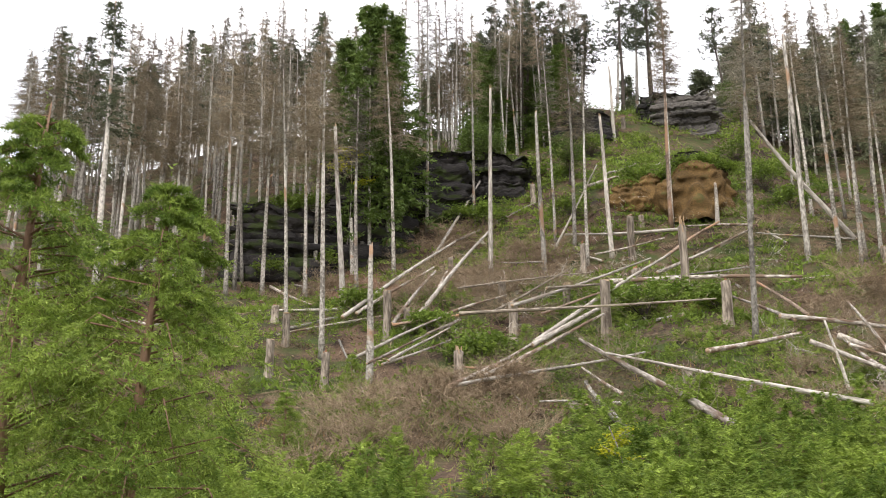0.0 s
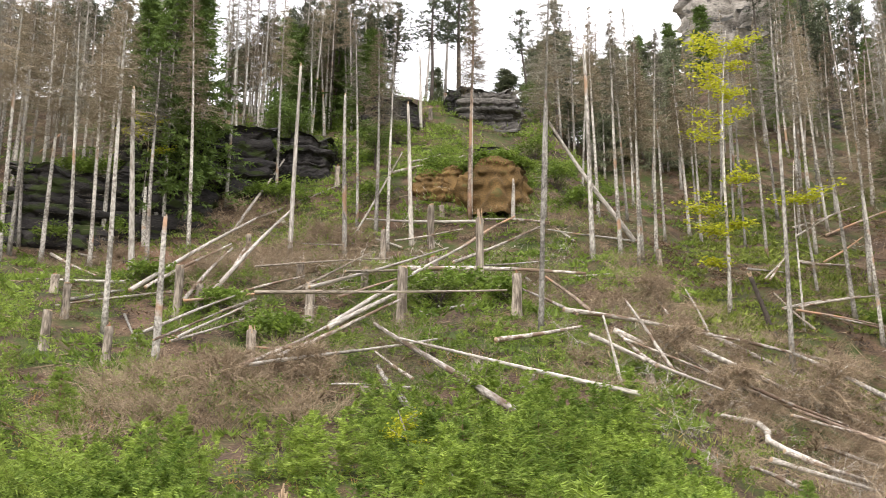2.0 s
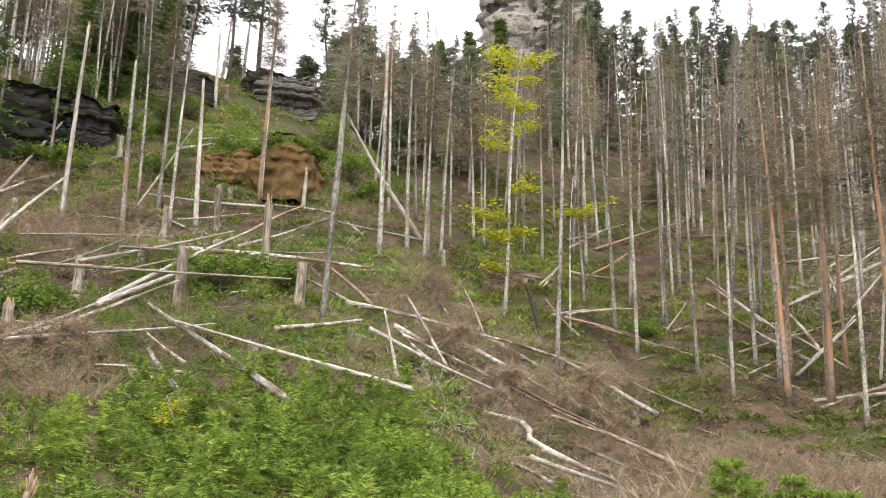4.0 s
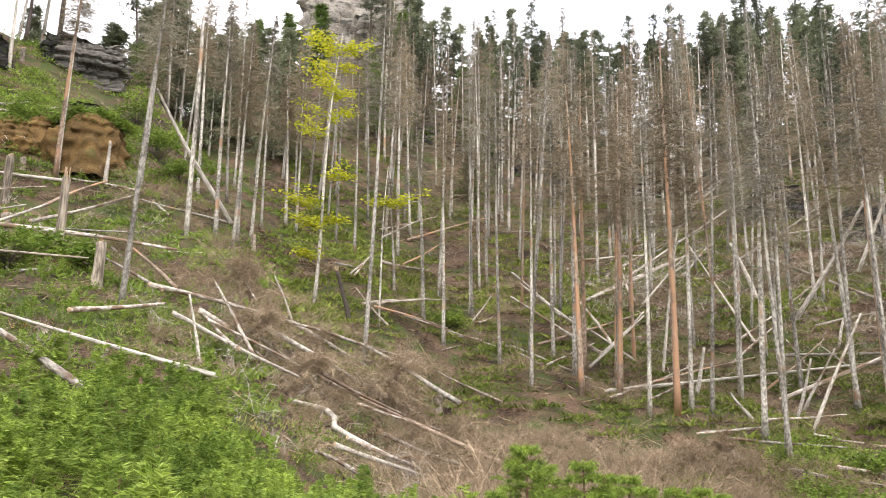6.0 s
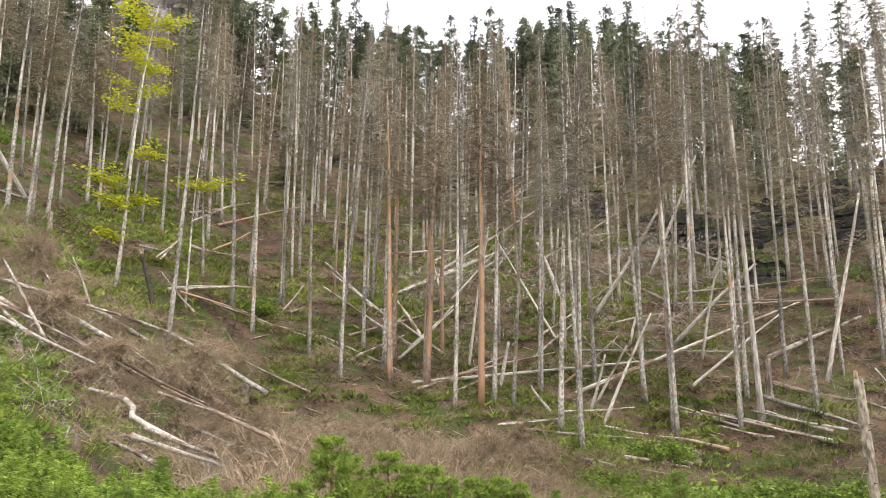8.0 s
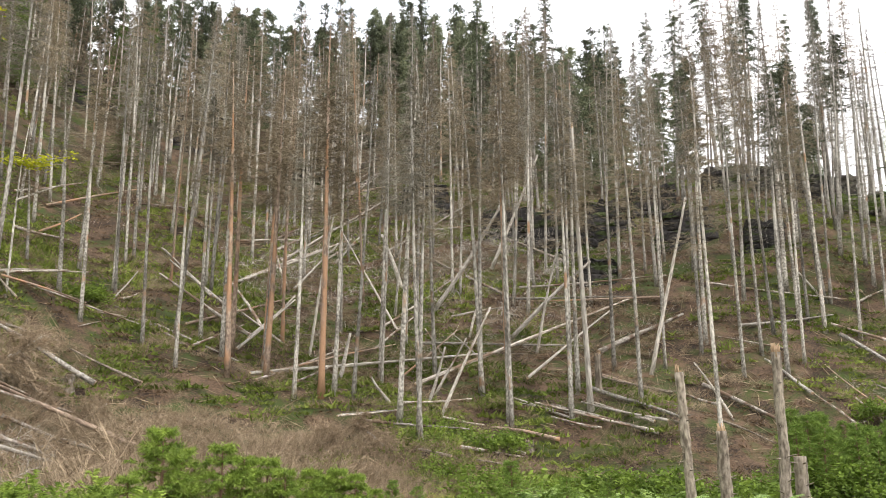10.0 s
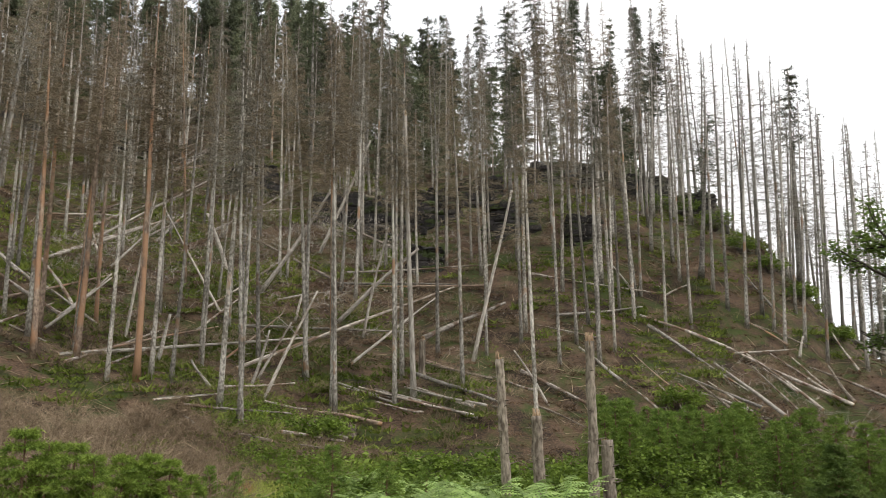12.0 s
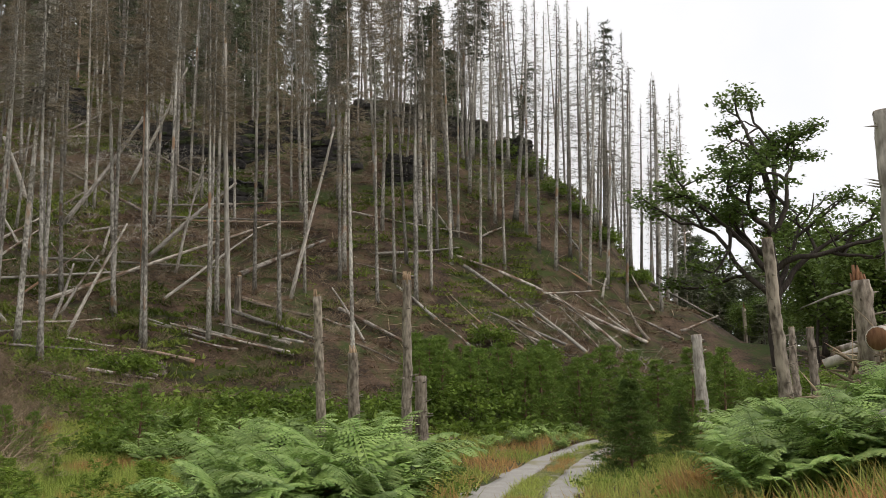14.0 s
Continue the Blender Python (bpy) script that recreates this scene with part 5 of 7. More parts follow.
logs = [fallen_log(1, BARK_LOG, "fallen spruce log with peeling grey bark", 18), fallen_log(2, BARK_PALE, "bleached fallen log without bark"),
        fallen_log(3, BARK_LOG, "fallen grey log with broken branch stubs", 14), fallen_log(4, BARK_GREY, "weathered fallen trunk on the slope", 22),
        fallen_log(5, BARK_RED, "fallen log with reddish bark"),
        fallen_log(8, BARK_LOG, "fallen grey trunk bristling with dry twigs", 42, "fallen_log"), fallen_log(9, BARK_STUMP, "dark weathered log with dry side branches", 34, "fallen_log")]
branchy = [fallen_log(6, BARK_LOG, "fallen dead spruce that keeps its dry branches", 70), fallen_log(7, BARK_GREY, "fallen trunk with a tangle of dry twigs", 90)]


def lay(kind, a, b, thick):
    a, b = Vector(a), Vector(b)
    way = b - a
    turn = Vector((0, 0, 1)).rotation_difference(way.normalized()).to_matrix().to_4x4() @ Matrix.Rotation(RND.uniform(0, 6.28), 4, "Z")
    return copy_thing(kind, Matrix.Translation(a) @ turn @ Matrix.Diagonal((thick, thick, way.length / 10, 1)))


for i, (xa, ya, la, xb, yb, lb, w) in enumerate(LOGS):
    lay(logs[1 if lb > 2 else (0, 1, 2, 5, 3, 2, 4, 6)[i % 8]], (xa, ya, gz(xa, ya) + la), (xb, yb, gz(xb, yb) + lb), w)
for i, (xa, ya, la, xb, yb, lb) in enumerate(BRANCHY_LOGS):
    lay(branchy[i % 2], (xa, ya, gz(xa, ya) + la), (xb, yb, gz(xb, yb) + lb), 0.85)


strewn = Geo()


def drop(kind, a, b, thick, far):
    """A log from a to b; those high on the slope join the windthrow that nobody could count."""
    if not far:
        return lay(kind, a, b, thick)
    v, f = mesh_arrays(kind.children[0])
    a, b = Vector(a), Vector(b)
    turn = np.array(Vector((0, 0, 1)).rotation_difference((b - a).normalized()).to_matrix())
    strewn.add((v * [thick, thick, (b - a).length / 10]) @ turn.T + np.array(a), f)


def windthrow(count, bear, reach, size, seed, tilt=0.0):
    """Logs strewn over a sector, lying along the ground or propped on others."""
    rng = np.random.default_rng(seed)
    for i in range(count):
        x, y = bearing(rng.uniform(*bear), rng.uniform(*reach))
        a, ln = rng.uniform(0, 6.28), rng.uniform(*size)
        u, v = x + ln * math.cos(a), y + ln * math.sin(a)
        if rng.uniform() < 0.3:
            u, v = x + 0.6 * (u - x), y + 0.6 * (v - y)
            lift = ln * rng.uniform(0.1, 0.45) * tilt
        else:
            lift = 0.1
        drop(logs[rng.integers(4)], (x, y, gz(x, y) + 0.1), (u, v, gz(u, v) + lift), rng.uniform(0.32, 0.55), math.hypot(x, y) > 57)


windthrow(70, (36, 68), (74, 100), (4, 10), 50, 0.5)
windthrow(26, (30, 62), (48, 74), (3, 8), 41, 0.3)
windthrow(30, (62, 84), (58, 86), (4, 10), 42, 0.4)
windthrow(14, (-28, -4), (40, 72), (4, 10), 44, 0.4)
windthrow(16, (0, 24), (34, 60), (2, 6), 45, 0.2)


def swept(count, bear, reach, turn, back, seed, thick=(0.35, 0.6), rise=(0.3, 1.6)):
    """Thin trunks that the storm laid one way, caught on one another, each end at its own distance on the slope."""
    rng = np.random.default_rng(seed)
    for i in range(count):
        deg, r = rng.uniform(*bear), rng.uniform(*reach)
        x, y = bearing(deg, r)
        u, v = bearing(deg + rng.uniform(*turn), r + rng.uniform(*back))
        drop(logs[i % 4], (x, y, gz(x, y) + rng.uniform(0.2, 0.9)), (u, v, gz(u, v) + rng.uniform(*rise)), rng.uniform(*thick), True)


swept(150, (40, 61), (54, 92), (1.5, 6.5), (1, 8), 71, (0.45, 0.85), (0.5, 2.4))
swept(46, (43, 66), (50, 80), (-4, 4), (-1, 2), 76, (0.4, 0.7), (2.5, 7.0))
swept(50, (58, 72), (54, 84), (-5, 5), (-2, 5), 72, (0.4, 0.75), (0.4, 2.4))
swept(30, (77, 89), (47, 60), (3, 6), (-7, -2), 73)
swept(24, (-8, 14), (36, 56), (2, 7), (1, 6), 74)
swept(26, (14, 30), (28, 42), (2, 6), (-6, 0), 75)
stuff("windthrown_logs", strewn, BARK_STREWN, "tangle of bleached windthrown logs high on the slope", "windthrow")
discard(dead + distant + orange + poles + half + live + pines + snags + stumps + logs + branchy)


# ---------------------------------------------------------------- rocks and bare banks
def rock_at(deg, r, size, seed, material, label, sink=1.0, slabs=6, shrink=0.12, turn=0.0, name="rock_outcrop", calm=1.0):
    x, y = bearing(deg, r)
    t = crag(name, np.array(size, float), seed, material, label, beds=slabs, shrink=shrink, calm=calm)
    t.matrix_world = Matrix.Translation((x, y, gz(x, y) - sink)) @ Matrix.Rotation(radians(-deg + turn), 4, "Z")
    return t


DARK_ROCK = "dark layered sandstone outcrop with moss, shade kept in its tone"
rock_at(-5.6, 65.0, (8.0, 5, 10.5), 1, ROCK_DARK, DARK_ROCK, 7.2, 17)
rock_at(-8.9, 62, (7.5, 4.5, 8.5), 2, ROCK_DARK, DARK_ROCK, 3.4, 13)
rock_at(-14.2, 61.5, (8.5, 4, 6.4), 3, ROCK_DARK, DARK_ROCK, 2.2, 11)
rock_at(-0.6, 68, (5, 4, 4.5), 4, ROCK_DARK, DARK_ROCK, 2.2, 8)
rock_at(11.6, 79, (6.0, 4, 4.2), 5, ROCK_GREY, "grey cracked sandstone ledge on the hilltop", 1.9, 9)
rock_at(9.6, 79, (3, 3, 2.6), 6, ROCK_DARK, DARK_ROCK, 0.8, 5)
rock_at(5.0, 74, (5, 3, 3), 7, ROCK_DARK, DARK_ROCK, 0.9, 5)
rock_at(11.6, 69, (2.4, 2, 1.6), 8, ROCK_GREY, "small pale boulder among moss", 0.4, 4)
rock_at(28.3, 131, (17.5, 13, 34), 9, ROCK_TOWER, "tall sandstone tower with layered cracked faces", 5.0, 26, 0.02, name="rock_tower", calm=0.45)
# the small dark block at 95.0 stands in for a shaded hollow
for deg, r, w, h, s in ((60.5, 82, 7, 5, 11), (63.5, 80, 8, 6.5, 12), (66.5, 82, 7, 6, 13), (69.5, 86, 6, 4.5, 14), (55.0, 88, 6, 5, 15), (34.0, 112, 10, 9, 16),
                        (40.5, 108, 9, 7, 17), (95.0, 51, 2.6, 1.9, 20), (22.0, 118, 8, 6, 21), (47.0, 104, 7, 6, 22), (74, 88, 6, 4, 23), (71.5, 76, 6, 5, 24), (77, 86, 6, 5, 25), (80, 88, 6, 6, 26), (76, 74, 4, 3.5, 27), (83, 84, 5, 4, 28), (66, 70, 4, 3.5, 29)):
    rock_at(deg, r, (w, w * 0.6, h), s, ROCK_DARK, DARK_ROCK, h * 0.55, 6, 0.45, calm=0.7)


def bank(deg, r, size, seed, label, sink):
    """Rounded bank of bare earth, uneven and overhung."""
    x, y = bearing(deg, r)
    rng = np.random.default_rng(seed)
    t = thing("earth_bank", label, "earth bank")
    n, m = 90, 40
    u, v = np.meshgrid(np.linspace(0, 2 * np.pi, n, endpoint=False), np.linspace(0, 1, m), indexing="ij")
    a = v * np.pi * 0.5
    k = 1 + 0.05 * np.sin(v * 38 + 2 * value_noise(u * 1.5, v * 2, seed + 8)) + 0.25 * value_noise(np.cos(u) * 2 + 7 * seed, np.sin(u) * 2 + v * 4, seed) + 0.10 * value_noise(u * 5, v * 11, seed + 1)
    px = np.cos(u) * np.cos(a) ** 0.6 * k * size[0] / 2
    py = np.sin(u) * np.cos(a) ** 0.6 * k * size[1] / 2
    k2 = 0.05 * value_noise(u * 14, v * 22, seed + 5) + 0.07 * value_noise(u * 6, v * 9, seed + 6)
    px, py = px * (1 + k2), py * (1 + k2)
    pz = np.sin(a) * size[2] * (1 + 0.15 * value_noise(px * 1.1, py * 1.1, seed + 2))
    g = Geo()
    i, j = np.meshgrid(np.arange(n), np.arange(m - 1), indexing="ij")
    q, w = (i * m + j).ravel(), (((i + 1) % n) * m + j).ravel()
    g.add(np.stack([px, py, pz], -1), np.concatenate([np.stack([q, w, w + 1], 1), np.stack([q, w + 1, q + 1], 1)]))
    part("earth", g, EARTH, t, smooth=True)
    lip = np.stack([px, py, pz], -1)[:, int(m * 0.62):].reshape(-1, 3)
    lip = lip[rng.integers(len(lip), size=900)] + rng.normal(size=(900, 3)) * [0.12, 0.12, 0.06] + [0, 0, 0.06]
    part("leaves", Geo().leaves(lip, 0.13, rng), LEAF_LOW, t, "green turf hanging over the edge")
    t.matrix_world = Matrix.Translation((x, y, gz(x, y) - sink)) @ Matrix.Rotation(radians(-deg), 4, "Z")
    return t


bank(12.0, 60.8, (5.4, 4.4, 4.4), 31, "rounded bank of bare orange earth with a green cap", 1.2)
bank(9.2, 61.8, (3.4, 2.8, 2.7), 32, "bare brown earth below a mossy edge", 1.0)
bank(7.7, 61.0, (2.6, 2.4, 2.4), 2, "small bank of bare brown earth under roots", 0.9)
bank(10.6, 41.0, (2.0, 1.6, 1.5), 3, "small hollow of bare red-brown earth", 0.5)


def spread(deg0, deg1, r0, r1, step, lift, seed):
    """Patch of sheet that follows the ground inside a ragged outline."""
    rng = np.random.default_rng(seed)
    b, r = np.meshgrid(np.arange(deg0, deg1, step), np.arange(r0, r1, step * 1.1), indexing="ij")
    x, y = r * np.sin(np.radians(b)), r * np.cos(np.radians(b))
    z = ground(x, y) + lift
    u, v = (b - deg0) / (deg1 - deg0) * 2 - 1, (r - r0) / (r1 - r0) * 2 - 1
    keep = u**2 + v**2 + 0.5 * value_noise(x / 1.5, y / 1.5, seed) < 0.8
    m = b.shape[1]
    i, j = np.meshgrid(np.arange(b.shape[0] - 1), np.arange(m - 1), indexing="ij")
    ok = (keep[:-1, :-1] & keep[1:, 1:]).ravel()
    q = (i * m + j).ravel()[ok]
    return Geo().add(np.stack([x, y, z], -1), np.concatenate([np.stack([q, q + m, q + m + 1], 1), np.stack([q, q + m + 1, q + 1], 1)]))


stuff("leaf_litter", spread(-13.5, -6.0, 48, 60, 0.25, 0.22, 3), LITTER, "red-brown leaf litter below the dark rocks", "leaf litter", True)

# ---------------------------------------------------------------- the gravel track
def ribbon(left, right, lift, seed):
    """A strip along the track between two offsets from its middle line."""
    mid = [bearing(a, r) for a, r in ((150, 14), (120, 7), (92, 5.5), (83, 9), (82.3, 14), (83.3, 18), (84.4, 21.6), (85.8, 25.5), (87.8, 31.5), (91, 35.5), (96, 38), (102, 39), (110, 40), (118, 44), (124, 52))]
    mid = np.array(mid)
    s = np.arange(len(mid))
    fine = np.linspace(0, len(mid) - 1, 420)
    c = np.column_stack([np.interp(fine, s, mid[:, 0]), np.interp(fine, s, mid[:, 1])])
    for _ in range(220):
        c[1:-1] = 0.5 * c[1:-1] + 0.25 * (c[:-2] + c[2:])
    d = np.gradient(c, axis=0)
    d /= np.linalg.norm(d, axis=1, keepdims=True)
    nrm = np.column_stack([-d[:, 1], d[:, 0]])
    rows, across = [], 7
    for k in range(across):
        f = left + (right - left) * k / (across - 1)
        rag = (0.30 * value_noise(c[:, 0] * 0.9 + seed + k, c[:, 1] * 0.9, seed) + 0.16 * value_noise(c[:, 0] * 4 + seed + k, c[:, 1] * 4, seed) if k in (0, across - 1) else 0.0)
        p = c + nrm * np.reshape(f + rag, (-1, 1))
        rows.append(np.column_stack([p, ground(p[:, 0], p[:, 1], False) + lift + (0.0 if 0 < k < across - 1 else -0.10)]))
    v = np.stack(rows, 1)
    n = len(c)
    i, j = np.meshgrid(np.arange(n - 1), np.arange(across - 1), indexing="ij")
    q = (i * across + j).ravel()
    return Geo().add(v, np.concatenate([np.stack([q, q + across, q + across + 1], 1), np.stack([q, q + across + 1, q + 1], 1)]))


road = tagged(new("road"), "narrow gravel track with two wheel ruts", "track", kind="structure")
part("wheel_rut", ribbon(-1.05, -0.2, 0.07, 1), GRAVEL, road, "pale gravel rut", True)
part("wheel_rut", ribbon(0.2, 1.1, 0.07, 2), GRAVEL, road, "pale gravel rut", True)
part("turf_strip", ribbon(-0.4, 0.4, 0.09, 3), TURF, road, "short grass between the ruts", True)


# ---------------------------------------------------------------- low growth
def scatter(n, bear, reach, seed, power=0.5, mask=None):
    rng = np.random.default_rng(seed)
    b = rng.uniform(*bear, n)
    r = np.sqrt(rng.uniform(reach[0] ** 2, reach[1] ** 2, n)) if power == 0.5 else reach[0] + (reach[1] - reach[0]) * rng.uniform(0, 1, n) ** power
    x, y = r * np.sin(np.radians(b)), r * np.cos(np.radians(b))
    if mask is not None:
        k = mask(x, y)
        x, y = x[k], y[k]
    return np.column_stack([x, y, ground(x, y)]), rng


def sow(geo, clumps, places, rng, size):
    pick = rng.integers(len(clumps), size=len(places))
    for i, (v, f) in enumerate(clumps):
        p = places[pick == i]
        n = len(p)
        if n:
            s = rng.uniform(size[0], size[1], n)
            geo.tile(v, f, p, rng.uniform(0, 6.28, n), np.column_stack([s, s, s * rng.uniform(0.8, 1.2, n)]))


def off_track(x, y):
    d = np.degrees(np.arctan2(x, y))
    r = np.hypot(x, y)
    line = np.interp(r, [5, 9, 14, 18, 21.6, 25.5, 31.5, 42, 54, 70], [90, 83, 82.3, 83.3, 84.4, 85.8, 87.8, 92.6, 96, 99])
    return np.abs(np.radians(d - line)) * r > 1.0 + 0.25 * value_noise(x * 0.9, y * 0.9, 9)


LEAFY = [sprig_clump(s, 0.75, 18, True) for s in (1, 2, 3, 4)]
NEEDLY = [sprig_clump(s, 1.0, 22, False) for s in (5, 6, 7, 8)]

g = Geo()
for n, bear, reach, seed, size in ((1150, (-32, 21), (11, 27), 1, (0.6, 1.6)), (420, (-32, 22), (30, 46), 2, (0.4, 0.8)), (480, (20, 40), (11, 23), 3, (0.9, 1.5)),
                                   (160, (40, 62), (11, 18), 4, (0.6, 1.1)), (160, (-14, 22), (32, 60), 5, (0.4, 0.8))):
    p, rng = scatter(n, bear, reach, seed, mask=lambda x, y: (value_noise(x / 4 + 3, y / 4, 5) > -0.45) & ((np.hypot(x, y) < 22) | (x > 0.06 * y) | (x < -0.3 * y) | (y > 33)))
    sow(g, NEEDLY, p, rng, size)
stuff("young_growth", g, NEEDLE_YOUNG, "bright green carpet of young spruce and heath", "undergrowth")

g = Geo()
LEAFY_SPOTS = ((700, (-32, 40), (11, 34), 11, (0.5, 1.0), 0.0), (620, (-5, 20), (40, 84), 12, (0.7, 1.4), -0.1), (420, (20, 86), (44, 90), 13, (0.4, 0.8), 0.15), (120, (70, 92), (68, 96), 26, (0.4, 0.9), -0.1))
LEAFY_SPOTS_VALLEY = ((300, (58, 74), (26, 37), 14, (1.0, 1.9), -0.2), (150, (54, 62), (36, 44), 15, (0.7, 1.2), 0.1), (220, (74, 96), (34, 42), 16, (1.0, 1.8), -0.3),
                                        (160, (-26, -6), (40, 75), 17, (0.6, 1.1), 0.1), (1500, (-14, 24), (29, 60), 25, (0.35, 0.85), -0.3), (300, (70, 104), (9, 32), 18, (0.4, 0.8), 0.2), (200, (8, 15), (60, 72), 19, (0.5, 1.0), -0.8), (260, (-16, 0), (60, 74), 20, (0.6, 1.2), -0.5), (90, (58, 88), (70, 95), 27, (0.4, 0.8), 0.2))
for n, bear, reach, seed, size, cut in LEAFY_SPOTS + LEAFY_SPOTS_VALLEY:
    p, rng = scatter(n, bear, reach, seed, mask=lambda x, y: (value_noise(x / 5, y / 5, 6) > cut) & off_track(x, y))
    sow(g, LEAFY, p, rng, size)
stuff("leafy_undergrowth", g, LEAF_LOW, "bright green low leafy undergrowth on the slope", "undergrowth")

# moss and bilberry mats, and dry litter, on the forest floor
def tuft(seed, n, tall, width):
    rng = np.random.default_rng(seed)
    a, r = rng.uniform(0, 6.28, n), np.sqrt(rng.uniform(0, 1, n)) * 0.5
    p = np.column_stack([r * np.cos(a), r * np.sin(a), np.full(n, -0.04)])
    return Geo().blades(p, p + np.column_stack([rng.normal(size=(n, 2)) * 0.14, rng.uniform(0.4, 1.2, n) * tall]), width, rng).arrays()


TUFTS = [tuft(s, 30, 0.20, 0.09) for s in (1, 2, 3)]
FLAKES = [tuft(s, 34, 0.13, 0.045) for s in (4, 5, 6)]
g = Geo()
def mossy(cut):
    return lambda x, y: value_noise(x / 4.5, y / 4.5, 7) + 0.5 * value_noise(x / 1.7, y / 1.7, 8) > cut


for n, bear, reach, seed, cut in ((4200, (-30, 24), (26, 84), 61, -0.1), (900, (0, 20), (44, 84), 63, -0.3)):
    p, rng = scatter(n, bear, reach, seed, mask=mossy(cut))
    sow(g, TUFTS, p, rng, (0.7, 1.7))
stuff("ground_cover", g, LEAF_LOW, "low green moss and bilberry mats on the slope", "ground cover")
g = Geo()
for n, bear, seed, cut in ((8000, (24, 64), 62, -0.2), (4000, (64, 92), 66, 0.1)):
    p, rng = scatter(n, bear, (36, 100), seed, mask=mossy(cut))
    sow(g, TUFTS, p, rng, (0.7, 1.7))
stuff("moss", g, MOSS, "dull green moss in patches under the dead trees", "moss")
g = Geo()
for n, bear, reach, seed in ((1800, (-30, 24), (24, 70), 64), (8000, (22, 94), (26, 90), 65)):
    p, rng = scatter(n, bear, reach, seed, mask=lambda x, y: value_noise(x / 4.5, y / 4.5, 7) < np.where(x > y * 1.6, 0.0, 0.15))
    sow(g, FLAKES, p, rng, (0.6, 1.5))
stuff("dry_litter", g, DRY_LEAF, "dry brown grass and bracken litter on the slope", "litter")

# grass of the meadow
g = Geo()
for n, bear, reach, seed, tall in ((15000, (40, 99), (8, 36), 21, 0.42), (2600, (-32, 42), (11, 32), 22, 0.34), (5000, (60, 112), (5, 14), 23, 0.45), (17000, (48, 68), (12, 34), 26, 0.5), (3000, (-180, 180), (1.2, 9), 27, 0.3)):
    p, rng = scatter(n, bear, reach, seed, 0.8, mask=off_track)
    k = np.repeat(np.arange(len(p)), 4)
    root = p[k] + rng.normal(size=(len(k), 3)) * [0.09, 0.09, 0] - [0, 0, 0.05]
    tip = root + np.column_stack([rng.normal(size=(len(k), 2)) * 0.16, rng.uniform(0.4, 1.1, len(k)) * tall])
    g.blades(root, tip, 0.03, rng)
p, rng = scatter(26000, (74, 92), (8, 40), 24, 0.8, mask=lambda x, y: ~off_track(x, y) & (value_noise(x * 0.7, y * 0.7, 3) > -0.3))
deg, r = np.degrees(np.arctan2(p[:, 0], p[:, 1])), np.hypot(p[:, 0], p[:, 1])
middle = np.interp(r, [5, 9, 14, 18, 21.6, 25.5, 31.5, 42], [90, 83, 82.3, 83.3, 84.4, 85.8, 87.8, 92.6])
p = p[np.abs(np.radians(deg - middle)) * r < 0.27]
k = np.repeat(np.arange(len(p)), 5)
root = p[k] + rng.normal(size=(len(k), 3)) * [0.08, 0.08, 0] + [0, 0, 0.06]
g.blades(root, root + np.column_stack([rng.normal(size=(len(k), 2)) * 0.07, rng.uniform(0.05, 0.2, len(k))]), 0.014, rng)
stuff("grass", g, GRASS, "yellow-green meadow grass with dry orange seed heads", "grass")


# dead brushwood: arching dry branches
def brush_clump(seed, n=30):
    rng = np.random.default_rng(seed)
    c = Geo()
    a = rng.uniform(0, 6.28, n)
    root = np.column_stack([rng.normal(size=(n, 2)) * 0.3, np.full(n, -0.05)])
    way = unit(np.column_stack([np.cos(a), np.sin(a), rng.uniform(0.25, 1.3, n)]))
    ln = rng.uniform(0.7, 1.7, n)
    droop = rng.uniform(0.1, 0.5, n)
    c.twigs(root, way, ln, 0.007, droop)
    k = np.repeat(np.arange(n), 18)
    s = rng.uniform(0.25, 1.0, len(k))
    p = root[k] + way[k] * (ln[k] * s)[:, None]
    p[:, 2] -= droop[k] * ln[k] * np.maximum(s * 2 - 1, 0)
    d = unit(way[k] + rng.normal(size=(len(k), 3)) * 0.6)
    c.blades(p, p + d * rng.uniform(0.15, 0.5, len(k))[:, None], 0.009, rng)
    return c.arrays()


BRUSHES = [brush_clump(s) for s in (1, 2, 3)]
g = Geo()
BRUSH_SPOTS = ((190, (31, 54), (22, 40), 31, (0.8, 1.5)), (60, (48, 62), (31, 40), 30, (0.6, 1.1)), (55, (-13, 1), (26, 33), 32, (0.9, 1.4)), (150, (14, 36), (28, 48), 33, (0.6, 1.2)),
                                   (60, (36, 47), (20, 28), 34, (1.2, 1.7)), (30, (35, 48), (24.5, 31), 28, (1.9, 2.7)), (170, (56, 92), (40, 66), 35, (0.5, 1.0)), (110, (58, 90), (62, 92), 40, (0.5, 1.0)), (150, (34, 60), (66, 104), 41, (0.7, 1.3)), (80, (-2, 16), (34, 60), 36, (0.5, 1.0)), (190, (30, 60), (38, 70), 29, (0.5, 1.1)), (40, (-28, -14), (20, 44), 37, (0.5, 0.9)))
BRUSH_SPOTS_HIGH = ((26, (-31, -17), (7.0, 10.5), 44, (0.5, 0.9)), (40, (36, 46), (19, 24), 45, (0.9, 1.4)), (50, (-6, 4), (48, 62), 38, (0.8, 1.4)), (60, (-9, 3), (42, 58), 26, (0.9, 1.6)), (36, (-15, -3), (54, 60), 27, (0.7, 1.3)), (40, (13, 22), (46, 62), 39, (0.7, 1.2)))
for n, bear, reach, seed, size in BRUSH_SPOTS + BRUSH_SPOTS_HIGH:
    p, rng = scatter(n, bear, reach, seed)
    sow(g, BRUSHES, p, rng, size)
stuff("brushwood", g, BRUSH, "tangled dry brown brushwood of felled crowns", "brushwood")

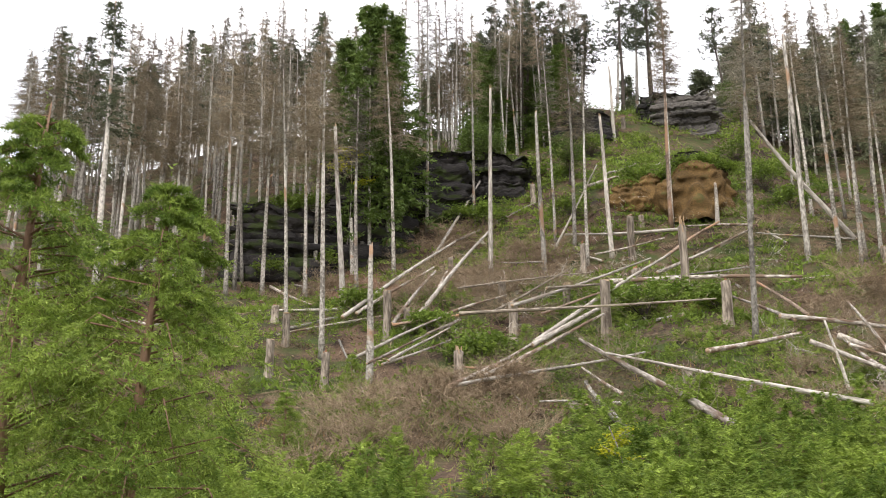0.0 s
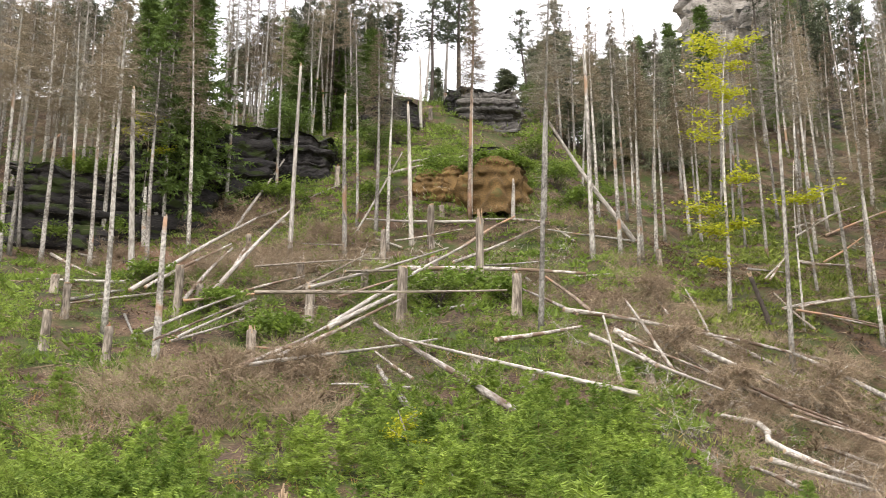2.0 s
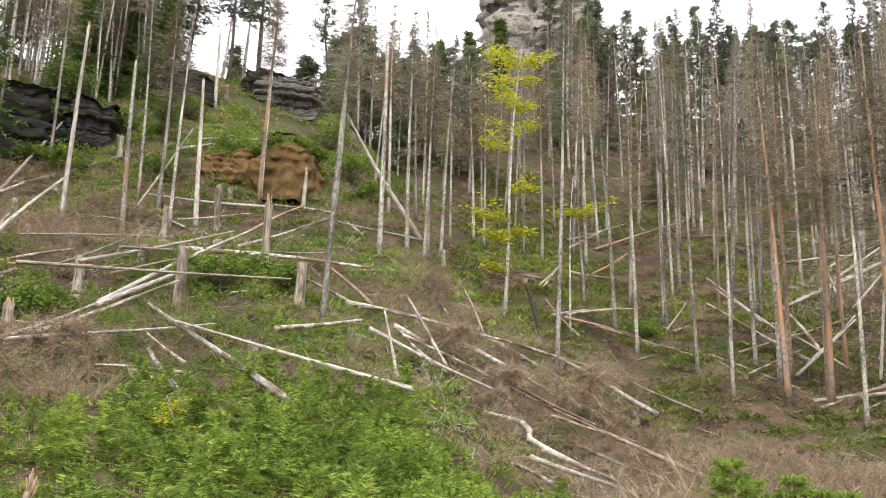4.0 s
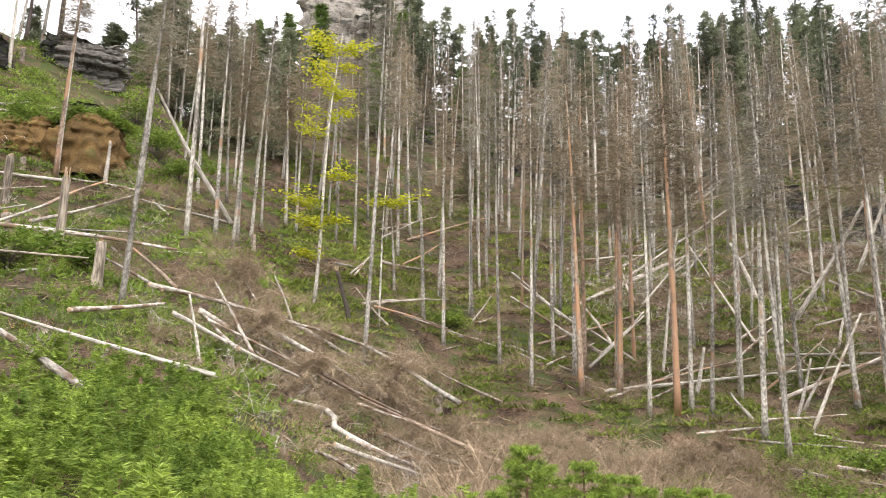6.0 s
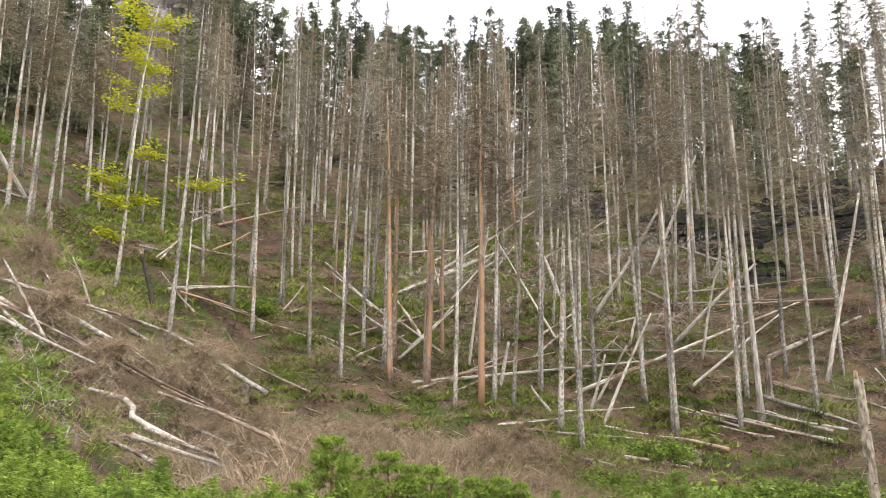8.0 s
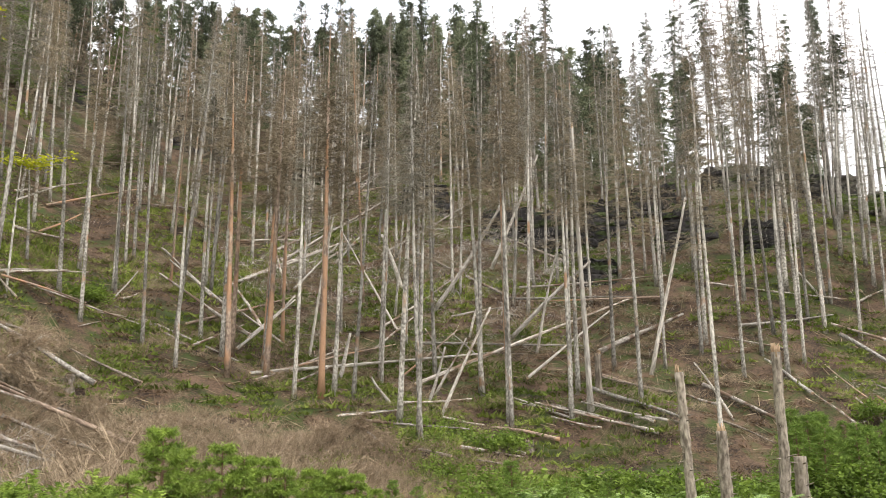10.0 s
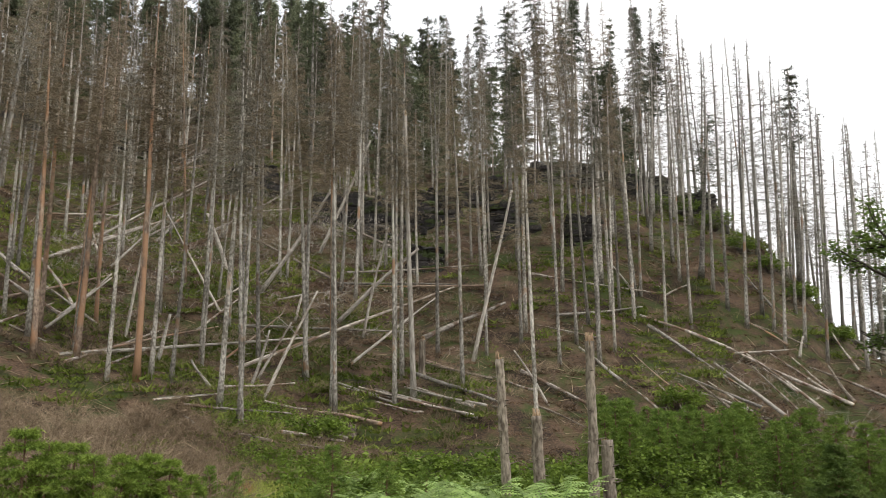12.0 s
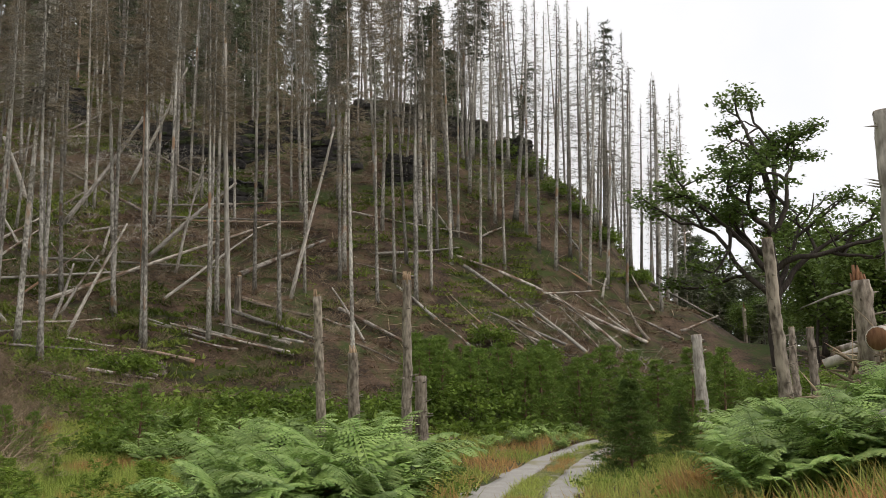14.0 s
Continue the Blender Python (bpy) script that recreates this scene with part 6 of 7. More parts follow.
# loose sticks on the forest floor
g = Geo()
p, rng = scatter(7500, (-30, 94), (28, 95), 41)
a = rng.uniform(0, 6.28, len(p))
q = p + np.column_stack([np.cos(a), np.sin(a), np.zeros(len(p))]) * rng.uniform(0.3, 1.6, len(p))[:, None]
q[:, 2] = ground(q[:, 0], q[:, 1]) + rng.uniform(0.02, 0.25, len(p))
g.twigs(p + [0, 0, 0.04], q - p, np.linalg.norm(q - p, axis=1), rng.uniform(0.012, 0.035, len(p)), 0.0)
stuff("loose_sticks", g, BRUSH, "broken sticks and branches strewn over the slope", "sticks")


# ---------------------------------------------------------------- young spruces
def plant(kind, deg, r, size, turn=0.0, lean=(0, 0)):
    x, y = bearing(deg, r)
    up = Vector((lean[0], lean[1], 1)).normalized()
    tilt = Vector((0, 0, 1)).rotation_difference(up).to_matrix().to_4x4()
    return copy_thing(kind, Matrix.Translation((x, y, gz(x, y) - 0.04)) @ tilt @ Matrix.Rotation(turn, 4, "Z") @ Matrix.Scale(size, 4))


airy = [sapling(51, 4.8, 1.75, 19, NEEDLE_YOUNG, "airy young spruce with reddish trunk and drooping green sprays", gap=0.2, per=30, shoot=0.2, needles=22, branch_per=7, hang=0.3, slim=0.055, fur=0.24),
        sapling(52, 5.6, 1.9, 21, NEEDLE_YOUNG, "tall young spruce with loose light green sprays", gap=0.25, per=28, shoot=0.2, needles=22, branch_per=6, hang=0.3, slim=0.055, fur=0.24)]
plant(airy[0], -23.3, 8.2, 1.0, 0.5, (0.04, 0.03))
plant(airy[1], -29.5, 9.0, 1.03, 1.5)
plant(airy[0], -19.0, 9.6, 0.52, 2.2)
small = [sapling(53, 2.0, 0.85, 14, NEEDLE_YOUNG, "bushy bright green young spruce", per=10, shoot=0.16, needles=9, branch_per=9, slim=0.09, fur=0.44),
         sapling(54, 2.0, 0.75, 12, NEEDLE_YOUNG, "small green spruce sapling with a pointed leader", per=10, shoot=0.16, needles=9, branch_per=9, slim=0.09, fur=0.44)]
meadow_spruce = sapling(57, 2.6, 1.15, 18, NEEDLE_LIVE, "single dark green young spruce beside the track", per=14, shoot=0.16, needles=12, branch_per=10, slim=0.12, fur=0.44)
plant(meadow_spruce, 89.7, 21.2, 0.84, 0.4)
plant(meadow_spruce, 92.6, 23.0, 0.5, 1.9)
shade = [sapling(55, 2.6, 1.15, 15, NEEDLE_MID, "dense dark green young spruce beside the meadow", per=10, shoot=0.20, needles=7, branch_per=9, slim=0.09, fur=0.44),
         sapling(56, 2.6, 1.0, 14, NEEDLE_MID, "young dark spruce in a thicket", per=10, shoot=0.20, needles=7, branch_per=9, slim=0.09, fur=0.44)]
GROVE_NEAR = ((15.7, 15, 0.85), (42.8, 17, 1.3), (39.5, 17, 1.4), (40.8, 17.5, 1.25), (44.2, 17, 1.2), (45.6, 17.5, 1.2), (46.8, 17, 1.1), (48.2, 17.5, 1.1), (49.6, 18, 1.1), (51.0, 18, 1.05), (52.2, 18.5, 0.9), (37.6, 15.5, 1.0), (49.0, 18, 1.05), (36.5, 16, 0.7), (46.5, 17, 0.6), (53.5, 19, 0.5), (20.5, 14, 0.75), (11, 14.5, 0.6), (3, 15, 0.6), (-2, 14.5, 0.65))
GROVE_MID = ((24.5, 15.5, 0.8), (29, 15, 0.7), (-12, 15, 0.7), (-16, 18, 0.8), (8, 18, 0.6), (17.5, 19, 0.8), (22, 20, 0.7), (-26, 22, 1.0), (-20, 24, 1.1), (-29, 26, 1.2), (27, 19, 0.8), (-6, 20, 0.6))
GROVE_FAR = ((-14, 27, 0.9), (1, 36, 0.9), (6.2, 39, 1.0), (9, 41, 0.8), (-22, 31, 1.3), (-10, 33, 0.9), (57, 16, 0.25), (61, 19, 0.3), (33, 18, 0.6), (13.5, 21, 0.6), (40.5, 18.5, 0.8), (44.8, 19, 0.8), (47.6, 17.5, 0.75), (50.3, 17.5, 0.6), (52.0, 20, 0.6), (54.6, 18.5, 0.4), (55.8, 22, 0.4), (57.4, 19.5, 0.3), (58.8, 23, 0.35))
for i, (deg, r, s) in enumerate(GROVE_NEAR + GROVE_MID + GROVE_FAR):
    plant(small[i % 2], deg, r, s, i * 1.3)
for i, (deg, r, s) in enumerate(((63.6, 24, 0.72), (93.8, 25, 0.5), (89.2, 22.4, 0.45), (53.2, 27, 0.65), (54.6, 26, 0.6), (60.3, 27, 0.9), (66, 30, 0.7), (61.5, 26, 0.4))):
    plant(shade[i % 2], deg, r, s, i * 2.1)
rng = np.random.default_rng(62)
for i in range(80):
    plant(shade[i % 2] if i % 5 == 0 else small[i % 2], rng.uniform(-16, 34), rng.uniform(12.5, 26), rng.uniform(0.3, 0.62), rng.uniform(0, 6))
rng = np.random.default_rng(61)
for i in range(64):
    plant(shade[i % 2], rng.uniform(76.5, 95.5), rng.uniform(36.5, 43), rng.uniform(0.8, 1.35), rng.uniform(0, 6))
discard(airy + small + shade + [meadow_spruce])


# ---------------------------------------------------------------- bushes
def bush(deg, r, wide, tall, leaf, size, label, seed, up=0.0):
    """Rounded bush: stems fan out from one root, leaves gather at their ends."""
    rng = np.random.default_rng(seed)
    t = thing("bush", label, "bush", "bushes on the slope")
    n = 60
    a, u = rng.uniform(0, 6.28, n), rng.uniform(0.05, 1, n)
    tip = np.column_stack([np.cos(a) * wide * 0.5 * np.sqrt(u), np.sin(a) * wide * 0.5 * np.sqrt(u), tall * np.sqrt(np.maximum(1 - 0.75 * u, 0.05)) * rng.uniform(0.7, 1.05, n)])
    g = Geo().twigs(np.zeros((n, 3)) - [0, 0, 0.05], tip, np.linalg.norm(tip, axis=1), 0.012, 0.0)
    part("branchwork", g, BARK_DARK, t)
    k = np.repeat(np.arange(n), 24)
    part("leaves", Geo().leaves(tip[k] * rng.uniform(0.65, 1.05, (len(k), 1)) + rng.normal(size=(len(k), 3)) * 0.13, size, rng), leaf, t)
    x, y = bearing(deg, r)
    t.matrix_world = Matrix.Translation((x, y, gz(x, y) + up))
    return t


BUSHES_HILL = ((-2.0, 36.5, 2.6, 1.8), (-0.8, 37.5, 1.8, 1.3), (8.3, 39.5, 2.6, 1.7), (10.4, 41.0, 2.2, 1.8), (12.6, 38, 1.6, 1.1), (-5.2, 40, 2.4, 1.3), (-9.5, 44, 2.6, 1.4), (4.0, 60, 3.0, 1.8), (8.0, 63.5, 3.0, 1.6), (-1.5, 62, 3.2, 2.4),
                                  (13.2, 63, 3.2, 1.5), (10.6, 64, 3.0, 1.4), (1.5, 68, 3.6, 2.6), (5.5, 71, 3.0, 2.0), (14.5, 72, 3.4, 2.4), (16.0, 66, 3.2, 2.6), (17.5, 62, 3.0, 2.2))
BUSHES_VALLEY = ((59.2, 42, 4.2, 1.3), (69.6, 36, 3.0, 1.4), (66.0, 37, 3.0, 1.2), (78.5, 37, 3.2, 2.0), (80.5, 36.5, 3.4, 2.2), (74.0, 35, 3.0, 1.5), (34.6, 53, 2.6, 1.2), (81.5, 52, 3.0, 1.4), (84.5, 50, 3.0, 1.5), (80.5, 84, 3.4, 1.6), (82.3, 82, 3.2, 1.8), (84.0, 80, 3.4, 2.0), (85.4, 78, 3.0, 1.8), (87.0, 76, 3.2, 1.6), (88.6, 74, 2.8, 1.4), (77.5, 90, 3.4, 1.6), (90.4, 70, 2.8, 1.3))
for i, (deg, r, w, h) in enumerate(BUSHES_HILL + BUSHES_VALLEY):
    bush(deg, r, w, h, LEAF_LOW, 0.16, "rounded green leafy bush on the slope", 200 + i)
for i, (deg, r, w, h) in enumerate(((96.6, 43, 3.4, 2.6), (97.8, 42, 3.0, 2.4), (99.2, 43, 3.4, 2.8), (100.6, 41, 3.2, 2.6), (95.4, 47, 3.0, 2.2))):
    bush(deg, r, w, h, LEAF_LOW, 0.14, "tall green bush at the foot of the oak", 280 + i)
for i, (deg, w, up) in enumerate(((10.4, 2.2, 2.4), (11.4, 2.6, 3.1), (12.4, 2.6, 3.1), (13.6, 2.2, 2.3))):
    bush(deg, 60.9, w, 0.8, LEAF_LOW, 0.16, "low green growth on the cap of the earth bank", 240 + i, up)


CLIFF_CAPS = ((-16.4, 61.6, 3.0, 3.6), (-14.6, 61.8, 3.0, 4.1), (-12.8, 62.0, 2.8, 4.0), (-10.2, 62.6, 3.2, 4.9), (-8.4, 63.0, 3.0, 5.0), (-8.0, 64.6, 3.0, 2.8), (-6.4, 64.4, 3.2, 3.1), (-4.8, 64.6, 3.2, 3.1), (-3.2, 65.0, 2.8, 2.6), (-15.2, 59.6, 2.6, 0.4), (-11.6, 59.8, 2.4, 0.5), (-3.2, 62.4, 2.6, 0.4))
for i, (deg, r, w, up) in enumerate(CLIFF_CAPS):
    bush(deg, r, w, 1.5, LEAF_LOW, 0.15, "green shrub on top of the dark cliff", 260 + i, up)


# ---------------------------------------------------------------- felled spruces lying on the slope
def fallen_spruce(deg, r, size, turn, seed):
    rng = np.random.default_rng(seed)
    t = thing("fallen_spruce", "felled dead spruce, its bare brown branches arching out", "fallen tree", "felled spruces")
    way = unit([math.cos(turn), math.sin(turn), 0.75])
    line = np.array([way * d * size + [0, 0, -0.1] for d in np.linspace(-0.25, 1.9, 8)])
    part("trunk", Geo().tube(line, np.linspace(0.10, 0.02, 8) * size, 8, lump=0.06, rng=rng), BARK_GREY, t)
    n, c = 90, Geo()
    s = rng.uniform(0.05, 1.0, n)
    root = line[0] + (line[-1] - line[0]) * s[:, None]
    out = unit(rng.normal(size=(n, 3)) * [1, 1, 0.8] + way * 0.5 + [0, 0, 0.35])
    ln = size * rng.uniform(0.9, 2.3, n) * (1.15 - 0.7 * s)
    for i in range(n):
        u = np.linspace(0, 1, 6)
        arc = root[i] + out[i] * (ln[i] * u)[:, None] - np.array([0, 0, 1.0]) * (0.42 * ln[i] * u**2.2)[:, None]
        c.tube(arc, np.linspace(0.016, 0.004, 6), 4, cap=False)
        k = rng.uniform(0.2, 1, 70)
        p = np.column_stack([np.interp(k, u, arc[:, j]) for j in range(3)])
        d = unit(out[i] * 0.5 + rng.normal(size=(70, 3)) * 0.6 - [0, 0, 0.35])
        c.blades(p, p + d * rng.uniform(0.12, 0.5, 70)[:, None] * size, 0.015, rng)
    part("brushwood", c, BRUSH, t)
    x, y = bearing(deg, r)
    t.matrix_world = Matrix.Translation((x, y, gz(x, y)))
    return t


for i, (deg, r, size, turn) in enumerate(((38.8, 29, 2.2, 0.9), (41.5, 31, 1.6, 0.4), (36.2, 31, 1.5, 2.2), (29.5, 38, 1.3, 5.6), (26.5, 41, 1.3, 1.0), (22.5, 44, 1.3, 4.0), (45.5, 35, 1.2, 2.0), (-6.0, 29, 1.2, 1.2), (-2.6, 30, 1.2, 0.5), (1.2, 29.5, 1.0, 2.4), (21.5, 36, 1.0, 5.6), (24.5, 35, 1.0, 5.4), (19.0, 42, 1.2, 1.0), (0.5, 57, 1.3, 1.4), (3.5, 55, 1.1, 2.6), (34.0, 38, 1.0, 5.5), (49.0, 38, 1.1, 0.6), (-4.6, 60, 1.5, 1.0), (-1.8, 61, 1.5, 2.0), (-12.5, 57, 1.2, 0.5), (53, 40, 1.0, 2.5))):
    fallen_spruce(deg, r, size, turn, 300 + i)


# ---------------------------------------------------------------- broadleaved trees
def limb(geo, tips, p, d, length, radius, depth, rng, spread=0.6, rise=0.25):
    """A crooked limb that forks; the ends of the last forks are kept for leaves."""
    steps = 5
    pts = [p]
    for _ in range(steps):
        d = unit(d + rng.normal(size=3) * 0.22 + [0, 0, rise * 0.12])
        p = p + d * length / steps
        pts.append(p)
    geo.tube(pts, np.linspace(radius, radius * 0.55, steps + 1), 6 if depth > 1 else 4, cap=False)
    if depth == 0:
        tips.extend(pts[2:])
        return
    for k in range(3 if depth > 1 else 4):
        i = steps - (0 if k < 2 else rng.integers(1, 4))
        e = unit(d + rng.normal(size=3) * spread + [0, 0, rise * 0.3])
        limb(geo, tips, pts[i], e, length * rng.uniform(0.55, 0.8), radius * 0.55, depth - 1, rng, spread, rise)


def oak(deg, r, seed):
    rng = np.random.default_rng(seed)
    t = thing("oak_tree", "spreading oak with a crooked dark trunk and loose crown", "oak")
    g, tips = Geo(), []
    trunk = [np.array(v, float) for v in ((0, 0, -0.4), (0.1, 0, 1.5), (-0.1, 0.1, 3.4), (0.15, 0, 5.2), (0.0, 0, 7.0), (0.2, 0.1, 9.2))]
    g.tube(trunk, [0.36, 0.27, 0.24, 0.2, 0.17, 0.11], 10, lump=0.07, rng=rng)
    for i, (z, a, ln, up) in enumerate(((4.8, 180, 3.8, 0.75), (5.0, 15, 3.2, 0.7), (5.6, 200, 3.0, 1.0), (6.0, 330, 3.0, 0.9), (6.6, 120, 2.6, 0.9), (7.2, 20, 2.7, 1.2), (7.6, 170, 2.7, 1.2), (9.0, 70, 2.2, 2.2), (9.1, 250, 2.2, 2.2), (5.4, 90, 2.6, 0.7))):
        p = np.array([np.interp(z, [q[2] for q in trunk], [q[0] for q in trunk]), 0, z])
        limb(g, tips, p, unit([math.cos(radians(a)), math.sin(radians(a)), up]), ln, 0.15, 2, rng, 0.62, 0.25)
    part("trunk", g, BARK_DARK, t, smooth=True)
    tips = np.array(tips)
    tips = tips[value_noise(tips[:, 0] * 1.1, tips[:, 2] * 1.3, 4) > -0.35]
    k = np.repeat(np.arange(len(tips)), 34)
    c = Geo()
    c.leaves(tips[k] + rng.normal(size=(len(k), 3)) * [0.24, 0.24, 0.12], 0.17, rng, 0.35)
    part("leaves", c, LEAF_OAK, t)
    x, y = bearing(deg, r)
    t.matrix_world = Matrix.Translation((x, y, gz(x, y))) @ Matrix.Rotation(radians(-deg), 4, "Z") @ Matrix.Scale(1.12, 4)
    return t


oak(98.3, 45, 74)


def leafy_tree(seed, height, width, leaf, leaf_size, label, name="broadleaf_tree"):
    """Rounded broadleaved tree for the far edge of the wood."""
    rng = np.random.default_rng(seed)
    t = thing(name, label, "tree", "broadleaved trees")
    g, tips = Geo(), []
    mid = stem(g, height * 0.8, height * 0.02, 0.03, rng, 0.3)
    for i in range(13):
        z = height * rng.uniform(0.2, 0.78)
        a = rng.uniform(0, 6.28)
        limb(g, tips, mid(np.array([z]))[0], unit([math.cos(a), math.sin(a), 0.6]), width * rng.uniform(0.25, 0.4), 0.06, 1, rng)
    part("trunk", g, BARK_DARK, t)
    tips = np.array(tips)
    k = np.repeat(np.arange(len(tips)), 24)
    c = Geo().leaves(tips[k] + rng.normal(size=(len(k), 3)) * 0.5, leaf_size * 0.75, rng)
    part("leaves", c, leaf, t)
    return t


broad = [leafy_tree(81, 10, 8, LEAF_OAK, 0.4, "full green broadleaved tree at the edge of the wood"), leafy_tree(82, 8, 7, LEAF_OAK, 0.4, "rounded dark green broadleaved tree")]
rng = np.random.default_rng(83)
for i in range(22):
    plant(broad[i % 2], rng.uniform(100.5, 112), rng.uniform(58, 95), rng.uniform(0.7, 1.15), rng.uniform(0, 6))
for i in range(8):
    plant(broad[i % 2], rng.uniform(95, 99), rng.uniform(95, 120), rng.uniform(0.4, 0.7), rng.uniform(0, 6))
for deg, r, s in ((-13, 66, 0.5), (-1.5, 70, 0.55), (15, 80, 0.45), (4, 66, 0.4)):
    plant(broad[0], deg, r, s, 1.0)
discard(broad)
rng = np.random.default_rng(92)
for i in range(46):
    x, y = bearing(rng.uniform(92.5, 113), rng.uniform(105, 170))
    stand(far[0], x, y, rng.uniform(9, 15), 16)
discard(far)


def sprayed_tree(deg, r, height, lean, seed, levels, label, name="birch", leaf=0.19):
    """Slim tree with loose flat sprays of yellow-green leaves at a few heights."""
    rng = np.random.default_rng(seed)
    t = thing(name, label, "young tree")
    g = Geo()
    mid = stem(g, height, height * 0.006 + 0.01, 0.012, rng, 0.25)
    c, g2 = Geo(), Geo()
    for z, side, w, n in levels:
        root = mid(np.array([z]))[0]
        for k in range(n):
            a = side + rng.normal() * 0.7
            way = unit([math.cos(a), math.sin(a), 0.25])
            ln = w * rng.uniform(0.5, 1.1)
            e = root + way * ln + [0, 0, rng.uniform(-0.2, 0.3)]
            g2.tube([root + [0, 0, rng.uniform(-0.2, 0.2) * height / 16], e], [0.018, 0.006], 4, cap=False)
            s = rng.uniform(0.25, 1.1, 66)
            c.leaves(root + (e - root) * s[:, None] + rng.normal(size=(66, 3)) * np.array([0.28, 0.28, 0.10]) * leaf / 0.19, leaf, rng, 0.25)
    part("trunk", g, BARK_GREY, t)
    part("branchwork", g2, BARK_GREY, t)
    part("leaves", c, LEAF_YELLOW, t)
    x, y = bearing(deg, r)
    up = Vector((lean[0], lean[1], height)).normalized()
    t.matrix_world = Matrix.Translation((x, y, gz(x, y) - 0.1)) @ Vector((0, 0, 1)).rotation_difference(up).to_matrix().to_4x4() @ Matrix.Rotation(radians(-deg), 4, "Z")
    return t


sprayed_tree(26.2, 49, 16.5, (0.7, -0.2), 101, ((15.6, 3.0, 2.2, 5), (15.2, 0.2, 1.8, 5), (13.3, 3.1, 2.2, 4), (12.6, 0.3, 1.4, 4), (11.2, 0.6, 1.5, 4), (9.8, 3.2, 1.8, 3), (7.4, 0.2, 1.6, 4), (5.6, 3.1, 2.2, 5), (4.4, 3.3, 1.8, 4), (5.0, 0.3, 1.3, 4), (2.8, 3.1, 1.6, 3), (14.2, 1.5, 1.8, 4)),
             "slim young maple with bright yellow-green sprays of leaves", "maple")
sprayed_tree(30.3, 48, 9, (0.3, -0.1), 102, ((6.7, 0.1, 2.0, 3), (6.7, 3.1, 1.0, 2)), "thin sapling with a single yellow-green spray", "maple")
sprayed_tree(6.4, 22, 1.6, (0, 0), 103, ((0.5, 0.1, 0.5, 4), (0.9, 3.0, 0.5, 4), (1.3, 1.0, 0.4, 4)), "small sapling with yellow leaves on the slope", "maple_sapling", 0.08)
sprayed_tree(8.6, 19, 1.0, (0, 0), 104, ((0.4, 0.1, 0.5, 4), (0.7, 3.0, 0.5, 4)), "low sapling with yellow leaves", "maple_sapling", 0.08)
sprayed_tree(-10.6, 60, 9, (0.2, 0), 105, ((8.4, 0.1, 1.6, 5), (7.4, 3.0, 1.8, 5), (6.2, 0.5, 1.6, 4), (8.8, 1.6, 1.3, 4)), "young maple turning yellow beside the dark rocks", "maple")


# ---------------------------------------------------------------- tall broken stumps along the track
def tall_stump(deg, r, height, thick, lean, seed, bark, label, torn=True, limb_len=0.0):
    rng = np.random.default_rng(seed)
    t = thing("tall_stump", label, "stump")
    g = Geo()
    s = np.linspace(-0.1, 1, 26)
    w = rng.uniform(-0.025, 0.025, (26, 2)).cumsum(0) * 0.5
    pts = np.column_stack([w[:, 0], w[:, 1], s * height])
    g.tube(pts, thick * (1.0 - 0.22 * s + 0.25 * np.exp(-np.maximum(s, 0) * 9) + rng.uniform(-0.06, 0.06, 26)), 13, lump=0.10, rng=rng)
    body = part("trunk", g, bark, t)
    k = Geo()
    n = 22
    z, a = rng.uniform(0.1, 0.95, n) * height, rng.uniform(0, 6.28, n)
    k.twigs(np.column_stack([np.cos(a) * thick * 0.7, np.sin(a) * thick * 0.7, z]), np.column_stack([np.cos(a), np.sin(a), rng.uniform(-0.2, 0.4, n)]), rng.uniform(0.12, 0.35, n), 0.022, 0.0, 5)
    part("stub_growth", k, bark, t)
    h = Geo()
    if torn:
        for i in range(13):
            b, q = rng.uniform(0, 6.28), rng.uniform(0.1, 0.7) * thick
            p = pts[-1] + [q * math.cos(b), q * math.sin(b), -0.12]
            h.tube([p, p + [rng.uniform(-0.05, 0.05), rng.uniform(-0.05, 0.05), rng.uniform(0.14, 0.4)]], [thick * 0.22, 0.012], 5)
        part("broken_top", h, WOOD_RED if limb_len else WOOD_FRESH, body, "torn splintered wood")
    else:
        h.tube([pts[-1] - [0, 0, 0.01], pts[-1] + [0, 0, 0.012]], [thick * 0.76, thick * 0.74], 12)
        part("cut_face", h, WOOD_FRESH, body, "pale sawn face")
    if limb_len:
        m = Geo()
        p = pts[-2]
        m.tube([p, p + [-limb_len * 0.5, 0, -0.12], p + [-limb_len, 0, -0.3]], [0.035, 0.022, 0.008], 6)
        part("broken_limb", m, BARK_PALE, t, "pale broken limb")
    x, y = bearing(deg, r)
    up = Vector((lean[0], lean[1], 1)).normalized()
    t.matrix_world = Matrix.Translation((x, y, gz(x, y))) @ Vector((0, 0, 1)).rotation_difference(up).to_matrix().to_4x4() @ Matrix.Rotation(radians(-deg), 4, "Z")
    return t


GREY_TALL = "tall broken grey stump with knots beside the track"
tall_stump(94.1, 35, 3.7, 0.23, (0.0, 0.05), 1, BARK_PALE, "tall pale barkless stump in the meadow", False)
tall_stump(98.8, 26, 5.1, 0.185, (-0.02, 0.07), 2, BARK_STUMP, GREY_TALL, False)
tall_stump(99.4, 33, 3.5, 0.14, (0.0, 0.04), 3, BARK_STUMP, GREY_TALL, False)
tall_stump(100.2, 31, 3.2, 0.15, (0.0, 0.03), 4, BARK_STUMP, GREY_TALL, False)
tall_stump(103.2, 17, 2.5, 0.19, (0.0, 0.02), 5, BARK_STUMP, "thick broken stump with torn red heartwood", True, 1.0)
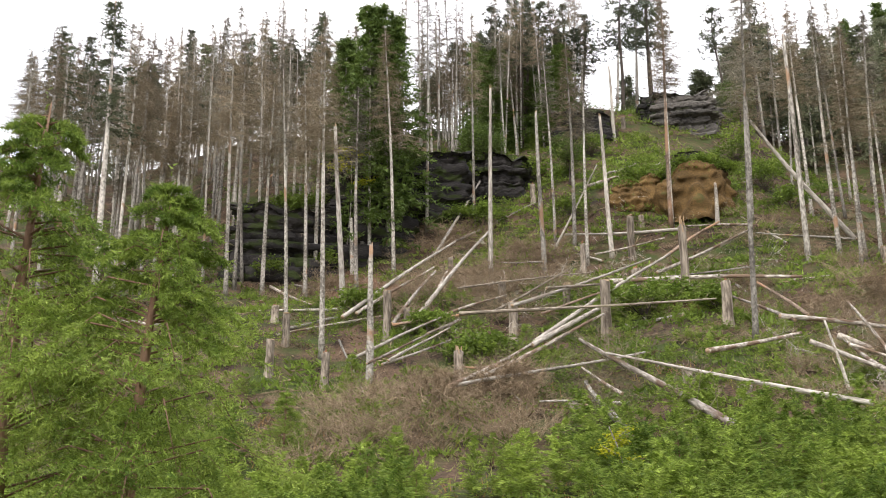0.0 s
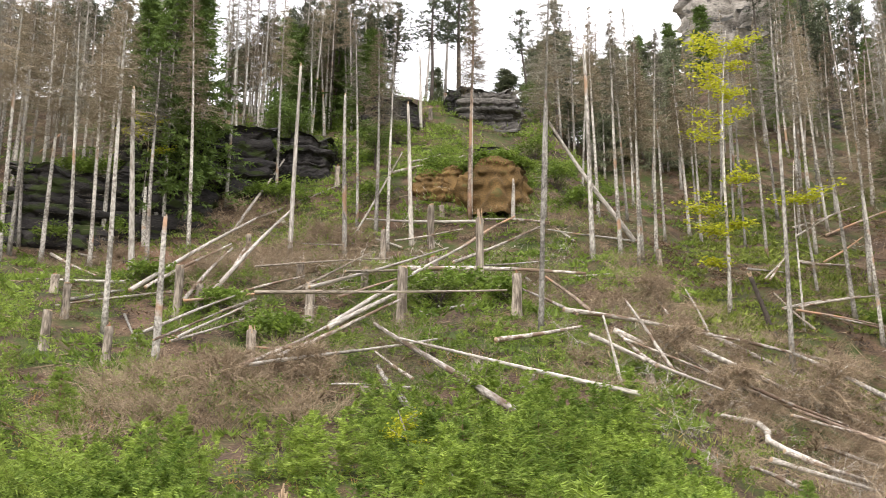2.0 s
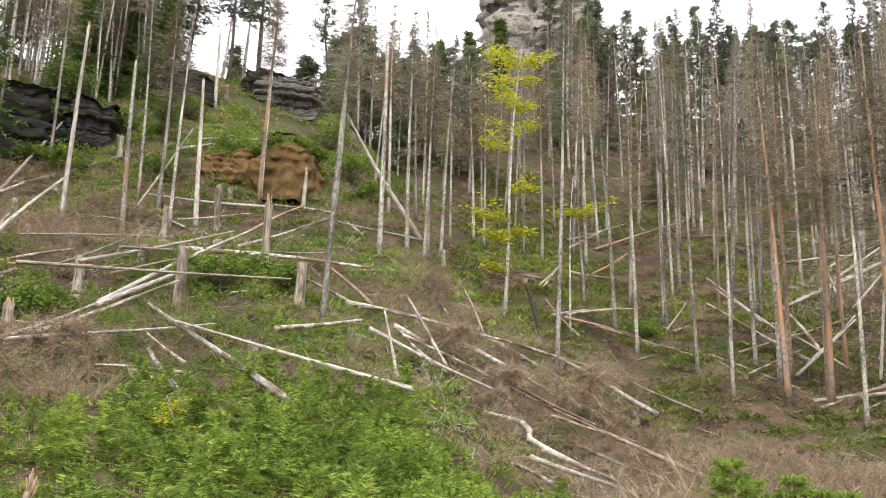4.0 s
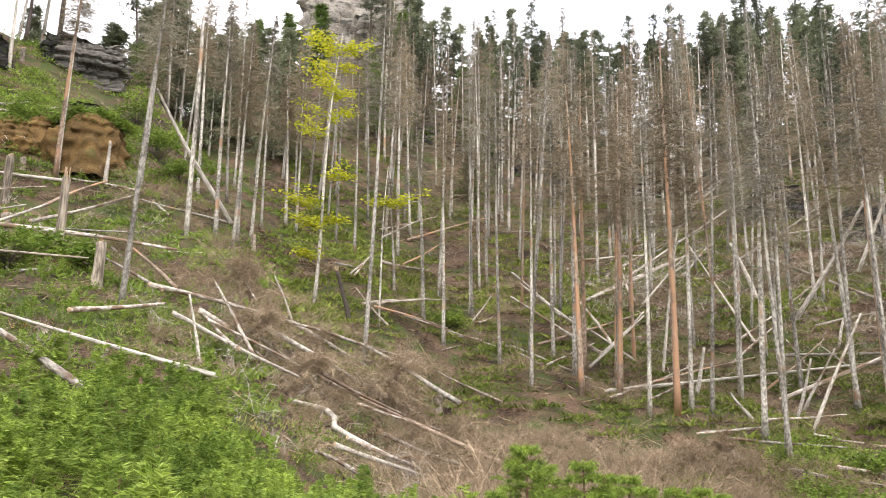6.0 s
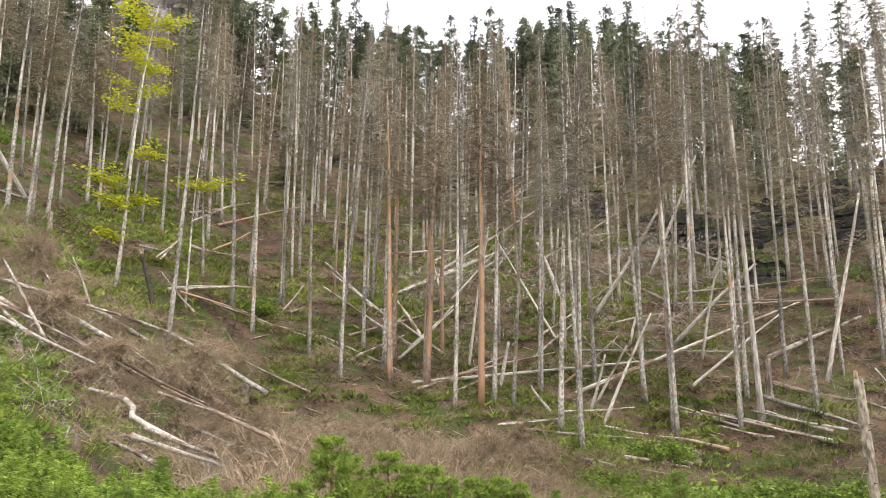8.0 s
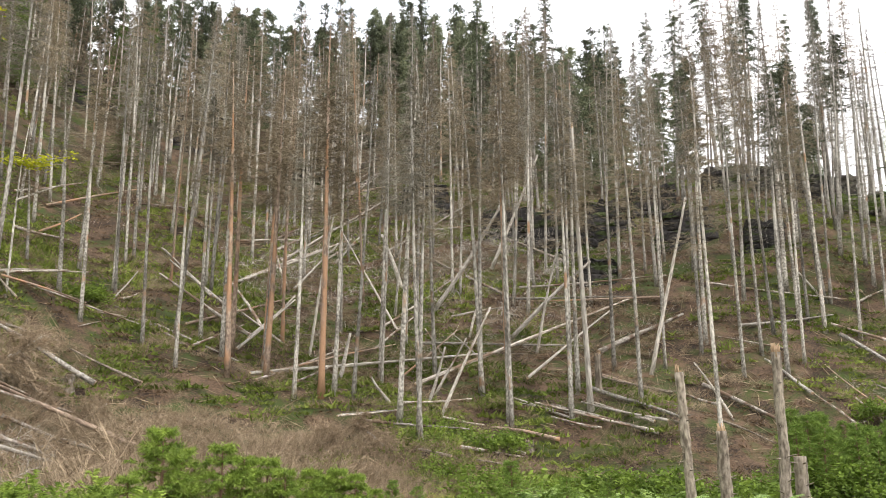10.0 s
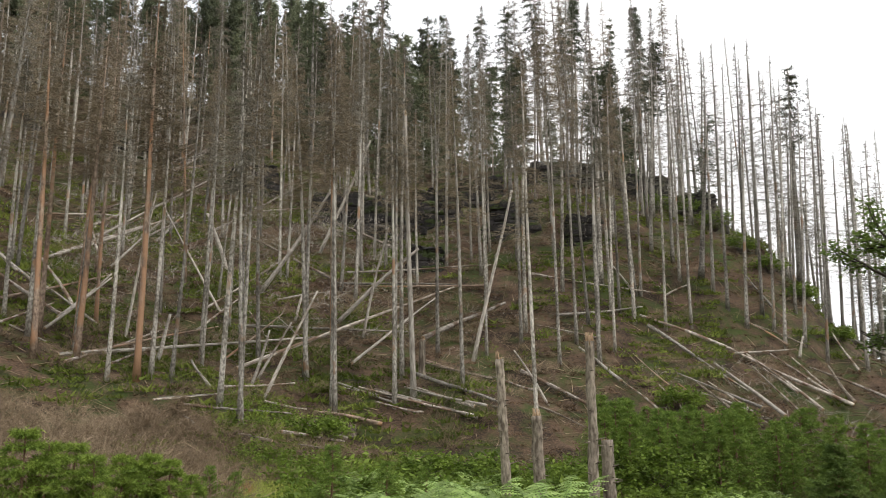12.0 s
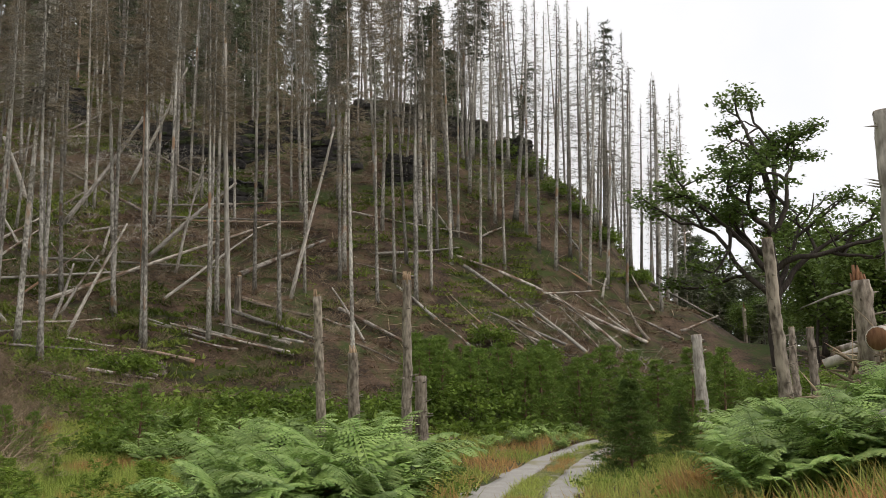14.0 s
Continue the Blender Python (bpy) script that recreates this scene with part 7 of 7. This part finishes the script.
tall_stump(105.2, 19, 5.7, 0.24, (0.0, 0.02), 6, BARK_PALE, "tall pale stump sawn off level", False)
tall_stump(71.0, 26, 4.7, 0.145, (-0.03, 0.03), 7, BARK_STUMP, "tall broken stump with flaking bark in the ferns", True)
tall_stump(73.0, 27.5, 3.2, 0.20, (0.0, 0.03), 8, BARK_STUMP, "broken stump with torn red wood in the ferns", True)
tall_stump(76.1, 25, 5.0, 0.15, (0.0, 0.0), 9, BARK_STUMP, "tall jagged stump with short limbs", True)
tall_stump(77.0, 25.5, 2.4, 0.20, (0.01, 0.0), 10, BARK_STUMP, "short thick grey stump in the ferns", False)
tall_stump(28.6, 47, 3.0, 0.13, (-0.28, 0.1), 11, BARK_DARK, "dark leaning stump with torn red wood", True)
tall_stump(-1.2, 12.5, 1.5, 0.06, (0.05, 0.0), 12, BARK_RED, "thin splintered stub in the undergrowth", True)


def timber(a, b, thick, seed, label):
    rng = np.random.default_rng(seed)
    t = thing("cut_timber", label, "log")
    a, b = np.array(a, float), np.array(b, float)
    g = Geo().tube([a + (b - a) * s for s in np.linspace(0, 1, 7)], thick * np.linspace(1, 0.9, 7), 14, lump=0.04, rng=rng)
    body = part("trunk", g, BARK_LOG, t)
    d = unit(a - b)
    h = Geo().tube([a - d * 0.004, a + d * 0.012], [thick * 0.93, thick * 0.9], 14)
    part("cut_face", h, WOOD_RED, body, "orange-brown sawn face")
    return t


def over(deg, r, z):
    x, y = bearing(deg, r)
    return (x, y, gz(x, y) + z)


timber(over(103.7, 15.2, 1.40), over(108, 19, 1.4), 0.19, 1, "thick sawn log with an orange cut end")
timber(over(100.8, 19.5, 1.40), over(107, 19.5, 1.5), 0.10, 2, "stripped pale log on a timber stack")
timber(over(101.4, 20.5, 1.65), over(108, 20.5, 1.6), 0.08, 3, "thin grey log on a timber stack")
timber(over(101.8, 11.0, 0.40), over(106, 12.0, 0.55), 0.09, 4, "grey log half buried in bracken")
g = Geo()
rng = np.random.default_rng(5)
n = 420
b, r = rng.uniform(100.5, 110, n), rng.uniform(15.5, 22, n)
x, y = r * np.sin(np.radians(b)), r * np.cos(np.radians(b))
p = np.column_stack([x, y, ground(x, y) + 1.45 * rng.uniform(0, 1, n) * np.clip((b - 99.5) / 3, 0, 1)])
g.twigs(p, rng.normal(size=(n, 3)) * [1, 1, 0.4], rng.uniform(0.3, 1.4, n), rng.uniform(0.010, 0.04, n), 0.05, 5)
stuff("timber_waste", g, BRUSH, "heap of broken branches and sawn waste", "brushwood")


# ---------------------------------------------------------------- bracken
def fern(seed, fronds, length, leaf, label, pairs=20, fine=5):
    rng = np.random.default_rng(seed)
    t = thing("bracken", label, "fern", "bracken plants")
    shapes = [fern_frond(seed * 10 + k, length, pairs, fine).mesh("frond", leaf) for k in range(2)]
    for i in range(fronds):
        ob = tagged(new("frond", shapes[i % 2]), kind="stuff")
        ob.parent = t
        s = rng.uniform(0.75, 1.15)
        ob.matrix_basis = Matrix.Rotation(6.28 * i / fronds + rng.uniform(-0.4, 0.4), 4, "Z") @ Matrix.Rotation(rng.uniform(-0.35, 0.25), 4, "Y") @ Matrix.Rotation(rng.uniform(-0.35, 0.35), 4, "X") @ Matrix.Scale(s, 4)
    return t


ferns = [fern(111, 9, 0.78, LEAF_FERN, "green bracken with arching fronds"), fern(112, 8, 0.72, LEAF_FERN, "light green bracken plant by the track")]
coarse = [fern(117, 7, 1.0, LEAF_FERN, "green bracken among the meadow grass", 13, 2)]
dry = [fern(113, 5, 0.7, LEAF_FERN_DRY, "withered yellow-orange bracken fronds")]
rng = np.random.default_rng(115)
for n, bear, reach, lo, hi in ((76, (64, 75.5), (9.8, 17), 1.3, 2.1), (30, (66, 78), (18, 28), 0.8, 1.2), (14, (81, 88), (30, 36), 0.6, 0.9), (60, (60.5, 71), (24, 34.5), 1.0, 1.6), (85, (96.0, 106), (9.4, 16), 1.0, 1.5), (40, (95.5, 104), (16, 28), 0.9, 1.3)):
    for i in range(n):
        plant(ferns[i % 2] if reach[1] < 17.5 else coarse[0], rng.uniform(*bear), rng.uniform(*reach), rng.uniform(lo, hi), rng.uniform(0, 6))
for deg, r, s in ((72.6, 10.5, 1.0), (75.2, 9.5, 0.6), (94.0, 14, 0.8), (96.0, 13, 0.7), (66, 18, 0.6), (68.5, 15, 0.5)):
    plant(dry[0], deg, r, s, deg)
discard(ferns + coarse + dry)


# ---------------------------------------------------------------- a log bent double by the storm
def bent_log():
    rng = np.random.default_rng(7)
    t = thing("bent_log", "bleached log with a sharp bend, lying on brushwood", "fallen log")
    pts = [over(25.1, 32.8, 0.4), over(26.5, 33.2, 0.45), over(27.3, 32.9, 0.5), over(27.8, 32.3, 0.55), over(27.8, 31.4, 0.5), over(28.8, 31.4, 0.45), over(31.5, 32.4, 0.4), over(34.6, 33.0, 0.35)]
    part("trunk", Geo().tube(pts, [0.06, 0.09, 0.105, 0.11, 0.11, 0.10, 0.095, 0.085], 9, lump=0.06, rng=rng), BARK_PALE, t)
    return t


bent_log()
